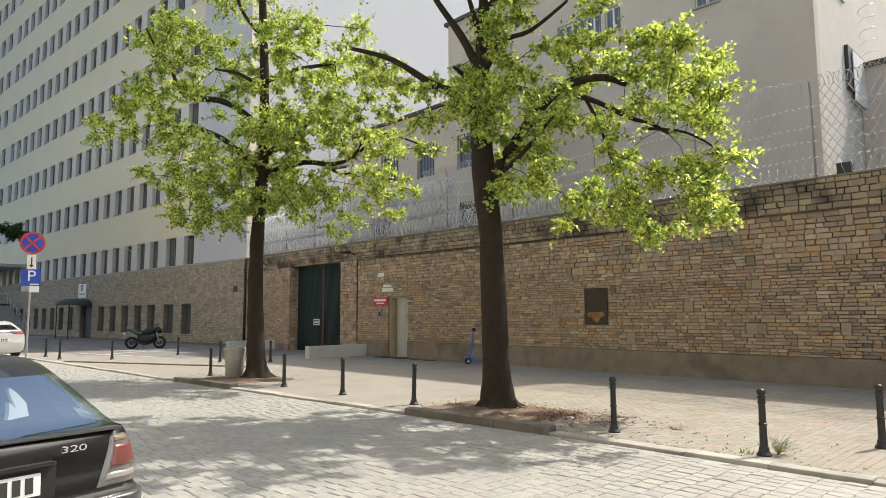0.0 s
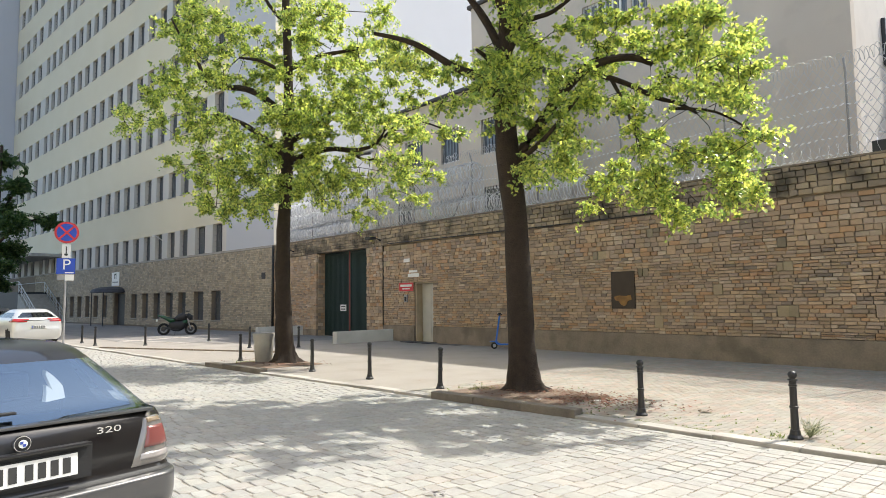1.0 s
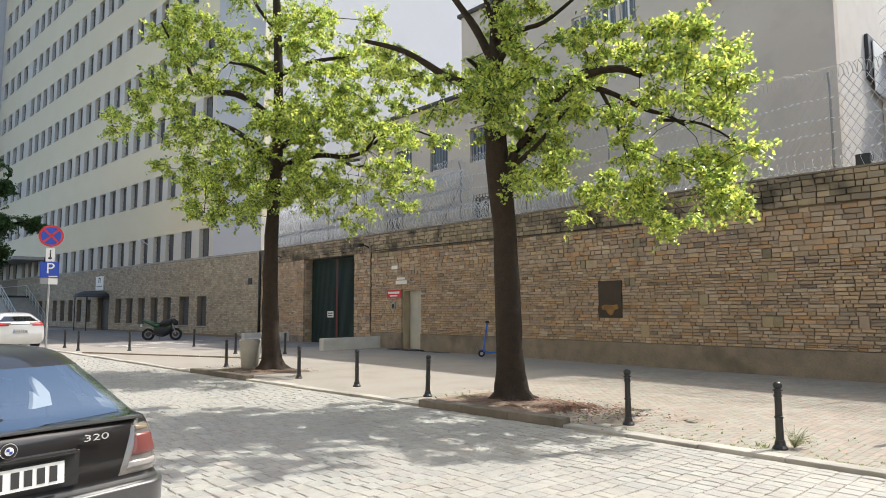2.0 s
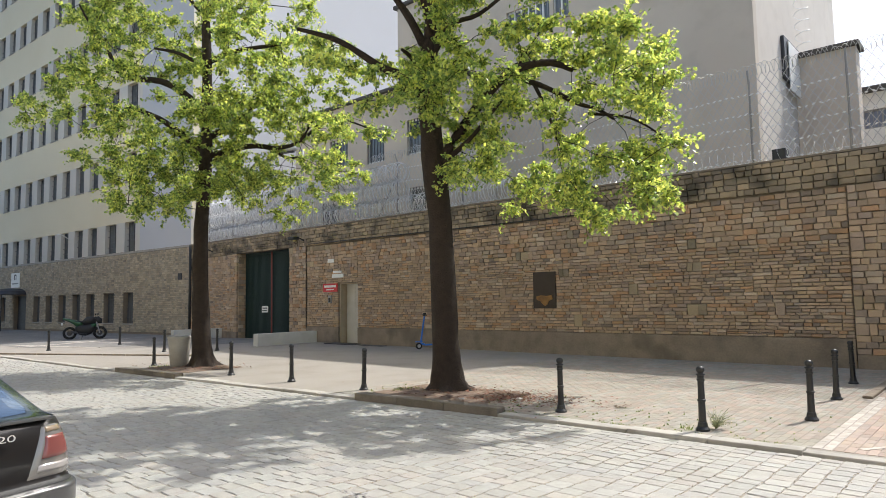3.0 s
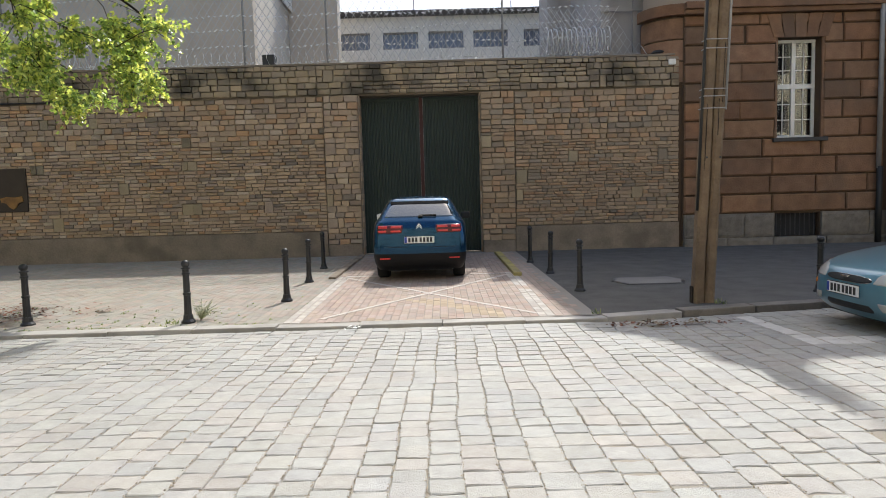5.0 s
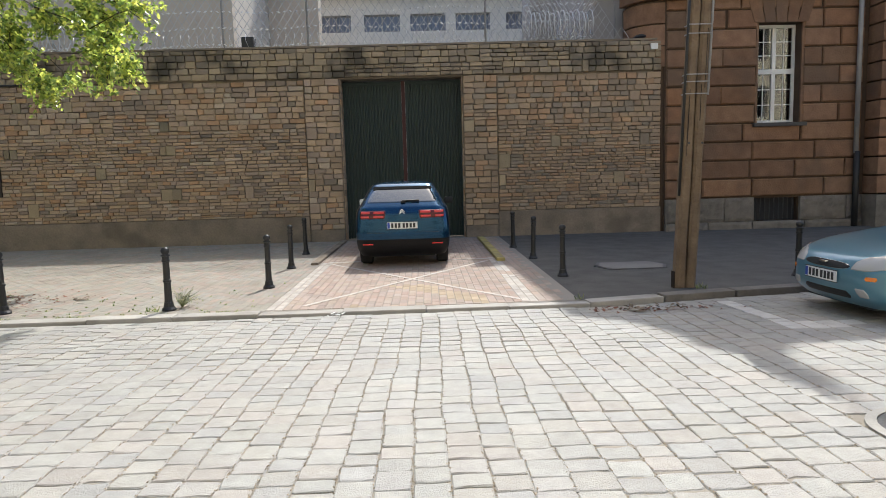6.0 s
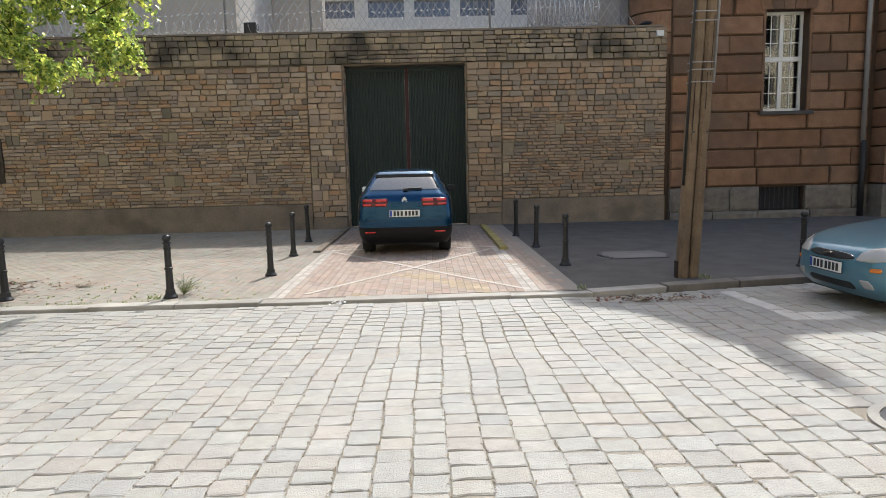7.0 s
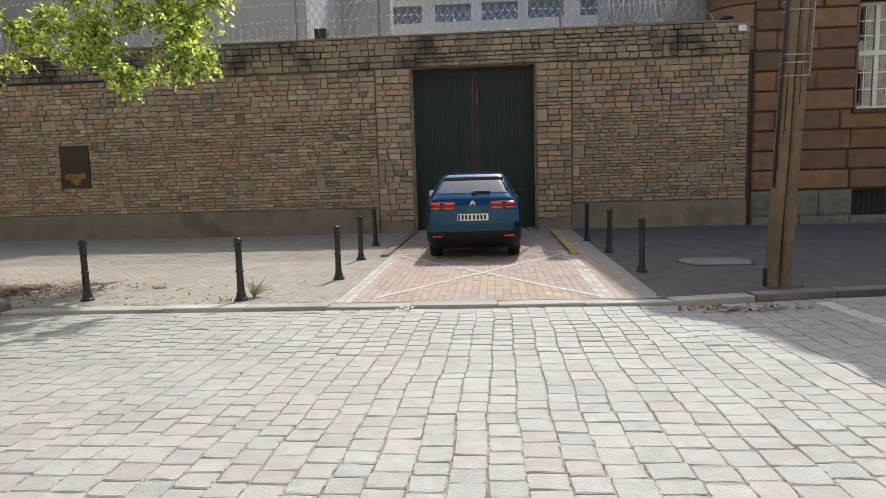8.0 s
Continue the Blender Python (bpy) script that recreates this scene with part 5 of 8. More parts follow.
# ---- street trees ----
class Tree:
    """A street tree: limbs are given as (across, up) pairs with a depth that swings with each limb."""

    def __init__(self, base, across, seed, label):
        self.r = random.Random(seed)
        self.ob = thing("tree", pose(*base), label, "tree", "lime trees along the kerb")
        self.across = Vector((*across, 0)).normalized()
        self.deep = Vector((-self.across.y, self.across.x, 0))
        self.twigs, self.shoots, self.nodes = Heap(), [], []
        self.count = 0

    def at(self, a, z, d=0.0):
        return self.across * a + self.deep * d + Vector((0, 0, z))

    def limb(self, name, pts, r0, r1, swing, seg=8):
        n = len(pts)
        P = [self.at(a, z, swing * k / (n - 1)) for k, (a, z) in enumerate(pts)]
        fine = []
        for k in range(n - 1):
            for j in range(4):
                t = j / 4
                p0, p1, p2, p3 = P[max(k - 1, 0)], P[k], P[k + 1], P[min(k + 2, n - 1)]
                fine.append(0.5 * ((2 * p1) + (p2 - p0) * t + (2 * p0 - 5 * p1 + 4 * p2 - p3) * t * t + (3 * p1 - p0 - 3 * p2 + p3) * t ** 3))
        fine.append(P[-1])
        m = len(fine) - 1
        rad = [(r0 + (r1 - r0) * (k / m)) * (1 + self.r.uniform(-0.07, 0.07)) for k in range(m + 1)]
        if name == "trunk":
            for k, p in enumerate(fine):
                rad[k] *= 1 + 0.7 * math.exp(-max(p.z, 0) / 0.2)
        vs, fs = tube_data(fine, rad, seg)
        if name == "trunk":
            vs = [v + Vector((v.x, v.y, 0)) * (0.10 * noise.noise(v * 2.3) + 0.05 * noise.noise(v * 9.0)
                  + 0.3 * math.exp(-max(v.z, 0) / 0.2) * math.sin(5 * math.atan2(v.y, v.x) + 0.8 + 1.4 * noise.noise(v * 1.5))) for v in vs]
        raw(name, vs, fs, M_BARK, self.ob, smooth=True)
        self.nodes += fine[m // 4:]

    def tuft(self, a, z, size, flat=0.8, dens=1.0):
        self.count += 1
        d = 1.15 * math.sin(self.count * 2.39) * min(1.0, 0.45 + size * 0.7) + 0.15
        c = self.at(a, z, d)
        near = min(self.nodes, key=lambda p: (p - c).length)
        mid = (near + c) / 2 + Vector((0, 0, 0.12))
        self.twigs.add(*tube_data([near, mid, c], [0.022, 0.014, 0.008], 4))
        for k in range(int(30 * dens * (size / 0.6) ** 1.8) + 8):
            v = Vector((self.r.gauss(0, 1), self.r.gauss(0, 1), self.r.gauss(0, 1))).normalized() * size * self.r.uniform(0.2, 1.1) ** 0.7
            v.z *= flat
            self.shoot(c + v * 0.3, c + v)

    def shoot(self, p, q):
        self.twigs.add(*tube_data([p, (p + q) / 2 + Vector((0, 0, 0.02)), q], [0.005, 0.004, 0.002], 3))
        self.shoots.append((tuple(p), tuple(q)))

    def spray(self, a, z, ra, rz, dens=14.0, deep=1.15, far=12.0, lean=0.0):
        """Many small leafy twigs spread over one lobe of the crown."""
        r = self.r
        spots = []
        for k in range(max(4, int(math.pi * ra * rz * dens))):
            t, u = r.uniform(0, 2 * math.pi), math.sqrt(r.random())
            d = max(-1.3, min(1.3, r.gauss(0, 1))) * deep + lean
            k2 = 1 + d / far
            spots.append(self.at((a + ra * u * math.cos(t)) * k2, 1.6 + (z + rz * u * math.sin(t) - 1.6) * k2, d))
        grown = list(self.nodes)
        near_to = lambda c: min(grown, key=lambda p: (p - c).length)
        spots.sort(key=lambda c: min((p - c).length for p in self.nodes))
        for c in spots:
            near = near_to(c)
            mid = near.lerp(c, 0.55) + Vector((r.uniform(-0.05, 0.05), r.uniform(-0.05, 0.05), 0.05))
            self.twigs.add(*tube_data([near, mid, c], [0.009, 0.007, 0.005], 3))
            grown += [mid, c]
            out = (c - near).normalized() if (c - near).length > 0.05 else Vector((0, 0, 1))
            for j in range(11):
                v = (out * 0.35 + Vector((r.gauss(0, 1), r.gauss(0, 1), r.gauss(-0.25, 0.7))).normalized()) * r.uniform(0.1, 0.4)
                self.shoot(c - out * r.uniform(0, 0.12), c + v)

    def done(self, leaf_material, per_tip=20, leaf=0.0335, loose=60):
        """Twigs, and leaves along every shoot: folded rhombs that hang a little."""
        for k in range(loose):
            p = self.r.choice(self.nodes)
            if p.z > 3.4:
                v = Vector((self.r.gauss(0, 0.25), self.r.gauss(0, 0.25), self.r.uniform(-0.25, 0.3)))
                self.shoot(p, p + v)
        tagged(self.twigs.put("twig_mass", M_BARK, self.ob), kind="stuff")
        g = np.random.default_rng(len(self.shoots))
        ends = np.repeat(np.array(self.shoots), per_tip, axis=0)
        n = len(ends)
        u = g.uniform(0.25, 1.1, (n, 1))
        p = ends[:, 0] * (1 - u) + ends[:, 1] * u + g.normal(0, 1, (n, 3)) * np.array((1.2, 1.2, 0.9)) * leaf
        s = leaf * g.uniform(0.65, 1.3, (n, 1))
        yaw, tilt, roll = g.uniform(0, 2 * np.pi, n), g.normal(-0.45, 0.6, n), g.normal(0, 0.65, n)
        f = np.stack((np.cos(yaw) * np.cos(tilt), np.sin(yaw) * np.cos(tilt), np.sin(tilt)), 1)
        side = np.stack((-np.sin(yaw) * np.cos(roll), np.cos(yaw) * np.cos(roll), np.sin(roll)), 1)
        up = np.cross(f, side) * s * 0.25
        w = side * s
        v = np.stack((p - f * s, p - f * s * 0.45 + w * 0.8 + up, p + f * s * 0.35 + w * 0.78 + up, p + f * s * 1.15, p + f * s * 0.35 - w * 0.78 + up, p - f * s * 0.45 - w * 0.8 + up), 1).reshape(-1, 3)
        o = np.arange(n)[:, None] * 6
        faces = np.concatenate((o + np.array((0, 1, 2, 3)), o + np.array((0, 3, 4, 5))), 1).reshape(-1, 4)
        me = bpy.data.meshes.new("crown")
        me.from_pydata(v.tolist(), [], faces.tolist())
        me.materials.append(leaf_material)
        ob = new("crown", me)
        ob.parent = self.ob
        ob["label"] = "bright yellow-green spring leaves"
        tagged(ob, kind="stuff")


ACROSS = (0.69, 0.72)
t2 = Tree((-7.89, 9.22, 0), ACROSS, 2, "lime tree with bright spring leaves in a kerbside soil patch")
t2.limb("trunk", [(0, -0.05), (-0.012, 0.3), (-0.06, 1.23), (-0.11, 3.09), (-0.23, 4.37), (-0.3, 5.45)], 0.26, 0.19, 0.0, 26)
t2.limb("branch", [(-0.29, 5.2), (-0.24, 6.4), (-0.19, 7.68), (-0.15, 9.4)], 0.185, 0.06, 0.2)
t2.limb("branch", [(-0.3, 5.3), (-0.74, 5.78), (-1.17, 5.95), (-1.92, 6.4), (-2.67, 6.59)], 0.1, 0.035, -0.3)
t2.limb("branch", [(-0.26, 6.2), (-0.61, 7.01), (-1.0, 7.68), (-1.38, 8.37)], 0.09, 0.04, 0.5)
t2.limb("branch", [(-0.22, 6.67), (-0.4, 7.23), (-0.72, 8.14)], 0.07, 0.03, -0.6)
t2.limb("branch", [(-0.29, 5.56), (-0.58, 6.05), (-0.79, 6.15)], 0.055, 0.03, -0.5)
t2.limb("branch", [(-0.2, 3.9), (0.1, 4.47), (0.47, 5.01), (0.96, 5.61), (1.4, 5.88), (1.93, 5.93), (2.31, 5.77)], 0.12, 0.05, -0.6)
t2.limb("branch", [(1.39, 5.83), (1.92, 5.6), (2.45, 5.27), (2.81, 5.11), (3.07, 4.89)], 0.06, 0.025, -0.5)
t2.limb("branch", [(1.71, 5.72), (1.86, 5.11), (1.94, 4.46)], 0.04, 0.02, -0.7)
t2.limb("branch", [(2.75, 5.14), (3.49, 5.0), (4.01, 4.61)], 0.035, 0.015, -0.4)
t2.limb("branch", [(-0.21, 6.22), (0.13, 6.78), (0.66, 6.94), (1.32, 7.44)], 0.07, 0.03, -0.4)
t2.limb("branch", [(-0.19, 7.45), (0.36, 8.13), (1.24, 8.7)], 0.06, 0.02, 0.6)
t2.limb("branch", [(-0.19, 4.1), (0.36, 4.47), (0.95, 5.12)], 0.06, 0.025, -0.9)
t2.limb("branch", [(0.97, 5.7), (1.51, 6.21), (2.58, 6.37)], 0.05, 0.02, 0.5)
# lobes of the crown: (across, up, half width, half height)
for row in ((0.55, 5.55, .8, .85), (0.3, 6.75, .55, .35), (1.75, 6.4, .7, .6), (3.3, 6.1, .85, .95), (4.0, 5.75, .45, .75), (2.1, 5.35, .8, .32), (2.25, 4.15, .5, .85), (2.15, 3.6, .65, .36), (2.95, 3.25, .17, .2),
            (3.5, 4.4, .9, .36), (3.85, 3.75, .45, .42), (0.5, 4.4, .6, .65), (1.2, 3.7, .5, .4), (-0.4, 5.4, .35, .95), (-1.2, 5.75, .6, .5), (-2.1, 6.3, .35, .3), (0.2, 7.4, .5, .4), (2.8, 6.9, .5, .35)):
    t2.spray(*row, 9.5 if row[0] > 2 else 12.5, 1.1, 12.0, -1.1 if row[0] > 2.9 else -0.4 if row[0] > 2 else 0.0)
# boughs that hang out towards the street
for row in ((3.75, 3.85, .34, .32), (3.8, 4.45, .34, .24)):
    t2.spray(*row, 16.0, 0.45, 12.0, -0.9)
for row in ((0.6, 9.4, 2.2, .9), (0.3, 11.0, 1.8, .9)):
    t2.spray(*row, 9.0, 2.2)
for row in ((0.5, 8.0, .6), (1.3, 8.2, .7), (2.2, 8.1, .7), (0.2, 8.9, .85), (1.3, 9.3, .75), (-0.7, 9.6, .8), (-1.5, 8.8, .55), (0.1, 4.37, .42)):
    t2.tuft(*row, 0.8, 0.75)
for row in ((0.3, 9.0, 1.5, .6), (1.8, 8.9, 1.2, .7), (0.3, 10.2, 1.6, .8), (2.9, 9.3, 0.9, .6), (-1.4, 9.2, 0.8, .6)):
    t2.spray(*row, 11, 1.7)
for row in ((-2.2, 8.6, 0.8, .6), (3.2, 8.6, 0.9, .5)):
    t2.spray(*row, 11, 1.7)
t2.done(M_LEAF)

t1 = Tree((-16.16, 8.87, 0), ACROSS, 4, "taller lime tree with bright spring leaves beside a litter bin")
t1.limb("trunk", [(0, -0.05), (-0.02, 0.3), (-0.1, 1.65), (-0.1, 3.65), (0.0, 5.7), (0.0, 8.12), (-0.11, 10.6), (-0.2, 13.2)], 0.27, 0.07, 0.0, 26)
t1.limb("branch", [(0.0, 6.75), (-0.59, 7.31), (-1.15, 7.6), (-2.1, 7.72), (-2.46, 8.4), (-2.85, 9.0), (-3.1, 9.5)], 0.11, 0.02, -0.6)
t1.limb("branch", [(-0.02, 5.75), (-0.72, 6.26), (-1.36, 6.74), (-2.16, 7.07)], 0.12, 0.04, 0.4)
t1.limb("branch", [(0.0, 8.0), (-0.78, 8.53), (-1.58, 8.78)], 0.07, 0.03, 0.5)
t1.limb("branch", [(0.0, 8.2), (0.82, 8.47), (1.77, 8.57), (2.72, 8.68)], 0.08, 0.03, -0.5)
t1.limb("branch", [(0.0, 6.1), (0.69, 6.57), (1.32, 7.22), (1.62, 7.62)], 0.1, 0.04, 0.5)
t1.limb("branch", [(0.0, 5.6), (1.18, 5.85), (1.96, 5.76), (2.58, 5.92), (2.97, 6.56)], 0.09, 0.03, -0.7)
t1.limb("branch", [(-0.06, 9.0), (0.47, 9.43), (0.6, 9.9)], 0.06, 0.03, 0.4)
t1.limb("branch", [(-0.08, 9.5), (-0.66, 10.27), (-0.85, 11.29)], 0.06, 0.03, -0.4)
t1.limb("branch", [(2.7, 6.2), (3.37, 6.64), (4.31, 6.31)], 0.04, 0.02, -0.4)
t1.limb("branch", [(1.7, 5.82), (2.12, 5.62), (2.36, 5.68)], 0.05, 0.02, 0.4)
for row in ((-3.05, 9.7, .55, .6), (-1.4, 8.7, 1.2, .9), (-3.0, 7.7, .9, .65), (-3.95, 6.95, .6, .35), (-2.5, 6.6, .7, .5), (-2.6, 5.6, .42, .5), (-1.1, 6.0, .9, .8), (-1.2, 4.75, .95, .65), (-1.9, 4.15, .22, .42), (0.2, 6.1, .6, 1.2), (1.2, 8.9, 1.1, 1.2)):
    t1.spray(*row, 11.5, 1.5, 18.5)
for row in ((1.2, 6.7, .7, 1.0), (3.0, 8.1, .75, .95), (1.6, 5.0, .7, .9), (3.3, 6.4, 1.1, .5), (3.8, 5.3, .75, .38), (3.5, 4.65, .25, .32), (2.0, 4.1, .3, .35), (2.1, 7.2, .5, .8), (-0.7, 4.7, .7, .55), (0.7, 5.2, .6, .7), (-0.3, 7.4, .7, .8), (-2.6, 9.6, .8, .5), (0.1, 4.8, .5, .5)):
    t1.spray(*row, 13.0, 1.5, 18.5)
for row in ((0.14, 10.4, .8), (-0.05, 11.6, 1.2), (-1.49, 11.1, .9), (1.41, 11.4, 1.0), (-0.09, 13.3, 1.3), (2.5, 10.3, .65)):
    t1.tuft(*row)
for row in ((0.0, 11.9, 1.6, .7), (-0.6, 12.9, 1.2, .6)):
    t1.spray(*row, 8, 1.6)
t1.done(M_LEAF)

t3 = Tree((-49.6, 6.2, 0), (0.5, 0.86), 9, "dark leafed street tree far along the pavement")
t3.limb("trunk", [(0, -0.05), (0.1, 3.0), (0.0, 7.0), (0.1, 12.0)], 0.25, 0.08, 0.0, 10)
t3.limb("branch", [(0, 5.5), (1.2, 6.8), (2.6, 7.4)], 0.1, 0.03, 0.3)
t3.limb("branch", [(0, 7.0), (1.0, 9.0), (1.8, 10.4)], 0.1, 0.03, -0.3)
for row in ((0.4, 5.2, 1.2), (1.4, 6.8, 1.1), (2.7, 7.2, .8), (0.2, 7.6, 1.3), (1.3, 9.2, .9), (-1.4, 6.4, 1.3), (-0.8, 9.6, 1.3), (0.1, 11.0, .9), (-1.5, 4.2, 1.0), (0.9, 4.0, .8), (-0.2, 3.0, .8)):
    t3.tuft(*row)
t3.done(M_LEAF_DARK, 40, 0.06)

# grey street lamp reaching over the wall, half hidden by the leaves
lamp = thing("street_lamp", pose(-24.1, 17.75, -0.4), "grey street lamp with a hooded head behind the stone wall", "street lamp")
tube("post", [(0, 0, 0), (0, 0, 5.0), (0, 0, 9.0)], [0.09, 0.075, 0.055], M_POSTGREY, lamp, 10)
tube("arm", [(0, 0, 8.9), (-0.05, -0.1, 9.12), (-0.2, -0.25, 9.18), (-0.36, -0.38, 9.12)], 0.035, M_POSTGREY, lamp, 8)
head = part("head", boxes((-0.5, 0.5, -0.2, 0.2, -0.02, 0.2), bevel=0.09), M_CARSILVER, lamp, "hooded grey lamp head", smooth=True)
head.matrix_local = pose(-0.55, -0.5, 8.95, 0, -6, 40)
part("lens", boxes((-0.36, 0.36, -0.14, 0.14, -0.075, -0.025), bevel=0.025), M_WINFRAME, head, "dark glass lens")

# soil patches, weeds and grass
def soil_patch(x0, x1, y0, y1, seed):
    r = random.Random(seed)
    vs, fs = [], []
    n = 16
    for i in range(n + 1):
        for j in range(7):
            u, v = i / n, j / 6
            e = min(u, 1 - u, v, 1 - v)
            vs.append((x0 + (x1 - x0) * u + r.uniform(-0.05, 0.05), y0 + (y1 - y0) * v + r.uniform(-0.04, 0.04), 0.004 + 0.03 * min(1, e * 4) + r.uniform(0, 0.012)))
    for i in range(n):
        for j in range(6):
            a = i * 7 + j
            fs.append((a, a + 7, a + 8, a + 1))
    return tagged(raw("soil_patch", vs, fs, M_SOIL, smooth=True), "bare reddish soil round a tree foot", "soil", "tree pits", kind="structure")


soil_patch(-8.9, -6.5, 8.25, 9.75, 1)
soil_patch(-17.4, -15.2, 7.8, 9.5, 2)


def chips(spots, seed):
    """Dry brown scraps of leaf and bark, thinning out from a tree foot."""
    r = random.Random(seed)
    hp = Heap()
    for x, y, sx, sy, n, z in spots:
        for k in range(n):
            a, q = r.uniform(0, 6.28), r.uniform(0.012, 0.032)
            c = Vector((x + r.gauss(0, sx), y + r.gauss(0, sy), z + 0.012))
            u, v = Vector((math.cos(a), math.sin(a), r.uniform(-0.25, 0.25))) * q, Vector((-math.sin(a), math.cos(a), r.uniform(-0.25, 0.25))) * q * 0.6
            hp.add([c - u, c - v, c + u, c + v + Vector((0, 0, q * 0.3))], [(0, 1, 2), (0, 2, 3)])
    return tagged(hp.put("leaf_litter", M_CHIP), "reddish brown leaf litter round the tree feet", "leaf litter", kind="stuff")


chips([(-6.9, 9.1, 0.7, 0.4, 1100, 0.02), (-6.2, 9.3, 0.6, 0.35, 520, 0.0), (-7.9, 9.0, 0.5, 0.4, 260, 0.05), (-16.2, 8.7, 0.8, 0.4, 420, 0.04), (2.6, 7.85, 0.5, 0.08, 130, road_z(2.6, 7.85) + 0.004)], 15)


def tufts_of_grass(name, spots, label, seed, tall=0.12):
    r = random.Random(seed)
    hp = Heap()
    for x, y, rad, n in spots:
        for k in range(n):
            a, d = r.uniform(0, 6.28), rad * math.sqrt(r.random())
            p = Vector((x + d * math.cos(a), y + d * math.sin(a), 0.0))
            h = tall * r.uniform(0.5, 1.3)
            lean = Vector((r.gauss(0, 0.4), r.gauss(0, 0.4), 1)) * h
            s = Vector((r.uniform(-1, 1), r.uniform(-1, 1), 0)).normalized() * 0.006
            hp.add([p - s, p + s, p + lean * 0.6 + s * 0.7, p + lean], [(0, 1, 2), (0, 2, 3)])
    return tagged(hp.put(name, M_GRASS), label, "grass", kind="stuff")


tufts_of_grass("grass", [(-8.55, 8.85, 0.3, 190), (-17.2, 8.2, 0.3, 110), (-3.25, 8.36, 0.09, 26), (3.65, 8.75, 0.1, 25), (1.95, 8.25, 0.05, 12)],
               "thin green grass at the kerb and round the tree feet", 5, 0.06)
rj = random.Random(41)
tufts_of_grass("grass", [(-9.4 + 0.1 * rj.randint(0, 76) + 0.05, 8.2 + abs(rj.gauss(0, 0.75)), 0.02, rj.randint(3, 9)) for k in range(150)]
               + [(x, kerb_y(x) + 0.22, 0.05, rj.randint(5, 12)) for x in (rj.uniform(-7, -2) for k in range(26))],
               "short green and straw grass in the paving joints", 8, 0.022)
weed = thing("weed", pose(-2.98, 8.6, 0.0), "bushy green weed growing beside a bollard", "weed")
hp = Heap()
rr = random.Random(12)
for k in range(34):
    a = rr.uniform(0, 6.28)
    tipp = Vector((0.06 + 0.17 * math.cos(a) * rr.uniform(0.4, 1.2), 0.14 * math.sin(a), rr.uniform(0.08, 0.27)))
    hp.add(*tube_data([Vector((0, 0, 0)), tipp * 0.5 + Vector((0, 0, 0.04)), tipp], [0.003, 0.0025, 0.002], 3))
    for j in range(18):
        q = tipp * rr.uniform(0.3, 1.0)
        s = rr.uniform(0.008, 0.016)
        w = Vector((rr.uniform(-1, 1), rr.uniform(-1, 1), rr.uniform(-0.3, 0.8))).normalized()
        n2 = w.cross(Vector((0.2, 0.5, 0.8))).normalized()
        hp.add([q, q + w * s + n2 * s * 0.4, q + w * s * 2, q + w * s - n2 * s * 0.4], [(0, 1, 2), (0, 2, 3)])
hp.put("stems_and_leaves", M_WEED, weed)

# ---- bollards ----
def bollard():
    t = thing("bollard", pose(-3.07, 8.43, 0), "black cast iron bollard with a ball top on the pavement", "bollard", "black pavement bollards")
    part("base", lathe([(0.085, -0.01), (0.085, 0.02), (0.062, 0.05), (0.055, 0.1), (0.05, 0.11)], 14), M_BLACKIRON, t, smooth=False)
    part("shaft", lathe([(0.046, 0.11), (0.041, 0.36), (0.05, 0.365), (0.05, 0.39), (0.041, 0.395), (0.038, 0.62), (0.048, 0.625), (0.048, 0.645), (0.04, 0.65), (0.04, 0.69)], 14), M_BLACKIRON, t, smooth=False)
    part("ball", lathe([(0.03, 0.69), (0.055, 0.695), (0.055, 0.708), (0.03, 0.715), (0.042, 0.73), (0.052, 0.752), (0.05, 0.775), (0.036, 0.797), (0.012, 0.806)], 14), M_BLACKIRON, t, smooth=True)
    for o in t.children:
        o.scale.z = 0.965
    return t


bol = bollard()
rbo = random.Random(6)
for x, y, s in ((-5.13, 8.53, 1), (-9.32, 8.43, 1), (-11.57, 8.4, 1), (-13.8, 8.3, 1), (-2.2, 9.89, 1), (-2.3, 11.95, 1), (-2.44, 14.14, 1), (2.14, 10.1, 1), (2.06, 12.3, 1), (1.96, 14.25, 1),
                (-17.9, 8.35, 1), (-22.8, 10.9, 1), (-21.5, 12.2, 1), (-27.6, 8.7, 1), (-28.4, 11.6, 1), (-29.2, 7.25, 1), (-31.6, 7.3, 1), (5.35, 9.45, 1), (8.2, 9.8, 1)):
    copy_thing(bol, pose(x, y, 0, rbo.uniform(-1.2, 1.2), rbo.uniform(-1.2, 1.2), rbo.uniform(0, 360)))

# ---- litter bin, signs, pole ----
bin_ = thing("litter_bin", pose(-16.75, 8.5, 0), "round tapered concrete litter bin beside a tree", "litter bin")
part("body", lathe([(0.0, 0.0), (0.2, 0.0), (0.225, 0.02), (0.27, 0.6), (0.295, 0.76), (0.3, 0.8), (0.285, 0.815), (0.25, 0.81), (0.24, 0.6)], 28), M_CONCRETE, bin_, smooth=True)
part("liner", lathe([(0.235, 0.55), (0.248, 0.82), (0.262, 0.835), (0.266, 0.82)], 28), M_POSTGREY, bin_, "grey metal liner")

sign = thing("road_sign", pose(-27.15, 5.7, 0.2, 0, 0, -13), "grey post with a no stopping disc and a blue parking sign", "road sign")
# faces turned to +x
part("post", cyls(((0, 0, -0.3), (0, 0, 4.55), 0.035)), M_POSTGREY, sign)


def disc(r, x, z, seg=36, thick=0.02):
    bm = bmesh.new()
    cyl(bm, (x, 0, z), (x + thick, 0, z), r, seg=seg)
    return bm


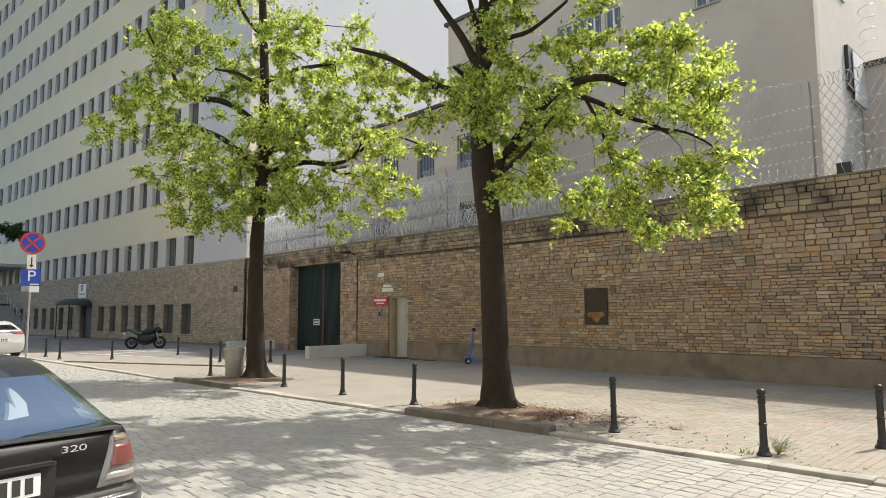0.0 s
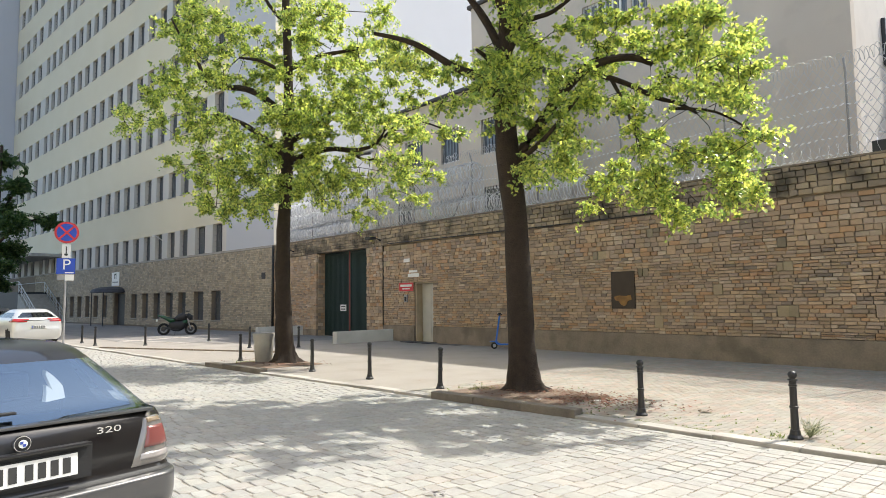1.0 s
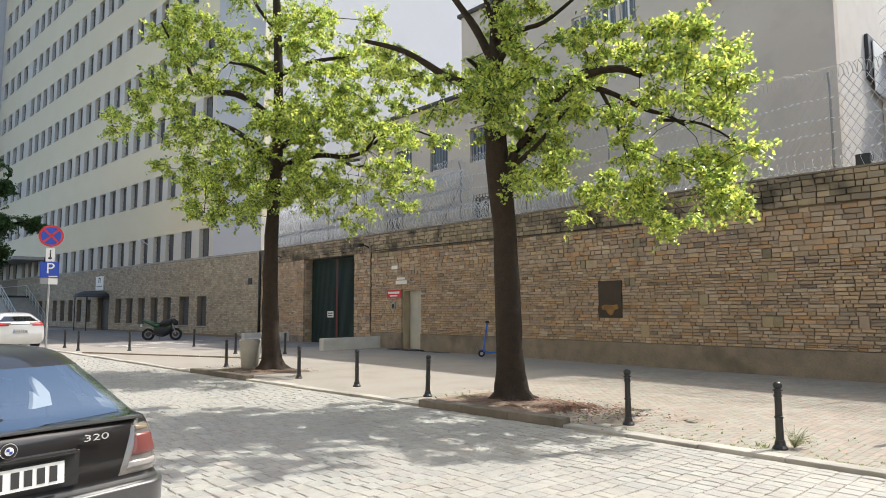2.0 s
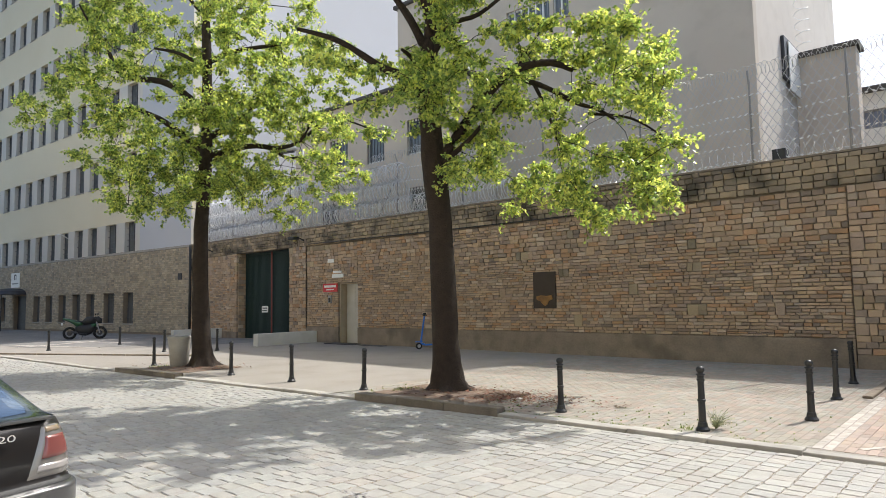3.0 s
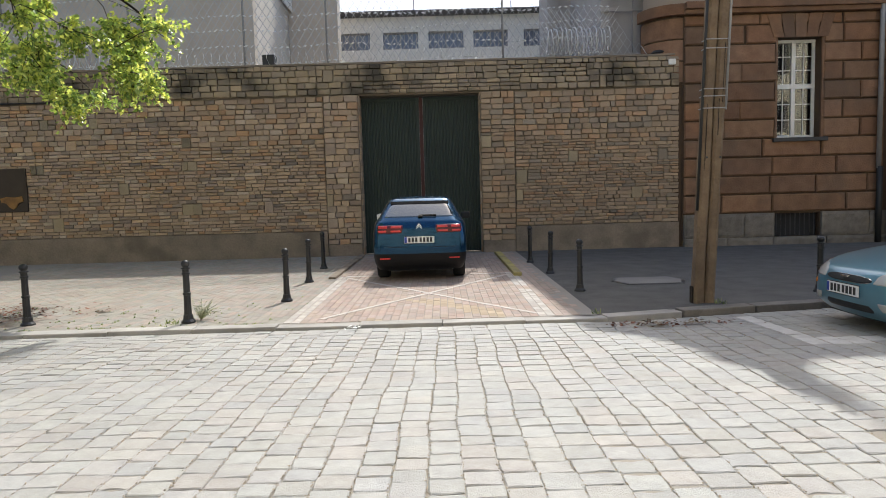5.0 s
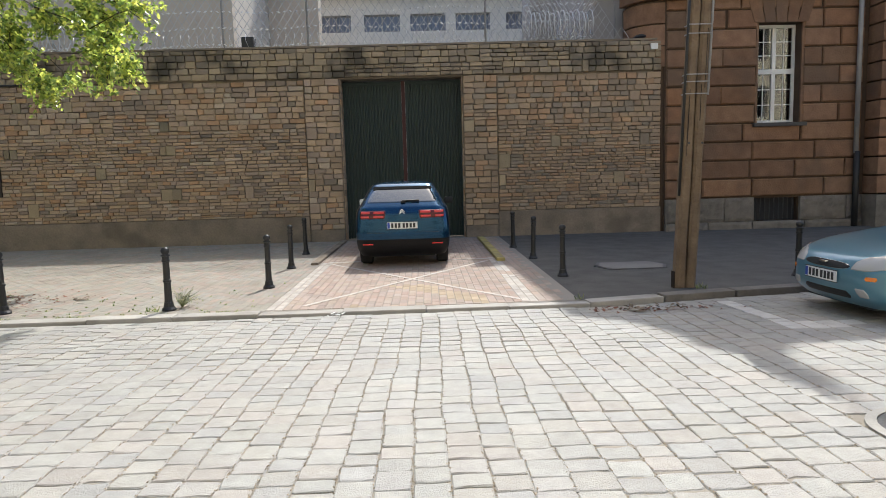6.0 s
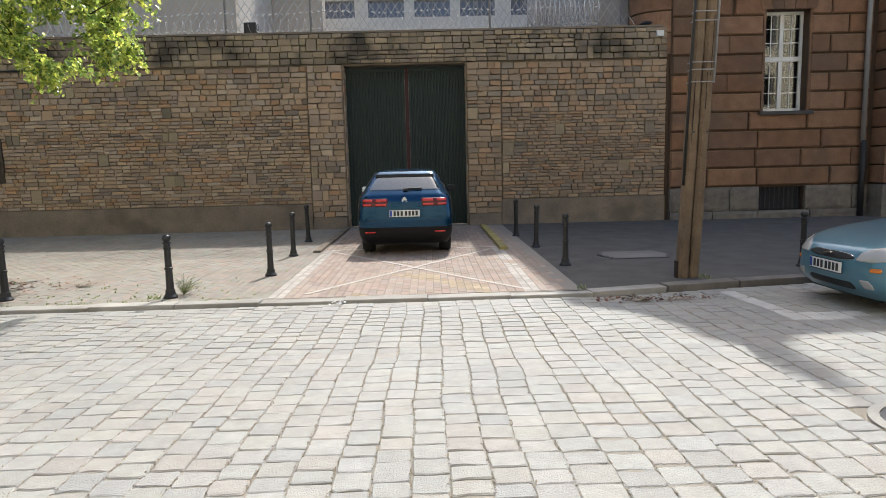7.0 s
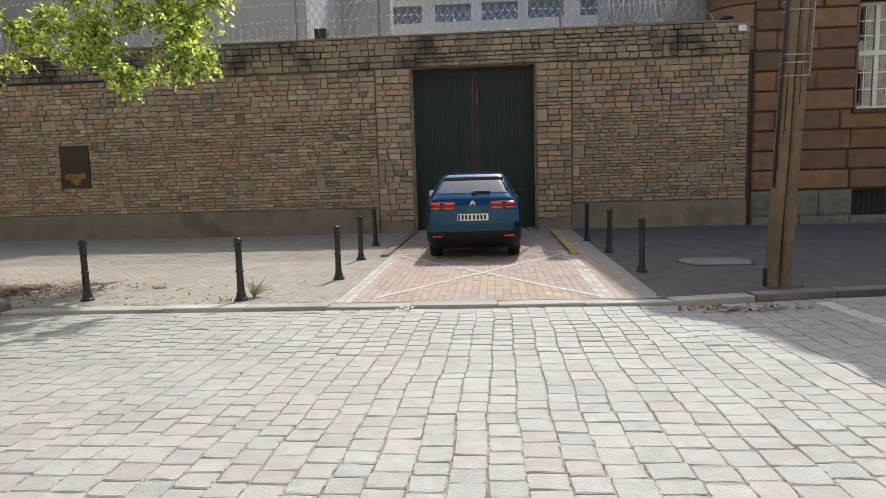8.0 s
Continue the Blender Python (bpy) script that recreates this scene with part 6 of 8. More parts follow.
d1 = part("disc", disc(0.4, 0.04, 4.14), M_SIGNRED, sign, "red-rimmed blue no stopping disc")
part("field", disc(0.325, 0.061, 4.14, thick=0.006), M_SIGNBLUE, d1)
bm = bmesh.new()
for a in (45, -45):
    mm = Matrix.Translation((0.072, 0, 4.14)) @ Matrix.Rotation(radians(a), 4, "X") @ Matrix.Diagonal((0.008, 0.065, 0.65, 1))
    bmesh.ops.create_cube(bm, size=1, matrix=mm)
part("cross", bm, M_SIGNRED, d1)
p2 = part("arrow_plate", boxes((0.04, 0.055, -0.14, 0.14, 3.2, 3.7)), M_SIGNWHITE, sign, "white plate with a black arrow")
part("arrow", boxes((0.058, 0.062, -0.02, 0.02, 3.27, 3.62), (0.058, 0.062, -0.06, 0.06, 3.29, 3.35)), M_BAR, p2)
p3 = part("parking_plate", boxes((0.04, 0.055, -0.3, 0.3, 2.6, 3.18)), M_SIGNBLUE, sign, "blue parking plate")
lettering("letter", "P", 0.55, Matrix.Translation((0.06, 0.02, 2.93)) @ Matrix.Rotation(radians(90), 4, "Z") @ Matrix.Rotation(radians(90), 4, "X"), M_SIGNWHITE, p3)
part("small_print", boxes((0.057, 0.061, -0.02, 0.26, 2.63, 2.67)), M_SIGNWHITE, p3)
part("time_plate", boxes((0.04, 0.055, -0.02, 0.27, 2.36, 2.58)), M_SIGNWHITE, sign)
part("back_plate", boxes((0.04, 0.055, -0.27, -0.04, 2.38, 2.58)), M_POSTGREY, sign)

pole = thing("utility_pole", pose(3.47, 8.85, 0.0), "leaning pair of weathered timbers strapped into a utility pole", "pole")
LEAN = Vector((0.185, 0.0, 4.15))


def timber(x, w, name, tall, thin):
    bm = bmesh.new()
    n = 14
    rt = random.Random(int(x * 100) + 40)
    rings = []
    for k in range(n + 1):
        z = tall * k / n
        o = LEAN * (z / 4.15)
        q = w * (1.08 - 0.012 * z) * (1.0 if z < 4.6 else 1 - (1 - thin) * (z - 4.6) / (tall - 4.6 + 0.001))
        rings.append([bm.verts.new((x + o.x + dx * q + rt.uniform(-0.006, 0.006), o.y + dy * 0.07 + rt.uniform(-0.006, 0.006), z - 0.05)) for dx, dy in ((-1, -0.7), (-0.55, -1.1), (0.55, -1.1), (1, -0.75), (1, 0.8), (0.75, 1), (-0.75, 1), (-1, 0.8))])
    for a, b in zip(rings, rings[1:]):
        for k in range(8):
            bm.faces.new((a[k], a[(k + 1) % 8], b[(k + 1) % 8], b[k]))
    bm.faces.new(rings[-1])
    body = part(name, bm, M_WOOD, pole)
    for k in range(3):
        z0 = rt.uniform(0.1, 3.6)
        h, dx = rt.uniform(0.25, 0.8), rt.uniform(-0.7, 0.7) * w
        o0, o1 = LEAN * (z0 / 4.15), LEAN * ((z0 + h) / 4.15)
        e = 0.003
        raw("crack", [(x + o0.x + dx - e, -0.0805, z0), (x + o0.x + dx + e, -0.0805, z0), (x + o1.x + dx + e, -0.0805, z0 + h), (x + o1.x + dx - e, -0.0805, z0 + h), (x + o0.x + dx, -0.06, z0), (x + o1.x + dx, -0.06, z0 + h)],
            [(0, 1, 2, 3), (0, 3, 5, 4), (1, 4, 5, 2)], M_BARK, body)
    return body


timber(-0.072, 0.062, "timber", 5.2, 0.6)
timber(0.068, 0.058, "timber", 6.0, 0.25)
part("stub", boxes((-0.15, -0.135, -0.05, 0.05, -0.05, 0.22), bevel=0.006), M_BARK, pole, "dark splintered foot")
for z in (2.48, 2.63, 2.72, 3.22, 3.33, 4.3, 4.7):
    o = LEAN * (z / 4.15)
    part("band", boxes((o.x - 0.14, o.x + 0.15, -0.088, -0.078, z, z + 0.013), (o.x - 0.15, o.x - 0.139, -0.088, 0.07, z, z + 0.013)), M_POSTGREY, pole, "grey steel strap")
for z in (1.87,):
    o = LEAN * (z / 4.15)
    for bx in (-0.07, 0.1):
        part("bolt", cyls(((o.x + bx, -0.085, z), (o.x + bx, -0.06, z), 0.014)), M_DARKSTEEL, pole)
tube("side_rail", [(-0.098, -0.06, 1.2), (0.066, -0.06, 4.9)], 0.017, M_CABLE, pole)
tube("side_rail", [(0.26, -0.05, 2.47), (0.337, -0.05, 4.2), (0.368, -0.05, 4.9)], 0.016, M_POSTGREY, pole)

# ---- covers in the ground, lines, litter ----
cover = thing("manhole_cover", pose(2.95, 3.95, road_z(2.95, 3.95) - 0.004), "round iron manhole cover in the setts", "manhole cover", kind="structure")
part("ring", lathe([(0.36, -0.03), (0.36, 0.012), (0.3, 0.016), (0.3, 0.0)], 32), M_CONCRETE, cover)
part("lid", lathe([(0.295, -0.03), (0.295, 0.01), (0.27, 0.014), (0.05, 0.014)], 32), M_DARKSTEEL, cover)
hatch = thing("access_hatch", pose(3.45, 11.0, 0.0), "pale rectangular concrete hatch in the asphalt pavement", "hatch", kind="structure")
def plate(a, b, q, z0, z1):
    bm = bmesh.new()
    f = bm.faces.new([bm.verts.new((x, y, z0)) for x, y in ((-a + q, -b), (a - q, -b), (a, 0), (a - q, b), (-a + q, b), (-a, 0))])
    r = bmesh.ops.extrude_face_region(bm, geom=[f])
    bmesh.ops.translate(bm, verts=[v for v in r["geom"] if isinstance(v, bmesh.types.BMVert)], vec=(0, 0, z1 - z0))
    bmesh.ops.recalc_face_normals(bm, faces=bm.faces)
    return bm


part("frame", plate(0.6, 0.42, 0.16, -0.05, 0.005), M_DARKSTEEL, hatch)
part("slab", plate(0.54, 0.37, 0.14, -0.04, 0.009), M_FORECOURT, hatch)


def strip(name, p, q, w, z, mat, label, category, group=""):
    p, q = Vector((*p, z)), Vector((*q, z))
    d = (q - p).normalized()
    s = Vector((-d.y, d.x, 0)) * w / 2
    n = max(2, int((q - p).length / 0.12))
    r = random.Random(int(abs(p.x) * 100 + abs(q.y) * 10))
    vs, fs = [], []
    for k in range(n + 1):
        c = p + (q - p) * (k / n)
        c.z = z or pave_z(c.x, c.y) + 0.005
        a, b = c + s * r.uniform(0.8, 1.1), c - s * r.uniform(0.8, 1.1)
        vs += [a, b, a - Vector((0, 0, 0.02)), b - Vector((0, 0, 0.02))]
    for k in range(n):
        o = 4 * k
        fs += [(o + 1, o + 5, o + 4, o), (o, o + 4, o + 6, o + 2), (o + 5, o + 1, o + 3, o + 7)]
    return tagged(raw(name, vs, fs, mat), label, category, group, "structure")


for p, q, w in (((-1.42, 8.4), (1.3, 12.35), 0.07), ((1.25, 8.4), (-1.7, 12.4), 0.07), ((-1.7, 12.55), (-0.9, 12.6), 0.1), ((0.6, 12.5), (1.35, 12.5), 0.1)):
    strip("painted_line", p, q, w, 0.0, M_LINE, "worn white painted line on the drive", "painted line", "drive markings")
for p, q in (((-33, 9.0), (-27.5, 10.4)), ((-36, 10.8), (-29.5, 12.6)), ((-31, 8.6), (-33.5, 14))):
    strip("painted_line", p, q, 0.22, 0.012, M_LINE, "white painted line of the parking bay", "painted line", "bay lines")
for k in range(5):
    tagged(part("drive_kerb", boxes((1.37, 1.52, 12.1 + 0.9 * k, 12.98 + 0.9 * k, -0.1, 0.06), bevel=0.02), M_YPAINT), "kerb stone with worn yellow paint beside the drive", "kerb", "drive kerbs", "structure")
    tagged(part("drive_kerb", boxes((-2.02, -1.88, 12.3 + 0.9 * k, 13.18 + 0.9 * k, -0.1, 0.045), bevel=0.02), M_PLINTH), "dark kerb stone beside the drive", "kerb", "drive kerbs", "structure")


def litter(x, y, z, size, seed, label, mat):
    r = random.Random(seed)
    hp = Heap()
    for k in range(26):
        c = Vector((r.gauss(0, size), r.gauss(0, size * 0.5), abs(r.gauss(0, size * 0.18)) + 0.004))
        s = size * r.uniform(0.25, 0.5)
        a = r.uniform(0, 6.28)
        u, v = Vector((math.cos(a), math.sin(a), r.uniform(-0.5, 0.5))) * s, Vector((-math.sin(a), math.cos(a), r.uniform(-0.5, 0.5))) * s * 0.6
        c.z += max(0, -min(0, -abs(u.z) - abs(v.z)))
        hp.add([c - u, c - v, c + u, c + v + Vector((0, 0, s * 0.2))], [(0, 1, 2), (0, 2, 3)])
    ob = hp.put("litter", mat)
    ob.location = (x, y, z)
    return tagged(ob, label, "litter", "scraps on the ground")


litter(-4.2, 3.9, road_z(-4.2, 3.9) + 0.004, 0.065, 1, "crumpled grey scrap lying on the setts", M_LITTERGREY)
litter(-4.62, 9.35, 0.0, 0.065, 2, "scrap of dry leaves on the pavement", M_LITTER)
litter(-6.2, 9.0, 0.03, 0.035, 3, "scrap of white paper on the soil", M_SIGNWHITE)
litter(-6.9, 8.4, 0.04, 0.03, 4, "scrap of white paper on the soil", M_SIGNWHITE)
litter(2.5, 7.75, road_z(2.5, 7.75) + 0.01, 0.09, 6, "dry leaves swept along the kerb", M_LITTER)
litter(2.95, 7.8, road_z(2.95, 7.8) + 0.01, 0.08, 7, "dry leaves swept along the kerb", M_LITTER)
litter(-0.95, 7.88, road_z(-0.95, 7.88) + 0.01, 0.05, 8, "scrap of pale paper by the dropped kerb", M_SIGNWHITE)

# ---- wall fittings ----
lamp = thing("wall_floodlight", pose(5.75, WY + 0.3, 4.85), "small floodlight lying on the wall top", "floodlight")
part("bracket", boxes((-0.5, 0.5, -0.12, 0.12, 0.0, 0.03)), M_DARKSTEEL, lamp)
part("head", lathe([(0.2, 0.03), (0.24, 0.07), (0.18, 0.13), (0.05, 0.16)], 16), M_DARKSTEEL, lamp)
tagged(part("junction_box", boxes((5.83, 6.01, WY - 0.12, WY - 0.05, 4.56, 4.7), bevel=0.008), M_SIGNWHITE), "small white junction box on the wall", "junction box")
tagged(tube("wall_cable", [(-22.72, WY - 0.03, 0.5), (-22.72, WY - 0.03, 4.1), (-22.4, WY - 0.09, 4.12), (-14, WY - 0.09, 4.06), (-8.6, WY - 0.09, 4.05)], 0.018, M_CABLE), "black cable clipped along the wall", "cable")
for x in (-22.9, -30.6):
    f = thing("wall_floodlight", pose(x, WY - 0.05, 4.3), "black floodlight on an arm over the gate", "floodlight", "gate floodlights")
    tube("arm", [(0, 0, 0), (0.0, -0.3, 0.12), (0.1, -0.55, 0.1)], 0.025, M_CABLE, f)
    part("head", boxes((-0.12, 0.3, -0.75, -0.45, 0.0, 0.12), bevel=0.02), M_CABLE, f)
tagged(part("wall_bracket", boxes((-23.6, -23.4, WY - 0.14, WY - 0.05, 4.3, 4.55), bevel=0.01), M_YPAINT), "small yellow box over the gate", "box")
box2 = tagged(part("roof_vent", boxes((-4.35, -4.05, WY + 0.2, WY + 0.5, 4.855, 5.15), bevel=0.02), M_DARKSTEEL), "small dark box on the wall top", "box")


# ---- vehicles ----
def outline(hw, yr, yf, r):
    """A car's plan at one height, from the rear's middle towards +x and round: bowed ends and rounded corners. Always 120 points."""
    rr, rf = min(r, hw * 0.9), min(r * 1.9, hw * 0.9)
    bow_r, bow_f = 0.05 * hw, 0.13 * hw
    half = []
    for k in range(12):
        x = (hw - rr) * k / 12
        half.append((x, yr + bow_r * (x / hw) ** 2))
    base = bow_r * ((hw - rr) / hw) ** 2
    for k in range(10):
        t = math.pi / 2 * k / 10
        half.append((hw - rr + rr * math.sin(t), yr + base + rr * (1 - math.cos(t))))
    y0 = yr + base + rr
    basef = bow_f * ((hw - rf) / hw) ** 2
    y1 = yf - basef - rf
    for k in range(18):
        half.append((hw, y0 + (y1 - y0) * k / 18))
    for k in range(10):
        t = math.pi / 2 * k / 10
        half.append((hw - rf + rf * math.cos(t), y1 + rf * math.sin(t)))
    for k in range(11):
        x = (hw - rf) * (1 - k / 10)
        half.append((x, yf - bow_f * (x / hw) ** 2))
    left = [(-x, y) for x, y in half[-2:0:-1]]
    return half + left


class Car:
    """A car whose hull is stacked from outlines: rows of (height, rear, front, half width, corner radius). Rear at y = 0, front towards +y."""

    def __init__(self, name, m, label, rows, wheels, radius, group="parked cars"):
        self.ob = thing(name, m, label, "car", group)
        self.rows, self.count, self.sub = rows, 120, 5
        self.wheels, self.radius = wheels, radius
        pts = []
        n = len(rows)
        for i in range((n - 1) * self.sub + 1):
            k, t = min(i // self.sub, n - 2), (i - min(i // self.sub, n - 2) * self.sub) / self.sub
            p0, p1, p2, p3 = rows[max(k - 1, 0)], rows[k], rows[k + 1], rows[min(k + 2, n - 1)]
            val = []
            for q in range(5):
                m0, m1 = (p2[q] - p0[q]) / 2, (p3[q] - p1[q]) / 2
                d = p2[q] - p1[q]
                m0 = max(min(m0, 3 * abs(d)), -3 * abs(d)) if d * m0 > 0 else 0
                m1 = max(min(m1, 3 * abs(d)), -3 * abs(d)) if d * m1 > 0 else 0
                val.append((2 * t ** 3 - 3 * t * t + 1) * p1[q] + (t ** 3 - 2 * t * t + t) * m0 + (-2 * t ** 3 + 3 * t * t) * p2[q] + (t ** 3 - t * t) * m1)
            z, yr, yf, hw, sq = val
            ring = [(x, y, z) for x, y in outline(hw, yr, yf, sq)]
            pts.append(ring)
        self.rings = pts
        self.left = {(i, j) for i in range(len(pts) - 1) for j in range(self.count)}
        for i, j in list(self.left):
            c = self.centre(i, j)
            for wy in wheels:
                if abs(c[0]) > 0.5 and math.hypot(c[1] - wy, c[2] - radius) < radius * 1.14:
                    self.left.discard((i, j))

    def centre(self, i, j):
        q = [self.rings[i][j], self.rings[i][(j + 1) % self.count], self.rings[i + 1][j], self.rings[i + 1][(j + 1) % self.count]]
        return [sum(p[k] for p in q) / 4 for k in range(3)]

    def patch(self, name, material, where, parent=None, label="", out=0.0, keep=False):
        """Takes the hull faces for which where(level, x, y, u, w) holds and makes them one part."""
        pick = []
        for i, j in sorted(self.left):
            c = self.centre(i, j)
            ys = [p[1] for p in self.rings[i]]
            w = 2 * (c[1] - min(ys)) / (max(ys) - min(ys)) - 1
            if where((i + 0.5) / self.sub, c[0], c[1], c[2], w):
                pick.append((i, j))
        if not keep:
            self.left -= set(pick)
        idx, vs, fs = {}, [], []
        for i, j in pick:
            f = []
            for a, b in ((i, j), (i, (j + 1) % self.count), (i + 1, (j + 1) % self.count), (i + 1, j)):
                if (a, b) not in idx:
                    idx[a, b] = len(vs)
                    p = Vector(self.rings[a][b])
                    if out:
                        q = Vector(self.rings[a][(b + 1) % self.count]) - Vector(self.rings[a][b - 1])
                        up = Vector(self.rings[min(a + 1, len(self.rings) - 1)][b]) - Vector(self.rings[max(a - 1, 0)][b])
                        p += q.cross(up).normalized() * out
                    vs.append(p)
                f.append(idx[a, b])
            fs.append(f)
        return raw(name, vs, fs, material, parent or self.ob, label, smooth=True)

    def at(self, v, j):
        """A point of the hull and its outward direction, by level and place round the outline."""
        a = min(max(v * self.sub, 0), len(self.rings) - 1.001)
        i, j = int(a), j % self.count
        k, fi, fj = int(j), a - int(a), j - int(j)
        q = (k + 1) % self.count
        p = [Vector(self.rings[i + di][kk]) for di in (0, 1) for kk in (k, q)]
        c = (p[0] * (1 - fj) + p[1] * fj) * (1 - fi) + (p[2] * (1 - fj) + p[3] * fj) * fi
        nrm = (p[1] - p[0] + p[3] - p[2]).cross(p[2] - p[0] + p[3] - p[1])
        return c, (nrm.normalized() if nrm.length > 1e-9 else Vector((0, 0, 1)))

    def panel(self, name, material, rows, parent=None, label="", out=0.01, nu=16, nv=5):
        """A lens or trim on the hull between two edges: rows of (level, first place, last place), with a rounded rim."""
        lines = []
        for (v0, a0, b0), (v1, a1, b1) in zip(rows, rows[1:]):
            lines += [(v0 + (v1 - v0) * t / nv, a0 + (a1 - a0) * t / nv, b0 + (b1 - b0) * t / nv) for t in range(nv)]
        lines.append(rows[-1])
        vs, fs, m = [], [], len(lines)
        for i, (v, a, b) in enumerate(lines):
            for k in range(nu + 1):
                c, d = self.at(v, a + (b - a) * k / nu)
                rim = i in (0, m - 1) or k in (0, nu)
                vs.append(c + d * (-0.004 if rim else out))
        for i in range(m - 1):
            for k in range(nu):
                o = i * (nu + 1) + k
                fs.append((o, o + 1, o + nu + 2, o + nu + 1))
        return raw(name, vs, fs, material, parent or self.ob, label, smooth=True)

    def finish(self, body_material, roof_material=None):
        self.patch("body", body_material, lambda *a: True)
        top = self.rings[-1]
        raw("roof_panel", top, [tuple(range(self.count))], roof_material or body_material, self.ob)
        rows = self.rows
        y0, y1 = rows[0][1], rows[0][2]
        part("underbody", boxes((-0.55, 0.55, y0 + 0.05, y1 - 0.05, rows[0][0] - 0.02, 0.56)), M_BLACKPLASTIC, self.ob)
        part("seats", boxes((-0.62, -0.08, y0 + 1.5, y0 + 1.66, 0.5, 1.12), (0.08, 0.62, y0 + 1.5, y0 + 1.66, 0.5, 1.12), (-0.6, 0.6, y0 + 0.9, y0 + 1.05, 0.5, 1.0), bevel=0.05), M_BLACKPLASTIC, self.ob)
        part("parcel_shelf", boxes((-0.62, 0.62, y0 + 0.35, y0 + 0.9, 0.86, 0.9)), M_BLACKPLASTIC, self.ob)
        for wy in self.wheels:
            for sx in (-1, 1):
                w = part("wheel", boxes((-0.02, 0.02, -0.1, 0.1, -0.1, 0.1)), M_DARKSTEEL, self.ob)
                w.location = (sx * (rows[2][3] - 0.13), wy, self.radius)
                w.rotation_euler = (0, radians(90 * sx), 0)
                r = self.radius
                part("tyre", lathe([(r * 0.62, -0.1), (r * 0.93, -0.105), (r, -0.07), (r, 0.07), (r * 0.93, 0.105), (r * 0.62, 0.1)], 28), M_TYRE, w, smooth=True)
                part("rim", lathe([(r * 0.61, -0.05), (r * 0.63, 0.085), (r * 0.56, 0.07), (r * 0.5, 0.03), (r * 0.2, 0.05), (r * 0.1, 0.07)], 20), M_RIM, w)

    def plate(self, x, y, z, tilt, front=False):
        s = 1 if front else -1
        b = part("number_plate", boxes((-0.26, 0.26, -0.006, 0.006, -0.057, 0.057), bevel=0.003), M_PLATE, self.ob, "white number plate")
        b.matrix_local = pose(x, y, z, tilt, 0, 0 if not front else 180)
        part("blue_band", boxes((-0.255, -0.215, -0.009, -0.0065, -0.05, 0.05)), M_PLATEBLUE, b)
        for k in range(7):
            xa = -0.19 + 0.06 * k + (0.015 if k > 2 else 0)
            part("character_bar", boxes((xa, xa + 0.038, -0.009, -0.0065, -0.04, 0.04)), M_BAR, b)
        part("plate_rim", boxes((-0.266, 0.266, -0.004, 0.008, -0.064, -0.0575), (-0.266, 0.266, -0.004, 0.008, 0.0575, 0.064)), M_BLACKPLASTIC, b)


# blue crossover before the gate, seen from behind
c1 = Car("car", pose(-0.3, 11.62, 0.0), "deep blue crossover with red tail lamps parked nose to the gate",
         [(0.2, 0.14, 4.05, 0.73, 0.16), (0.34, 0.04, 4.12, 0.8, 0.18), (0.6, 0.0, 4.17, 0.818, 0.18), (0.84, 0.03, 4.1, 0.814, 0.2), (1.0, 0.09, 3.95, 0.795, 0.22), (1.1, 0.19, 3.0, 0.735, 0.22), (1.38, 0.56, 2.3, 0.58, 0.14), (1.45, 0.72, 2.0, 0.484, 0.14), (1.48, 1.0, 1.7, 0.186, 0.15)], (0.75, 3.35), 0.33)
c1.patch("lower_cladding", M_CLADDING, lambda v, x, y, z, w: v < 1.61, label="black plastic bumper and sills")
c1.panel("rear_window", M_REARTINT, [(5.04, -15.6, 15.6), (5.25, -16.2, 16.2), (5.6, -15.4, 15.4), (5.88, -13.6, 13.6)], out=0.008)
c1.patch("roof_spoiler", M_SPOILER, lambda v, x, y, z, w: 5.8 < v < 6.05 and w < -0.82 and abs(x) < 0.52, out=0.015, keep=True, label="black spoiler over the rear window")
c1.patch("side_window", M_CARGLASS, lambda v, x, y, z, w: 5.2 < v < 5.85 and -0.75 < w < 0.7 and x > 0.4)
c1.patch("side_window", M_CARGLASS, lambda v, x, y, z, w: 5.2 < v < 5.85 and -0.75 < w < 0.7 and x < -0.4)
c1.patch("windscreen", M_CARGLASS, lambda v, x, y, z, w: 5.1 < v < 5.9 and w > 0.9)
for s in (-1, 1):
    side = (lambda j: j) if s > 0 else (lambda j: -j)
    tl = c1.panel("tail_lamp", M_DARKRED, [(3.02, side(5.9), side(15.5)), (3.4, side(5.6), side(16.5)), (3.92, side(5.7), side(16.8))], label="wide dark tail lamp with red segments", out=0.014)
    for a, b in ((6.0, 10.3), (10.8, 16.0)):
        c1.panel("red_segment", M_REDSEG, [(3.46, side(a), side(b)), (3.6, side(a), side(b)), (3.84, side(a), side(b))], tl, out=0.024, nu=8, nv=2)
        c1.panel("red_segment", M_REDSEG, [(3.08, side(a + 0.1), side(b - 0.3)), (3.2, side(a), side(b - 0.2)), (3.34, side(a), side(b - 0.1))], tl, out=0.022, nu=8, nv=2)
    part("reflector", boxes((s * 0.6 - 0.09, s * 0.6 + 0.09, 0.005, 0.06, 0.4, 0.422), bevel=0.005), M_REDSEG, c1.ob, "red bumper reflector")
    # white left and black right mirror: lit and shaded look put into the colour
    mir = part("wing_mirror", boxes((s * 0.9 - 0.1, s * 0.9 + 0.1, 2.75, 2.87, 0.98, 1.12), bevel=0.04), M_SIGNWHITE if s < 0 else M_BLACKPLASTIC, c1.ob)
part("boot_ledge", boxes((-0.62, 0.62, 0.002, 0.05, 0.6, 0.61), bevel=0.005), M_BLACKPLASTIC, c1.ob, "dark shut line of the boot lid")
c1.plate(0, -0.006, 0.73, -4)
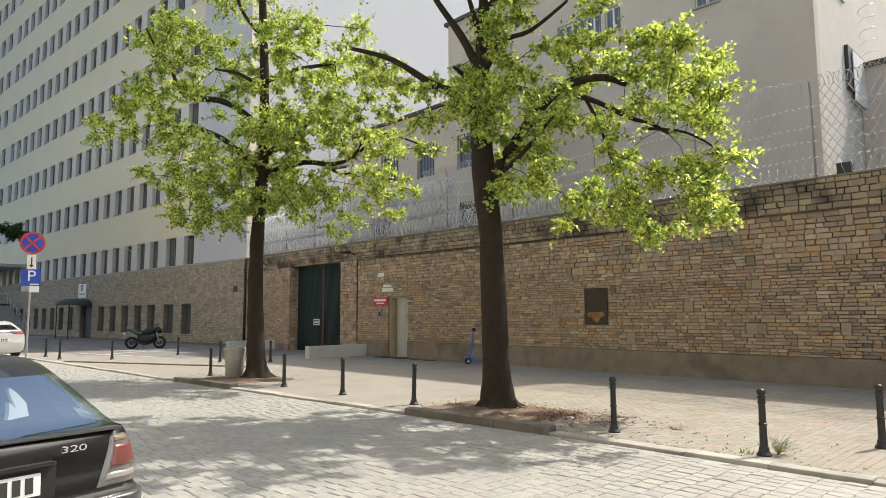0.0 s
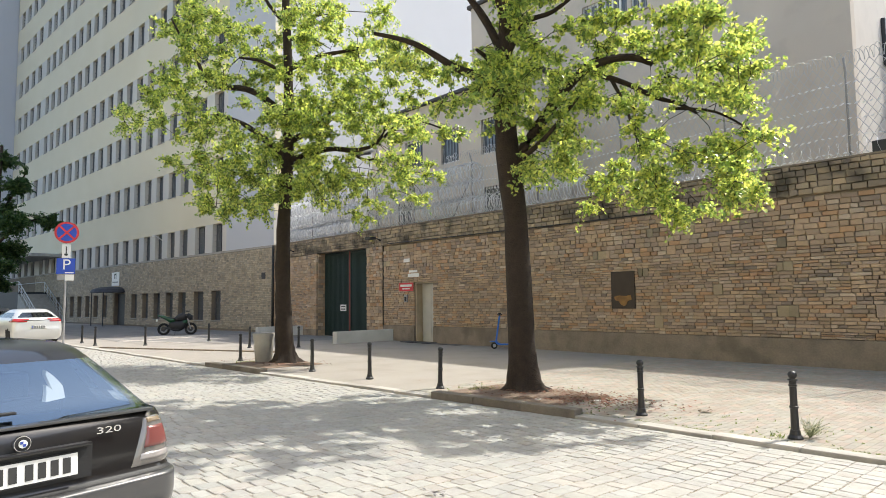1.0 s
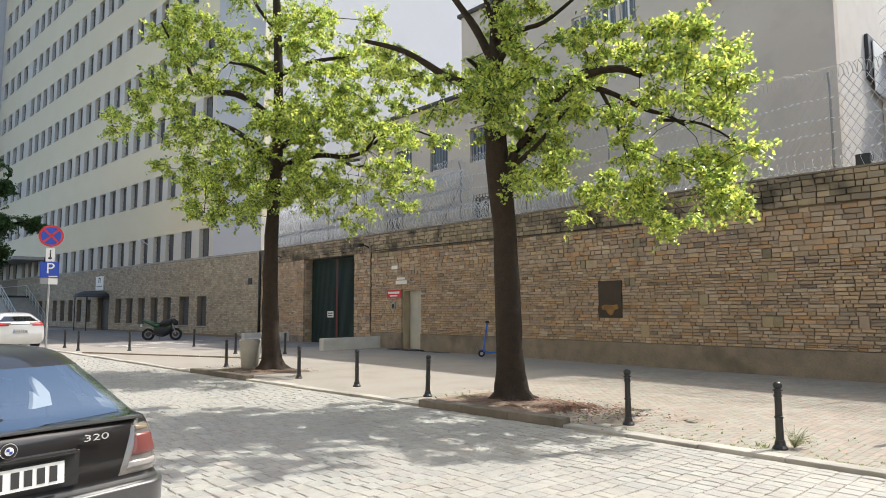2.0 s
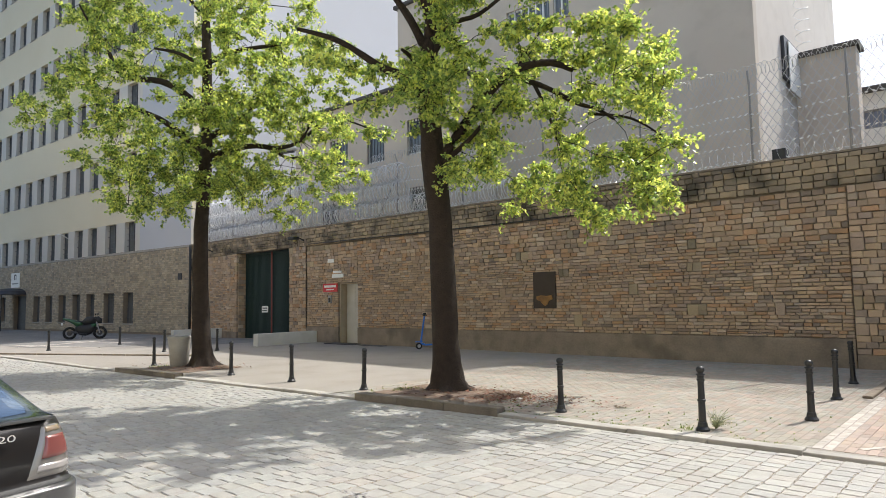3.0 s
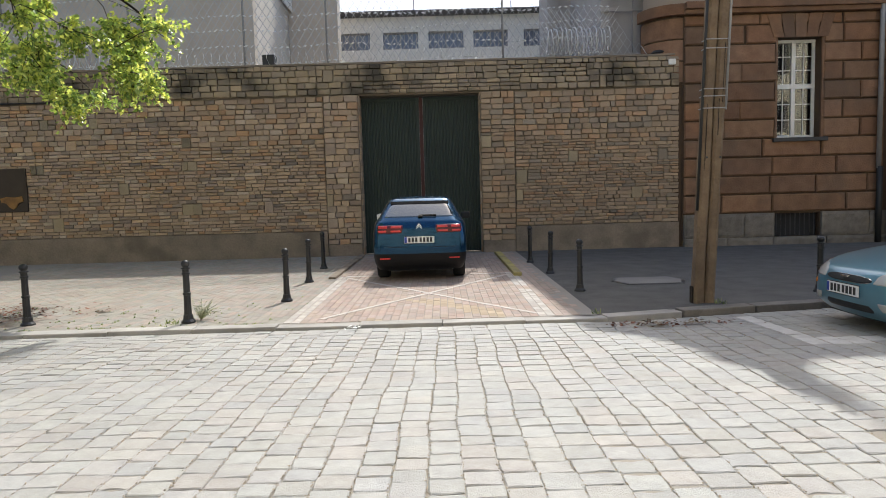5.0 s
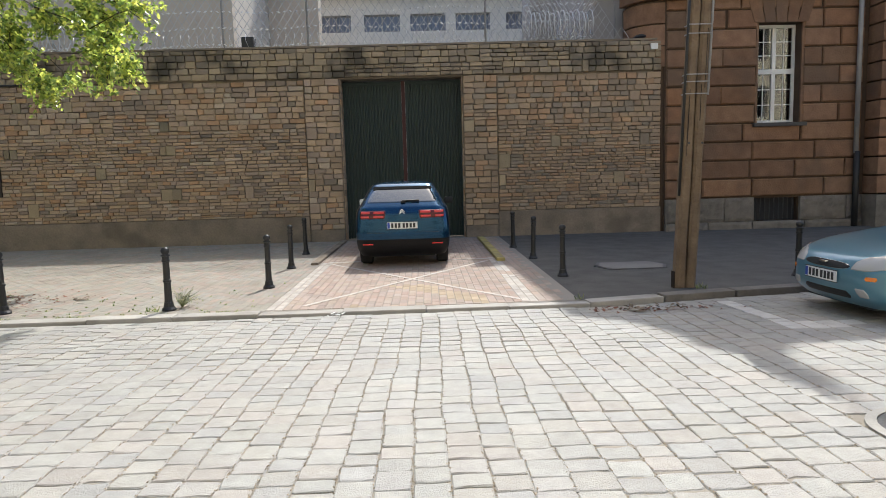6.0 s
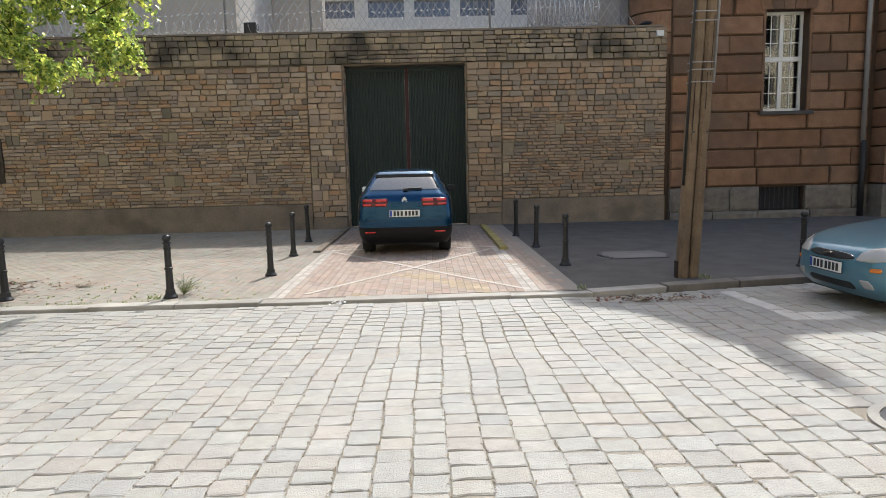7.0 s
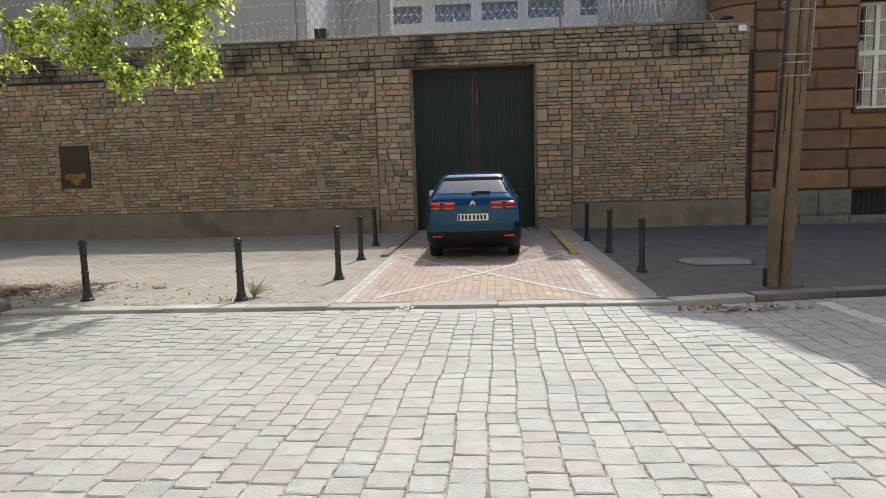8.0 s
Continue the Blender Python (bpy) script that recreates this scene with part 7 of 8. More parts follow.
part("wiper", boxes((0.0, 0.3, 0.2, 0.25, 1.135, 1.16), (-0.02, 0.06, 0.18, 0.25, 1.11, 1.145), bevel=0.008), M_BLACKPLASTIC, c1.ob)
for z in (0.945, 0.975):
    bm = bmesh.new()
    f = bm.faces.new([bm.verts.new((a, 0.05 + (z - 0.94) * 0.4, z + b)) for a, b in ((-0.052, -0.024), (-0.037, -0.024), (0, 0.018), (0.037, -0.024), (0.052, -0.024), (0, 0.038))])
    q = bmesh.ops.extrude_face_region(bm, geom=[f])
    bmesh.ops.translate(bm, verts=[v for v in q["geom"] if isinstance(v, bmesh.types.BMVert)], vec=(0, 0.03, 0))
    bmesh.ops.recalc_face_normals(bm, faces=bm.faces)
    part("badge", bm, M_CHROME, c1.ob, "chrome chevron emblem")
tube("roof_aerial", [(0, 1.05, 1.47), (0, 0.95, 1.52)], [0.02, 0.008], M_BLACKPLASTIC, c1.ob, 6)
c1.finish(M_CARBLUE)

# black hatchback in the foreground, seen from behind
c2 = Car("car", pose(-3.97, 0.95, 0.04, 0, 0, 101), "black compact hatchback with pale tail lamps parked at the roadside",
         [(0.18, .16, 4.1, .74, 0.14), (0.3, .05, 4.2, .84, 0.14), (0.48, -.03, 4.26, .87, 0.16), (0.60, -.03, 4.24, .872, 0.16), (0.635, .05, 4.18, .865, 0.16), (0.82, .07, 4.1, .85, 0.16), (0.95, .11, 3.95, .825, 0.17), (0.985, .2, 2.95, .785, 0.13), (1.32, .77, 2.0, .6, 0.13), (1.375, 1.1, 1.75, .5, 0.2), (1.39, 1.35, 1.6, .2, 0.15)], (0.72, 3.45), 0.33)
c2.patch("rear_bumper", M_CARGREY, lambda v, x, y, z, w: v < 3.6 and w < -0.6, label="dull grey rear bumper")
# added black shell behind the side glass and windscreen keeps daylight out
c2.patch("cabin_lining", M_BLACKPLASTIC, lambda v, x, y, z, w: 6.9 < v < 8.0 and w > -0.5, out=-0.05, keep=True)
c2.patch("rear_window", M_REARGLASS, lambda v, x, y, z, w: 6.62 < v < 7.9 and w < -0.62)
c2.patch("side_window", M_CARGLASS, lambda v, x, y, z, w: 7.2 < v < 7.85 and -0.45 < w < 0.7 and x > 0.4)
c2.patch("side_window", M_CARGLASS, lambda v, x, y, z, w: 7.2 < v < 7.85 and -0.7 < w < 0.7 and x < -0.4)
c2.patch("windscreen", M_CARGLASS, lambda v, x, y, z, w: 7.1 < v < 7.9 and w > 0.9)
for s in (-1, 1):
    side = (lambda j: j) if s > 0 else (lambda j: -j)
    tl = c2.panel("tail_lamp", M_LAMPGREY, [(4.12, side(9.7), side(19.5)), (5.0, side(10.9), side(18.3)), (5.88, side(12.2), side(16.6))], label="smoky tail lamp with a faded red field", out=0.012)
    c2.panel("red_field", M_LAMPPINK, [(4.62, side(10.9), side(17.6)), (5.0, side(11.4), side(17.0)), (5.42, side(11.9), side(16.4))], tl, out=0.02)
    c2.panel("reversing_lens", M_LAMPCLEAR, [(4.3, side(10.3), side(17.8)), (4.56, side(10.7), side(17.5))], tl, out=0.018)
    c2.panel("amber_lens", M_LAMPAMBER, [(5.47, side(12.1), side(16.2)), (5.76, side(12.4), side(15.8))], tl, out=0.018)
c2.patch("boot_groove", M_BLACKPLASTIC, lambda v, x, y, z, w: 3.5 < v < 4.1 and w < -0.8, out=0.002, keep=True)
c2.plate(0, 0.03, 0.755, -4)
part("plate_recess", boxes((-0.34, 0.34, 0.04, 0.06, 0.67, 0.84)), M_BLACKPLASTIC, c2.ob)
part("plate_lip", boxes((-0.33, 0.33, 0.01, 0.07, 0.842, 0.86), bevel=0.008), M_CARBLACK, c2.ob)
badge = part("badge", cyls(((0, 0.05, 0.9), (0, 0.075, 0.9), 0.036), seg=28), M_BLACKPLASTIC, c2.ob, "round badge with a chrome rim")
part("badge_rim", cyls(((0, 0.054, 0.9), (0, 0.075, 0.9), 0.04), seg=28), M_CHROME, badge)
part("badge_field", cyls(((0, 0.046, 0.9), (0, 0.06, 0.9), 0.021), seg=20), M_SIGNWHITE, badge)
part("badge_quarter", boxes((-0.014, 0.0, 0.044, 0.047, 0.9, 0.914), (0.0, 0.014, 0.044, 0.047, 0.886, 0.9)), M_PLATEBLUE, badge)
lettering("model_number", "320", 0.05, pose(0.44, 0.068, 0.9, 90, 0, 0) @ Matrix.Diagonal((1.9, 1, 1, 1)), M_CHROME, c2.ob)
part("wiper", boxes((-0.3, 0.02, 0.2, 0.24, 1.03, 1.045), bevel=0.006), M_BLACKPLASTIC, c2.ob)
part("spoiler_line", boxes((-0.72, 0.72, 0.1, 0.16, 0.968, 0.985), bevel=0.005), M_CARGREY, c2.ob)
bm = bmesh.new()
pts = [(0.235, 1.05), (0.35, 1.06), (0.385, 1.12), (0.375, 1.17), (0.355, 1.205), (0.335, 1.18), (0.315, 1.1), (0.3, 1.13), (0.268, 1.085)]
f = bm.faces.new([bm.verts.new((a, 0.3 + (b - 1) * 2.06, b)) for a, b in pts])
r = bmesh.ops.extrude_face_region(bm, geom=[f])
bmesh.ops.translate(bm, verts=[v for v in r["geom"] if isinstance(v, bmesh.types.BMVert)], vec=(0, 0.05, 0))
part("white_cloth", bm, M_SIGNWHITE, c2.ob, "white cloth on the parcel shelf")
c2.finish(M_CARBLACK)

# teal hatchback at the kerb, seen from the front
c3 = Car("car", pose(8.5, 7.38, -0.075, 0, 0, 91), "teal metallic hatchback parked at the kerb in the shade",
         [(0.17, .14, 4.0, .74, 0.14), (0.28, .04, 4.11, .82, 0.17), (0.45, 0, 4.15, .845, 0.24), (0.58, .02, 4.12, .85, 0.24), (0.7, .05, 4.0, .845, 0.24), (0.79, .08, 3.72, .835, 0.24), (0.88, .12, 3.1, .81, 0.2), (0.94, .15, 2.9, .79, 0.2), (1.34, .55, 2.1, .61, 0.24), (1.41, .8, 1.85, .5, 0.26), (1.43, 1.0, 1.6, .2, 0.15)], (0.75, 3.33), 0.3)
c3.patch("rear_window", M_CARGLASS, lambda v, x, y, z, w: 7.15 < v < 7.9 and w < -0.93)
c3.patch("side_window", M_CARGLASS, lambda v, x, y, z, w: 7.2 < v < 7.85 and -0.8 < w < 0.7 and x > 0.4)
c3.patch("side_window", M_CARGLASS, lambda v, x, y, z, w: 7.2 < v < 7.85 and -0.8 < w < 0.7 and x < -0.4)
c3.patch("windscreen", M_CARGLASS, lambda v, x, y, z, w: 7.1 < v < 7.9 and w > 0.9)
oval = [(2.96 - 0.28 * math.cos(math.pi * k / 8), 60 - 9.6 * max(math.sin(math.pi * k / 8), 0.03) ** 0.6, 60 + 9.6 * max(math.sin(math.pi * k / 8), 0.03) ** 0.6) for k in range(9)]
grille = c3.panel("grille", M_BLACKPLASTIC, oval, label="black oval grille with a thin chrome edge", out=0.008, nv=2, nu=20)
c3.panel("grille_edge", M_CHROME, [(v + (v - 2.96) * 0.1, 60 + (a - 60) * 1.02, 60 + (b - 60) * 1.02) for v, a, b in oval], grille, out=0.003, nv=2, nu=20)
c3.panel("air_intake", M_BLACKPLASTIC, [(0.75, 52.5, 67.5), (1.0, 52, 68), (1.3, 52.6, 67.4)], out=0.006)
for s in (-1, 1):
    side = (lambda k: 60 - k) if s > 0 else (lambda k: 60 + k)
    c3.panel("headlamp", M_CLEARLIGHT, [(2.75, side(9.9), side(12.6)), (3.0, side(9.8), side(15.0)), (3.4, side(10.0), side(16.6)), (3.8, side(11.2), side(17.4)), (4.05, side(13.5), side(17.6))], label="clear headlamp", out=0.01)
    c3.panel("indicator", M_ORANGELIGHT, [(2.05, side(12.7), side(14.0)), (2.2, side(12.5), side(14.2)), (2.38, side(12.7), side(14.0))], label="orange indicator", out=0.012)
    c3.panel("fog_lamp", M_CLEARLIGHT, [(1.0, side(10.2), side(12.2)), (1.3, side(10.0), side(12.4)), (1.55, side(10.3), side(12.0))], out=0.01)
    part("wing_mirror", boxes((s * 0.93 - 0.09, s * 0.93 + 0.09, 2.6, 2.72, 0.98, 1.1), bevel=0.04), M_CARTEAL, c3.ob)
c3.plate(0, 4.168, 0.46, 0, True)
part("badge", boxes((-0.06, 0.06, 4.12, 4.158, 0.583, 0.607), bevel=0.012), M_CHROME, c3.ob, "oval chrome emblem")
c3.finish(M_CARTEAL)

# silver hatchback and a darker car further up the street
c4 = Car("car", pose(-30.0, 5.4, 0.09, 0, 0, 97), "silver white hatchback with a wide red tail lamp band",
         [(0.2, .14, 4.1, .76, 0.14), (0.32, .04, 4.2, .85, 0.14), (0.55, 0, 4.25, .88, 0.16), (0.75, .03, 4.2, .88, 0.17), (0.95, .06, 4.0, .86, 0.18), (1.04, .12, 3.1, .82, 0.2), (1.34, .6, 2.2, .62, 0.24), (1.42, .85, 1.9, .5, 0.26), (1.44, 1.1, 1.7, .2, 0.15)], (0.75, 3.4), 0.32)
c4.patch("rear_window", M_CARGLASS, lambda v, x, y, z, w: 5.1 < v < 5.9 and w < -0.93)
for s in (-1, 1):
    c4.patch("side_window", M_CARGLASS, lambda v, x, y, z, w: 5.2 < v < 5.85 and -0.75 < w < 0.7 and x * s > 0.4)
c4.patch("windscreen", M_CARGLASS, lambda v, x, y, z, w: 5.1 < v < 5.9 and w > 0.9)
for s in (-1, 1):
    c4.patch("tail_lamp", M_REDLIGHT, lambda v, x, y, z, w: 3.7 < v < 4.95 and w < -0.75 and x * s > 0.42 - 0.1 * (v - 3.7), out=0.01, keep=True, label="red tail lamp")
c4.patch("lamp_bar", M_BLACKPLASTIC, lambda v, x, y, z, w: 4.2 < v < 4.7 and w < -0.9 and abs(x) < 0.5, out=0.014, keep=True)
c4.plate(0, 0.0, 0.72, 0)
c4.finish(M_CARSILVER)
c5 = Car("car", pose(-37.0, 4.9, 0.06, 0, 0, 97), "dark grey estate car parked further up the street",
         [(0.2, .14, 4.3, .76, 0.14), (0.32, .04, 4.4, .85, 0.14), (0.55, 0, 4.45, .88, 0.16), (0.8, .03, 4.4, .88, 0.17), (0.98, .06, 4.1, .86, 0.18), (1.06, .1, 3.1, .82, 0.2), (1.42, .45, 2.3, .64, 0.22), (1.5, .7, 2.0, .5, 0.26), (1.52, 1.0, 1.7, .2, 0.15)], (0.8, 3.5), 0.33)
c5.patch("rear_window", M_CARGLASS, lambda v, x, y, z, w: 5.1 < v < 5.9 and w < -0.93)
for s in (-1, 1):
    c5.patch("side_window", M_CARGLASS, lambda v, x, y, z, w: 5.2 < v < 5.85 and -0.85 < w < 0.7 and x * s > 0.4)
c5.finish(M_CARGREY)

# motorcycle in the bay
moto = thing("motorcycle", pose(-35.6, 12.75, 0.0, 0, 0, 62), "dark green and black naked motorcycle on its side stand", "motorcycle")
# front towards +x
for x in (-0.68, 0.68):
    w = part("wheel", cyls(((x, -0.05, 0.31), (x, 0.05, 0.31), 0.06), seg=12), M_DARKSTEEL, moto)
    bm = bmesh.new()
    for k in range(28):
        a = 2 * math.pi * k / 28
        cyl(bm, (x + 0.255 * math.cos(a), 0, 0.31 + 0.26 * math.sin(a)), (x + 0.26 * math.cos(a + 0.25), 0, 0.31 + 0.26 * math.sin(a + 0.25)), 0.06, seg=8)
    part("tyre", bm, M_TYRE, w)
    part("brake_disc", cyls(((x, -0.075, 0.31), (x, -0.068, 0.31), 0.12), seg=20), M_DARKSTEEL, w)


def hull(rows):
    """A smooth body from ovals along x: (x, z, half width, half height)."""
    bm = bmesh.new()
    rings = [[bm.verts.new((x, hw * math.cos(2 * math.pi * k / 12), z + hh * math.sin(2 * math.pi * k / 12))) for k in range(12)] for x, z, hw, hh in rows]
    for a, b in zip(rings, rings[1:]):
        for k in range(12):
            bm.faces.new((a[k], b[k], b[(k + 1) % 12], a[(k + 1) % 12]))
    bm.faces.new(rings[0])
    bm.faces.new(rings[-1][::-1])
    bmesh.ops.recalc_face_normals(bm, faces=bm.faces)
    return bm


part("tank", hull([(-0.16, 0.82, 0.08, 0.08), (0.05, 0.9, 0.19, 0.2), (0.28, 0.94, 0.22, 0.23), (0.48, 0.92, 0.1, 0.16)]), M_BLACKPLASTIC, moto, smooth=True)
part("tail", hull([(-1.0, 1.04, 0.03, 0.04), (-0.7, 0.95, 0.11, 0.09), (-0.35, 0.8, 0.15, 0.14), (-0.1, 0.75, 0.12, 0.14)]), M_BIKEGREEN, moto, "green tail", smooth=True)
part("seat", hull([(-0.72, 0.97, 0.05, 0.02), (-0.45, 0.91, 0.13, 0.03), (-0.12, 0.86, 0.11, 0.04)]), M_BLACKPLASTIC, moto, smooth=True)
part("engine", hull([(-0.42, 0.5, 0.12, 0.16), (-0.22, 0.48, 0.2, 0.27), (0.05, 0.46, 0.23, 0.29), (0.3, 0.54, 0.2, 0.27), (0.46, 0.62, 0.12, 0.16)]), M_BLACKPLASTIC, moto, smooth=True)
part("frame_tube", cyls(((-0.15, 0.12, 0.45), (0.45, 0.08, 0.86), 0.025), ((-0.15, -0.12, 0.45), (0.45, -0.08, 0.86), 0.025), ((-0.15, 0.1, 0.5), (-0.6, 0.08, 0.85), 0.02), ((-0.15, -0.1, 0.5), (-0.6, -0.08, 0.85), 0.02), seg=8), M_BIKEGREEN, moto, "green frame")
part("headlamp_cowl", hull([(0.44, 0.95, 0.12, 0.14), (0.6, 0.96, 0.16, 0.18), (0.76, 0.9, 0.09, 0.11)]), M_BLACKPLASTIC, moto, smooth=True)
part("front_mudguard", hull([(0.4, 0.52, 0.05, 0.02), (0.6, 0.64, 0.06, 0.025), (0.85, 0.6, 0.05, 0.02)]), M_BLACKPLASTIC, moto, smooth=True)
part("radiator_shroud", hull([(0.18, 0.6, 0.16, 0.16), (0.36, 0.66, 0.18, 0.17), (0.5, 0.7, 0.1, 0.1)]), M_BIKEGREEN, moto, "green radiator shroud", smooth=True)
part("fork", cyls(((0.68, -0.09, 0.31), (0.5, -0.09, 0.95), 0.03), ((0.68, 0.09, 0.31), (0.5, 0.09, 0.95), 0.03)), M_POSTGREY, moto)
part("swing_arm", cyls(((-0.68, -0.1, 0.31), (-0.15, -0.1, 0.42), 0.035), ((-0.68, 0.1, 0.31), (-0.15, 0.1, 0.42), 0.035)), M_DARKSTEEL, moto)
part("handlebar", cyls(((0.47, -0.34, 1.02), (0.5, 0.34, 1.02), 0.016)), M_BLACKPLASTIC, moto)
for y in (-0.35, 0.35):
    part("mirror", boxes((0.5, 0.54, y - 0.07, y + 0.07, 1.2, 1.28), bevel=0.015), M_BLACKPLASTIC, moto)
part("mirror_stem", cyls(((0.5, -0.3, 1.02), (0.52, -0.35, 1.21), 0.01), ((0.5, 0.3, 1.02), (0.52, 0.35, 1.21), 0.01), seg=6), M_BLACKPLASTIC, moto)
part("exhaust", cyls(((0.1, -0.18, 0.25), (-0.3, -0.19, 0.3), 0.03), ((-0.3, -0.19, 0.3), (-0.6, -0.2, 0.4), 0.05)), M_DARKSTEEL, moto)
part("plate_holder", boxes((-1.06, -1.0, -0.09, 0.09, 0.72, 0.84)), M_PLATE, moto)
part("side_stand", cyls(((-0.05, -0.12, 0.3), (-0.1, -0.3, 0.0), 0.012), seg=6), M_DARKSTEEL, moto)

# electric scooter at the wall
sc = thing("electric_scooter", pose(-15.28, 16.45, 0.0, 0, 0, 60), "blue electric kick scooter leaning on its stand by the wall", "scooter")
part("deck", boxes((-0.1, 0.62, -0.08, 0.08, 0.12, 0.17), bevel=0.02), M_SCOOTER, sc)
part("stem", cyls(((-0.2, 0, 0.2), (-0.05, 0, 1.14), 0.03)), M_SCOOTER, sc)
part("neck", cyls(((-0.2, 0, 0.2), (-0.05, 0, 0.15), 0.04)), M_SCOOTER, sc)
part("handlebar", cyls(((-0.05, -0.25, 1.15), (-0.05, 0.25, 1.15), 0.018)), M_BLACKPLASTIC, sc)
part("head_unit", boxes((-0.1, 0.0, -0.06, 0.06, 1.12, 1.22), bevel=0.015), M_BLACKPLASTIC, sc)
part("front_mudguard", boxes((-0.4, -0.12, -0.04, 0.04, 0.24, 0.27), bevel=0.01), M_SCOOTER, sc)
for x in (-0.26, 0.66):
    w = part("wheel", cyls(((x, -0.03, 0.11), (x, 0.03, 0.11), 0.06)), M_RIM, sc)
    part("tyre", cyls(((x, -0.028, 0.11), (x, 0.028, 0.11), 0.11), seg=20), M_TYRE, w)

# ---- setts, pavers and the wall's nearest stones ----
def stone_top(w, l, h, r, ch=0.007):
    """A worn paving stone, centred, its top at z = 0: cut corners, a rounded rim and a slightly uneven face."""
    a, b = w / 2, l / 2
    q = 0.01 * r.uniform(0.5, 1.8)
    j = lambda: r.uniform(-0.0055, 0.0055)
    m = r.uniform(-0.4, 0.4) * a
    rim = [(-a + q, -b), (m, -b + r.uniform(-0.004, 0.009)), (a - q, -b), (a, -b + q), (a, b - q), (a - q, b), (m, b + r.uniform(-0.009, 0.004)), (-a + q, b), (-a, b - q), (-a, -b + q)]
    rim = [(x + j(), y + j()) for x, y in rim]
    n = len(rim)
    vs = [(x, y, -h) for x, y in rim] + [(x, y, -ch) for x, y in rim] + [(x * (1 - ch / a), y * (1 - ch / b), -0.001 + 0.4 * j()) for x, y in rim]
    fs = []
    for o in (0, n):
        for k in range(n):
            fs.append((o + k, o + (k + 1) % n, o + n + (k + 1) % n, o + n + k))
    fs.append(tuple(range(2 * n, 3 * n)))
    return vs, fs


rs = random.Random(31)
sett_rest, sett_painted, crumbs, sett_near = Heap(), Heap(), Heap(), []
rc = random.Random(77)


def on_line(x, y):
    """Setts that carry the white paint of the parking bay."""
    return (6.7 < y < 8.2 and abs(x - (3.62 + (8.15 - y) * 0.14)) < 0.1) or (3.8 < x < 4.5 and abs(y - 6.78) < 0.09)


SETT_W = 0.2


def wander(x, y):
    """How far a course strays sideways."""
    return 0.014 * math.sin(y * 1.1 + x * 0.35) + 0.007 * math.sin(y * 3.7 + x * 1.9) + 0.006 * math.sin(y * 7.9 - x * 2.7)


x = -34.0
col = 0
while x < 13.0:
    w = SETT_W * rs.uniform(0.9, 1.1)
    y = -2.95 + rs.uniform(0, 0.2)
    top = kerb_y(x + w / 2) - 0.02
    drift = 0.02 * math.sin(x * 0.7)
    while y < top - 0.08:
        L = rs.uniform(0.145, 0.215)
        if top - y - L < 0.12:
            L = top - y
        cx, cy = x + w / 2 + wander(x, y), y + L / 2
        if -5 < cx < 6 and 2.2 < cy < 7.5:
            for k in range(12):
                g0 = rc.uniform(0.0025, 0.006)
                px, py = cx + w / 2 + rc.gauss(0, 0.006), cy + rc.uniform(-L / 2, L / 2)
                pz = road_z(px, py) - 0.006 + rc.uniform(0, 0.006)
                crumbs.add([(px - g0, py - g0, pz), (px + g0, py - g0 * rc.uniform(0.4, 1.2), pz), (px + rc.uniform(-g0, g0), py + g0, pz), (px + rc.uniform(-g0, g0) * 0.4, py, pz + g0 * rc.uniform(0.8, 1.6))], [(0, 1, 3), (1, 2, 3), (2, 0, 3)])
        if cy > -2.9:
            z = road_z(cx, cy) + rs.uniform(-0.003, 0.002)
            if -0.95 < cx < 1.35 and 3.4 < cy < 4.75 + 0.6:
                sett_near.append((cx, cy, z, w, L))
            elif math.hypot(cx - 2.95, cy - 3.95) > 0.42:
                vs, fs = stone_top(w - 0.002, L - 0.014, 0.04, rs)
                tx, ty = rs.uniform(-0.012, 0.012), rs.uniform(-0.012, 0.012)
                (sett_painted if on_line(cx, cy) else sett_rest).add([(cx + v[0], cy + v[1], z + v[2] + v[0] * tx + v[1] * ty) for v in vs], fs)
        y += L
    x += w
sett_meshes = {}
for cx, cy, z, w, L in sett_near[:300]:
    key = (round(w / 0.01), round(L / 0.02))
    if key not in sett_meshes:
        vs, fs = stone_top(w - 0.002, L - 0.014, 0.04, rs)
        ob = raw("sett", vs, fs, M_SETT, road)
        sett_meshes[key] = ob.data
    else:
        ob = new("sett", sett_meshes[key])
        ob.parent = road
    ob.matrix_world = pose(cx, cy, z, rs.uniform(-0.7, 0.7), rs.uniform(-0.7, 0.7), rs.choice((0, 180)))
for cx, cy, z, w, L in sett_near[300:]:
    vs, fs = stone_top(w - 0.002, L - 0.014, 0.04, rs)
    sett_rest.add([(cx + v[0], cy + v[1], z + v[2]) for v in vs], fs)

tagged(crumbs.put("joint_grit", M_GRIT, road, "sandy grit in the joints between the setts"), kind="stuff")
tagged(sett_painted.put("painted_setts", M_SETTPAINT, road, "setts with worn white paint"), kind="stuff")
tagged(sett_rest.put("setts", M_SETT, road, "worn pale granite setts"), kind="stuff")

# block pavers: pale ones on the pavement, red and yellow ones on the drive
pale, red, red_painted = Heap(), [], Heap()


def on_drive_line(x, y):
    """Blocks of the drive that carry its white side lines."""
    return y < 12.7 and (abs(x + 1.75) < 0.11 or (abs(x - 1.38) < 0.09 and int(y * 2.3) % 7 != 3))


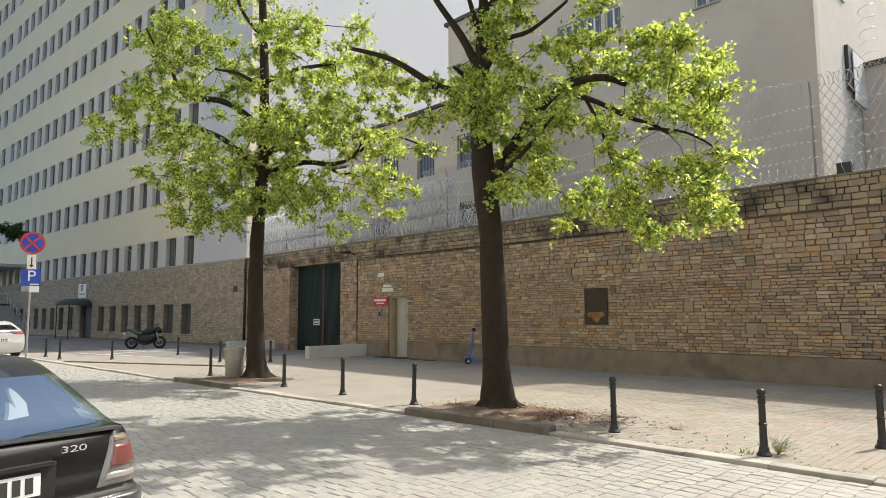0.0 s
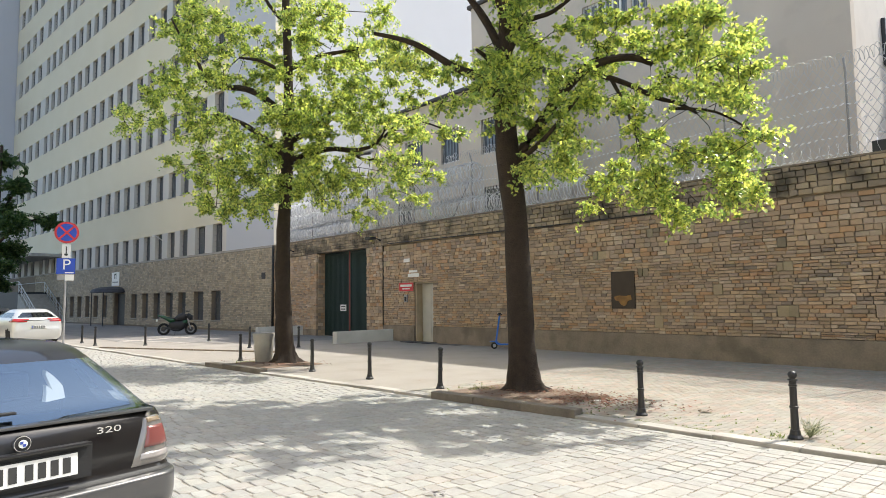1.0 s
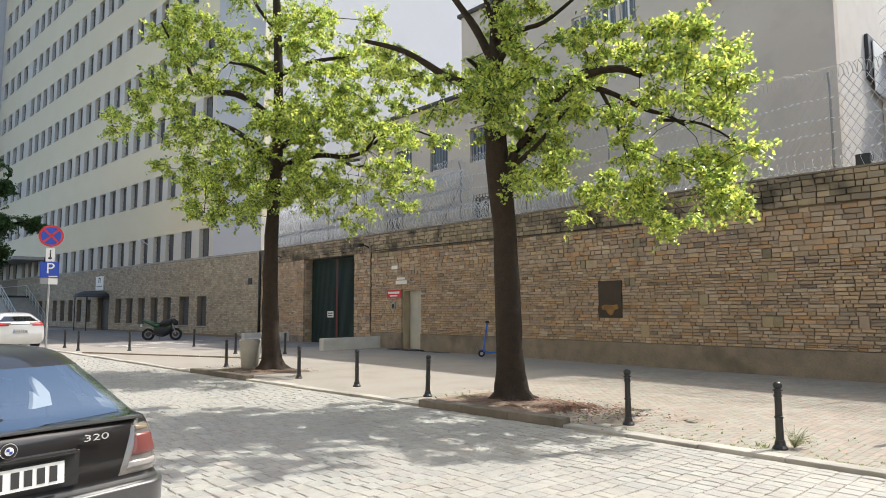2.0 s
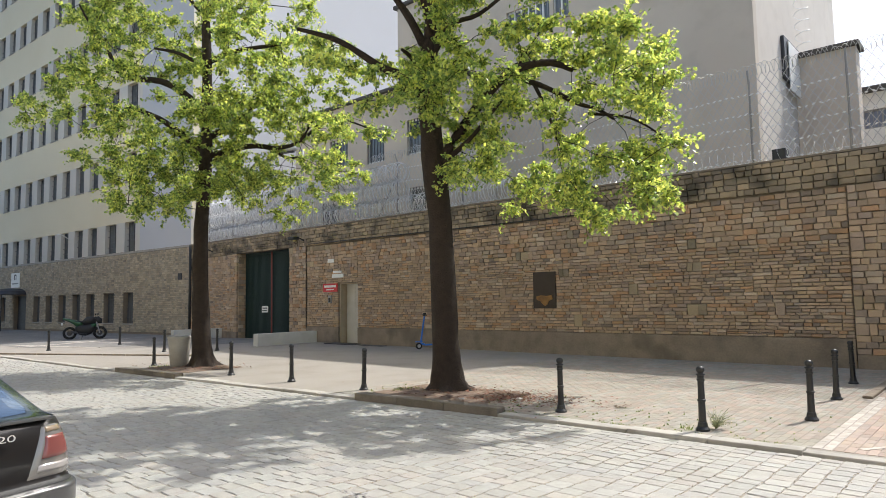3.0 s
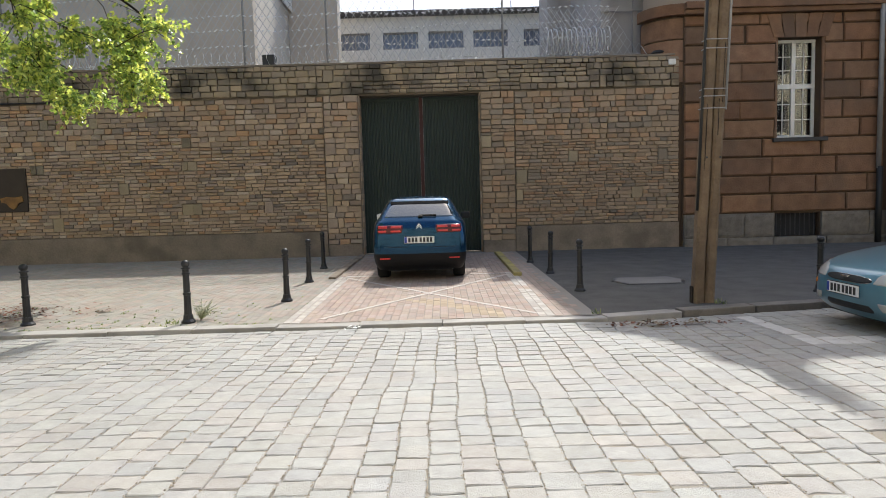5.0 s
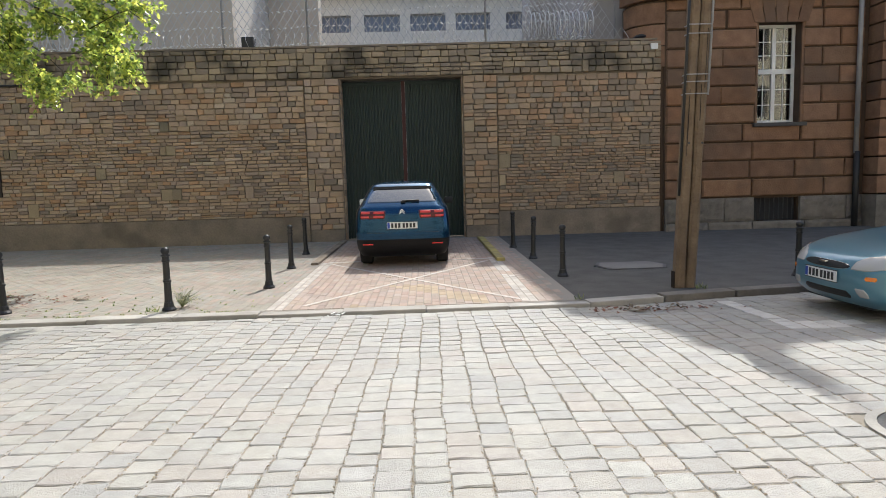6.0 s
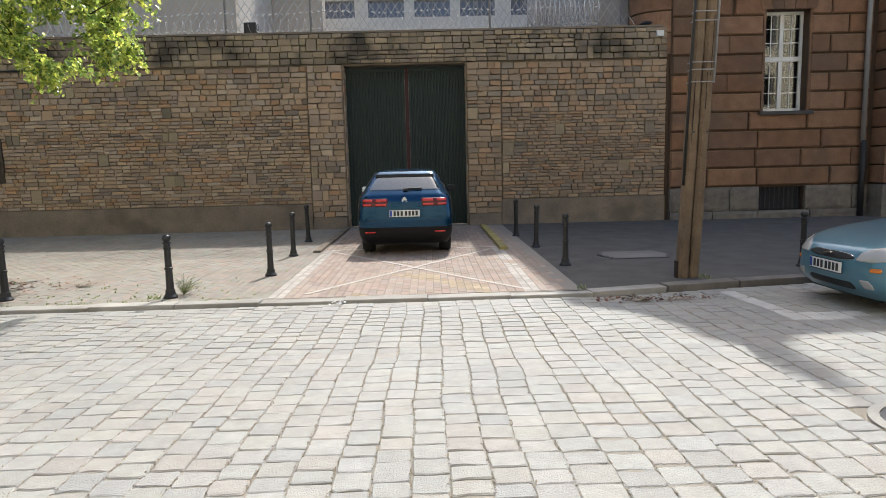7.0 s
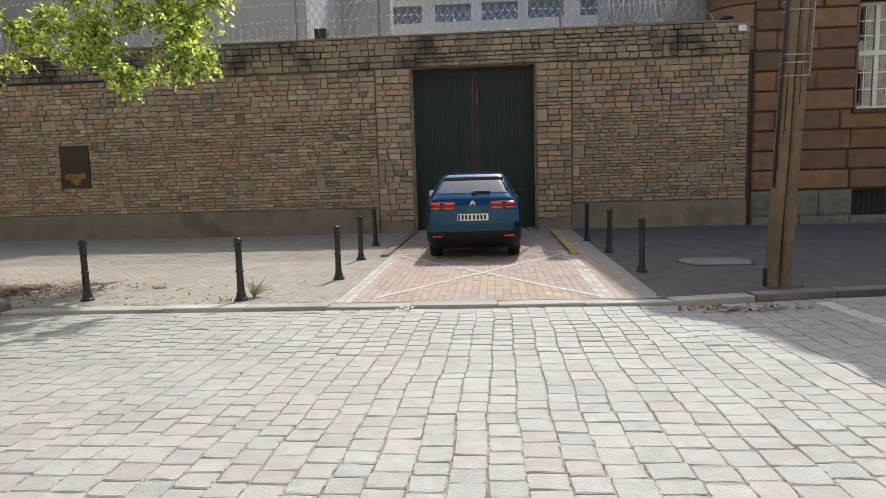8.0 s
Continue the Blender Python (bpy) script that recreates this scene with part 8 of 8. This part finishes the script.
red_rest = {0: Heap(), 1: Heap()}
for i in range(0, 150):
    for j in range(0, 44):
        cx, cy = -12.9 + i * 0.1, 8.0 + j * 0.2 + (0.1 if i % 2 else 0)
        lo = max(cy - 0.1, kerb_y(cx) + 0.219)
        if cx > 1.9 or lo > cy + 0.07 or cy > 16.9:
            continue
        drive = -1.9 < cx < 1.9
        if -8.8 < cx < -7.0 and cy < 9.6:
            continue
        if drive:
            red.append((cx, cy))
            continue
        if cx < -9.5:
            continue
        cy = (lo + cy + 0.1) / 2
        a, b, c = 0.0488, cy - lo - 0.0012, 0.0032
        z = pave_z(cx, cy) + rs.uniform(-0.0012, 0.0012)
        pale.add([(cx - a, cy - b, z - 0.0035), (cx + a, cy - b, z - 0.0035), (cx + a, cy + b, z - 0.0035), (cx - a, cy + b, z - 0.0035), (cx - a + c, cy - b + c, z), (cx + a - c, cy - b + c, z), (cx + a - c, cy + b - c, z), (cx - a + c, cy + b - c, z)],
                 [(0, 1, 5, 4), (1, 2, 6, 5), (2, 3, 7, 6), (3, 0, 4, 7), (4, 5, 6, 7)])
tagged(pale.put("pavers", M_PAVER, pavement, "pale pinkish concrete block pavers"), kind="stuff")
red_count = 0
vs = [(-0.048, -0.098, -0.02), (0.048, -0.098, -0.02), (0.047, 0.097, -0.02), (-0.047, 0.097, -0.02), (-0.047, -0.097, -0.004), (0.047, -0.097, -0.004), (0.047, 0.097, -0.004), (-0.047, 0.097, -0.004), (-0.042, -0.092, 0), (0.042, -0.092, 0), (0.042, 0.092, 0), (-0.042, 0.092, 0)]
fs = [(0, 1, 5, 4), (1, 2, 6, 5), (2, 3, 7, 6), (3, 0, 4, 7), (4, 5, 9, 8), (5, 6, 10, 9), (6, 7, 11, 10), (7, 4, 8, 11), (8, 9, 10, 11)]
paver_data = {}
for cx, cy in sorted(red, key=lambda p: (p[1] > 10.2, abs(p[0]))):
    yellow = int((cx + 4) * 2.1 + (cy * 1.7)) % 4 == 0 and -0.9 < cx < 0.9 and cy < 9.8
    z = pave_z(cx, cy) + rs.uniform(-0.002, 0.002)
    lo = max(cy - 0.098, kerb_y(cx) + 0.219)
    if lo > cy - 0.098 or on_drive_line(cx, cy):
        k, o = (cy + 0.098 - lo) / 0.196, cy + 0.098
        heap = red_painted if on_drive_line(cx, cy) else red_rest[1 if yellow else 0]
        heap.add([(cx + v[0], o + (v[1] - 0.098) * k, z + v[2]) for v in vs], fs)
    elif red_count < 300 and cy < 10.2:
        red_count += 1
        if yellow not in paver_data:
            ob = raw("paver", vs, fs, M_BRICKYEL if yellow else M_BRICKRED, pavement)
            paver_data[yellow] = ob.data
        else:
            ob = new("paver", paver_data[yellow])
            ob.parent = pavement
        ob.location = (cx, cy, z)
    else:
        red_rest[1 if yellow else 0].add([(cx + v[0], cy + v[1], z + v[2]) for v in vs], fs)
tagged(red_rest[0].put("drive_pavers", M_BRICKRED, pavement, "reddish block pavers of the drive"), kind="stuff")
tagged(red_painted.put("painted_pavers", M_PAVERPAINT, pavement, "block pavers with worn white paint"), kind="stuff")
tagged(red_rest[1].put("drive_pavers", M_BRICKYEL, pavement, "yellowish block pavers of the drive"), kind="stuff")

stone_meshes = {}
for k, (cx, cz, w, h, d) in enumerate(near_stones):
    if k < 300:
        key = (round(w / 0.02), round(h / 0.01))
        if key not in stone_meshes:
            vs, fs = pillow(w - 0.013, h - 0.013, 0.07, 0.009, rs)
            ob = raw("stone", vs, fs, M_STONE, stone_wall)
            stone_meshes[key] = ob.data
        else:
            ob = new("stone", stone_meshes[key])
            ob.parent = stone_wall
        ob.location = (cx, WY + 0.045 + rs.uniform(-0.008, 0.008), cz)
near_rest = Heap()
for cx, cz, w, h, d in near_stones[300:]:
    vs, fs = pillow(w - 0.013, h - 0.013, d + 0.035, 0.009, rs)
    near_rest.add([(v[0] + cx, v[1] + WY + 0.045, v[2] + cz) for v in vs], fs)
if near_rest.v:
    tagged(near_rest.put("coursed_stones", M_STONE, stone_wall), kind="stuff")
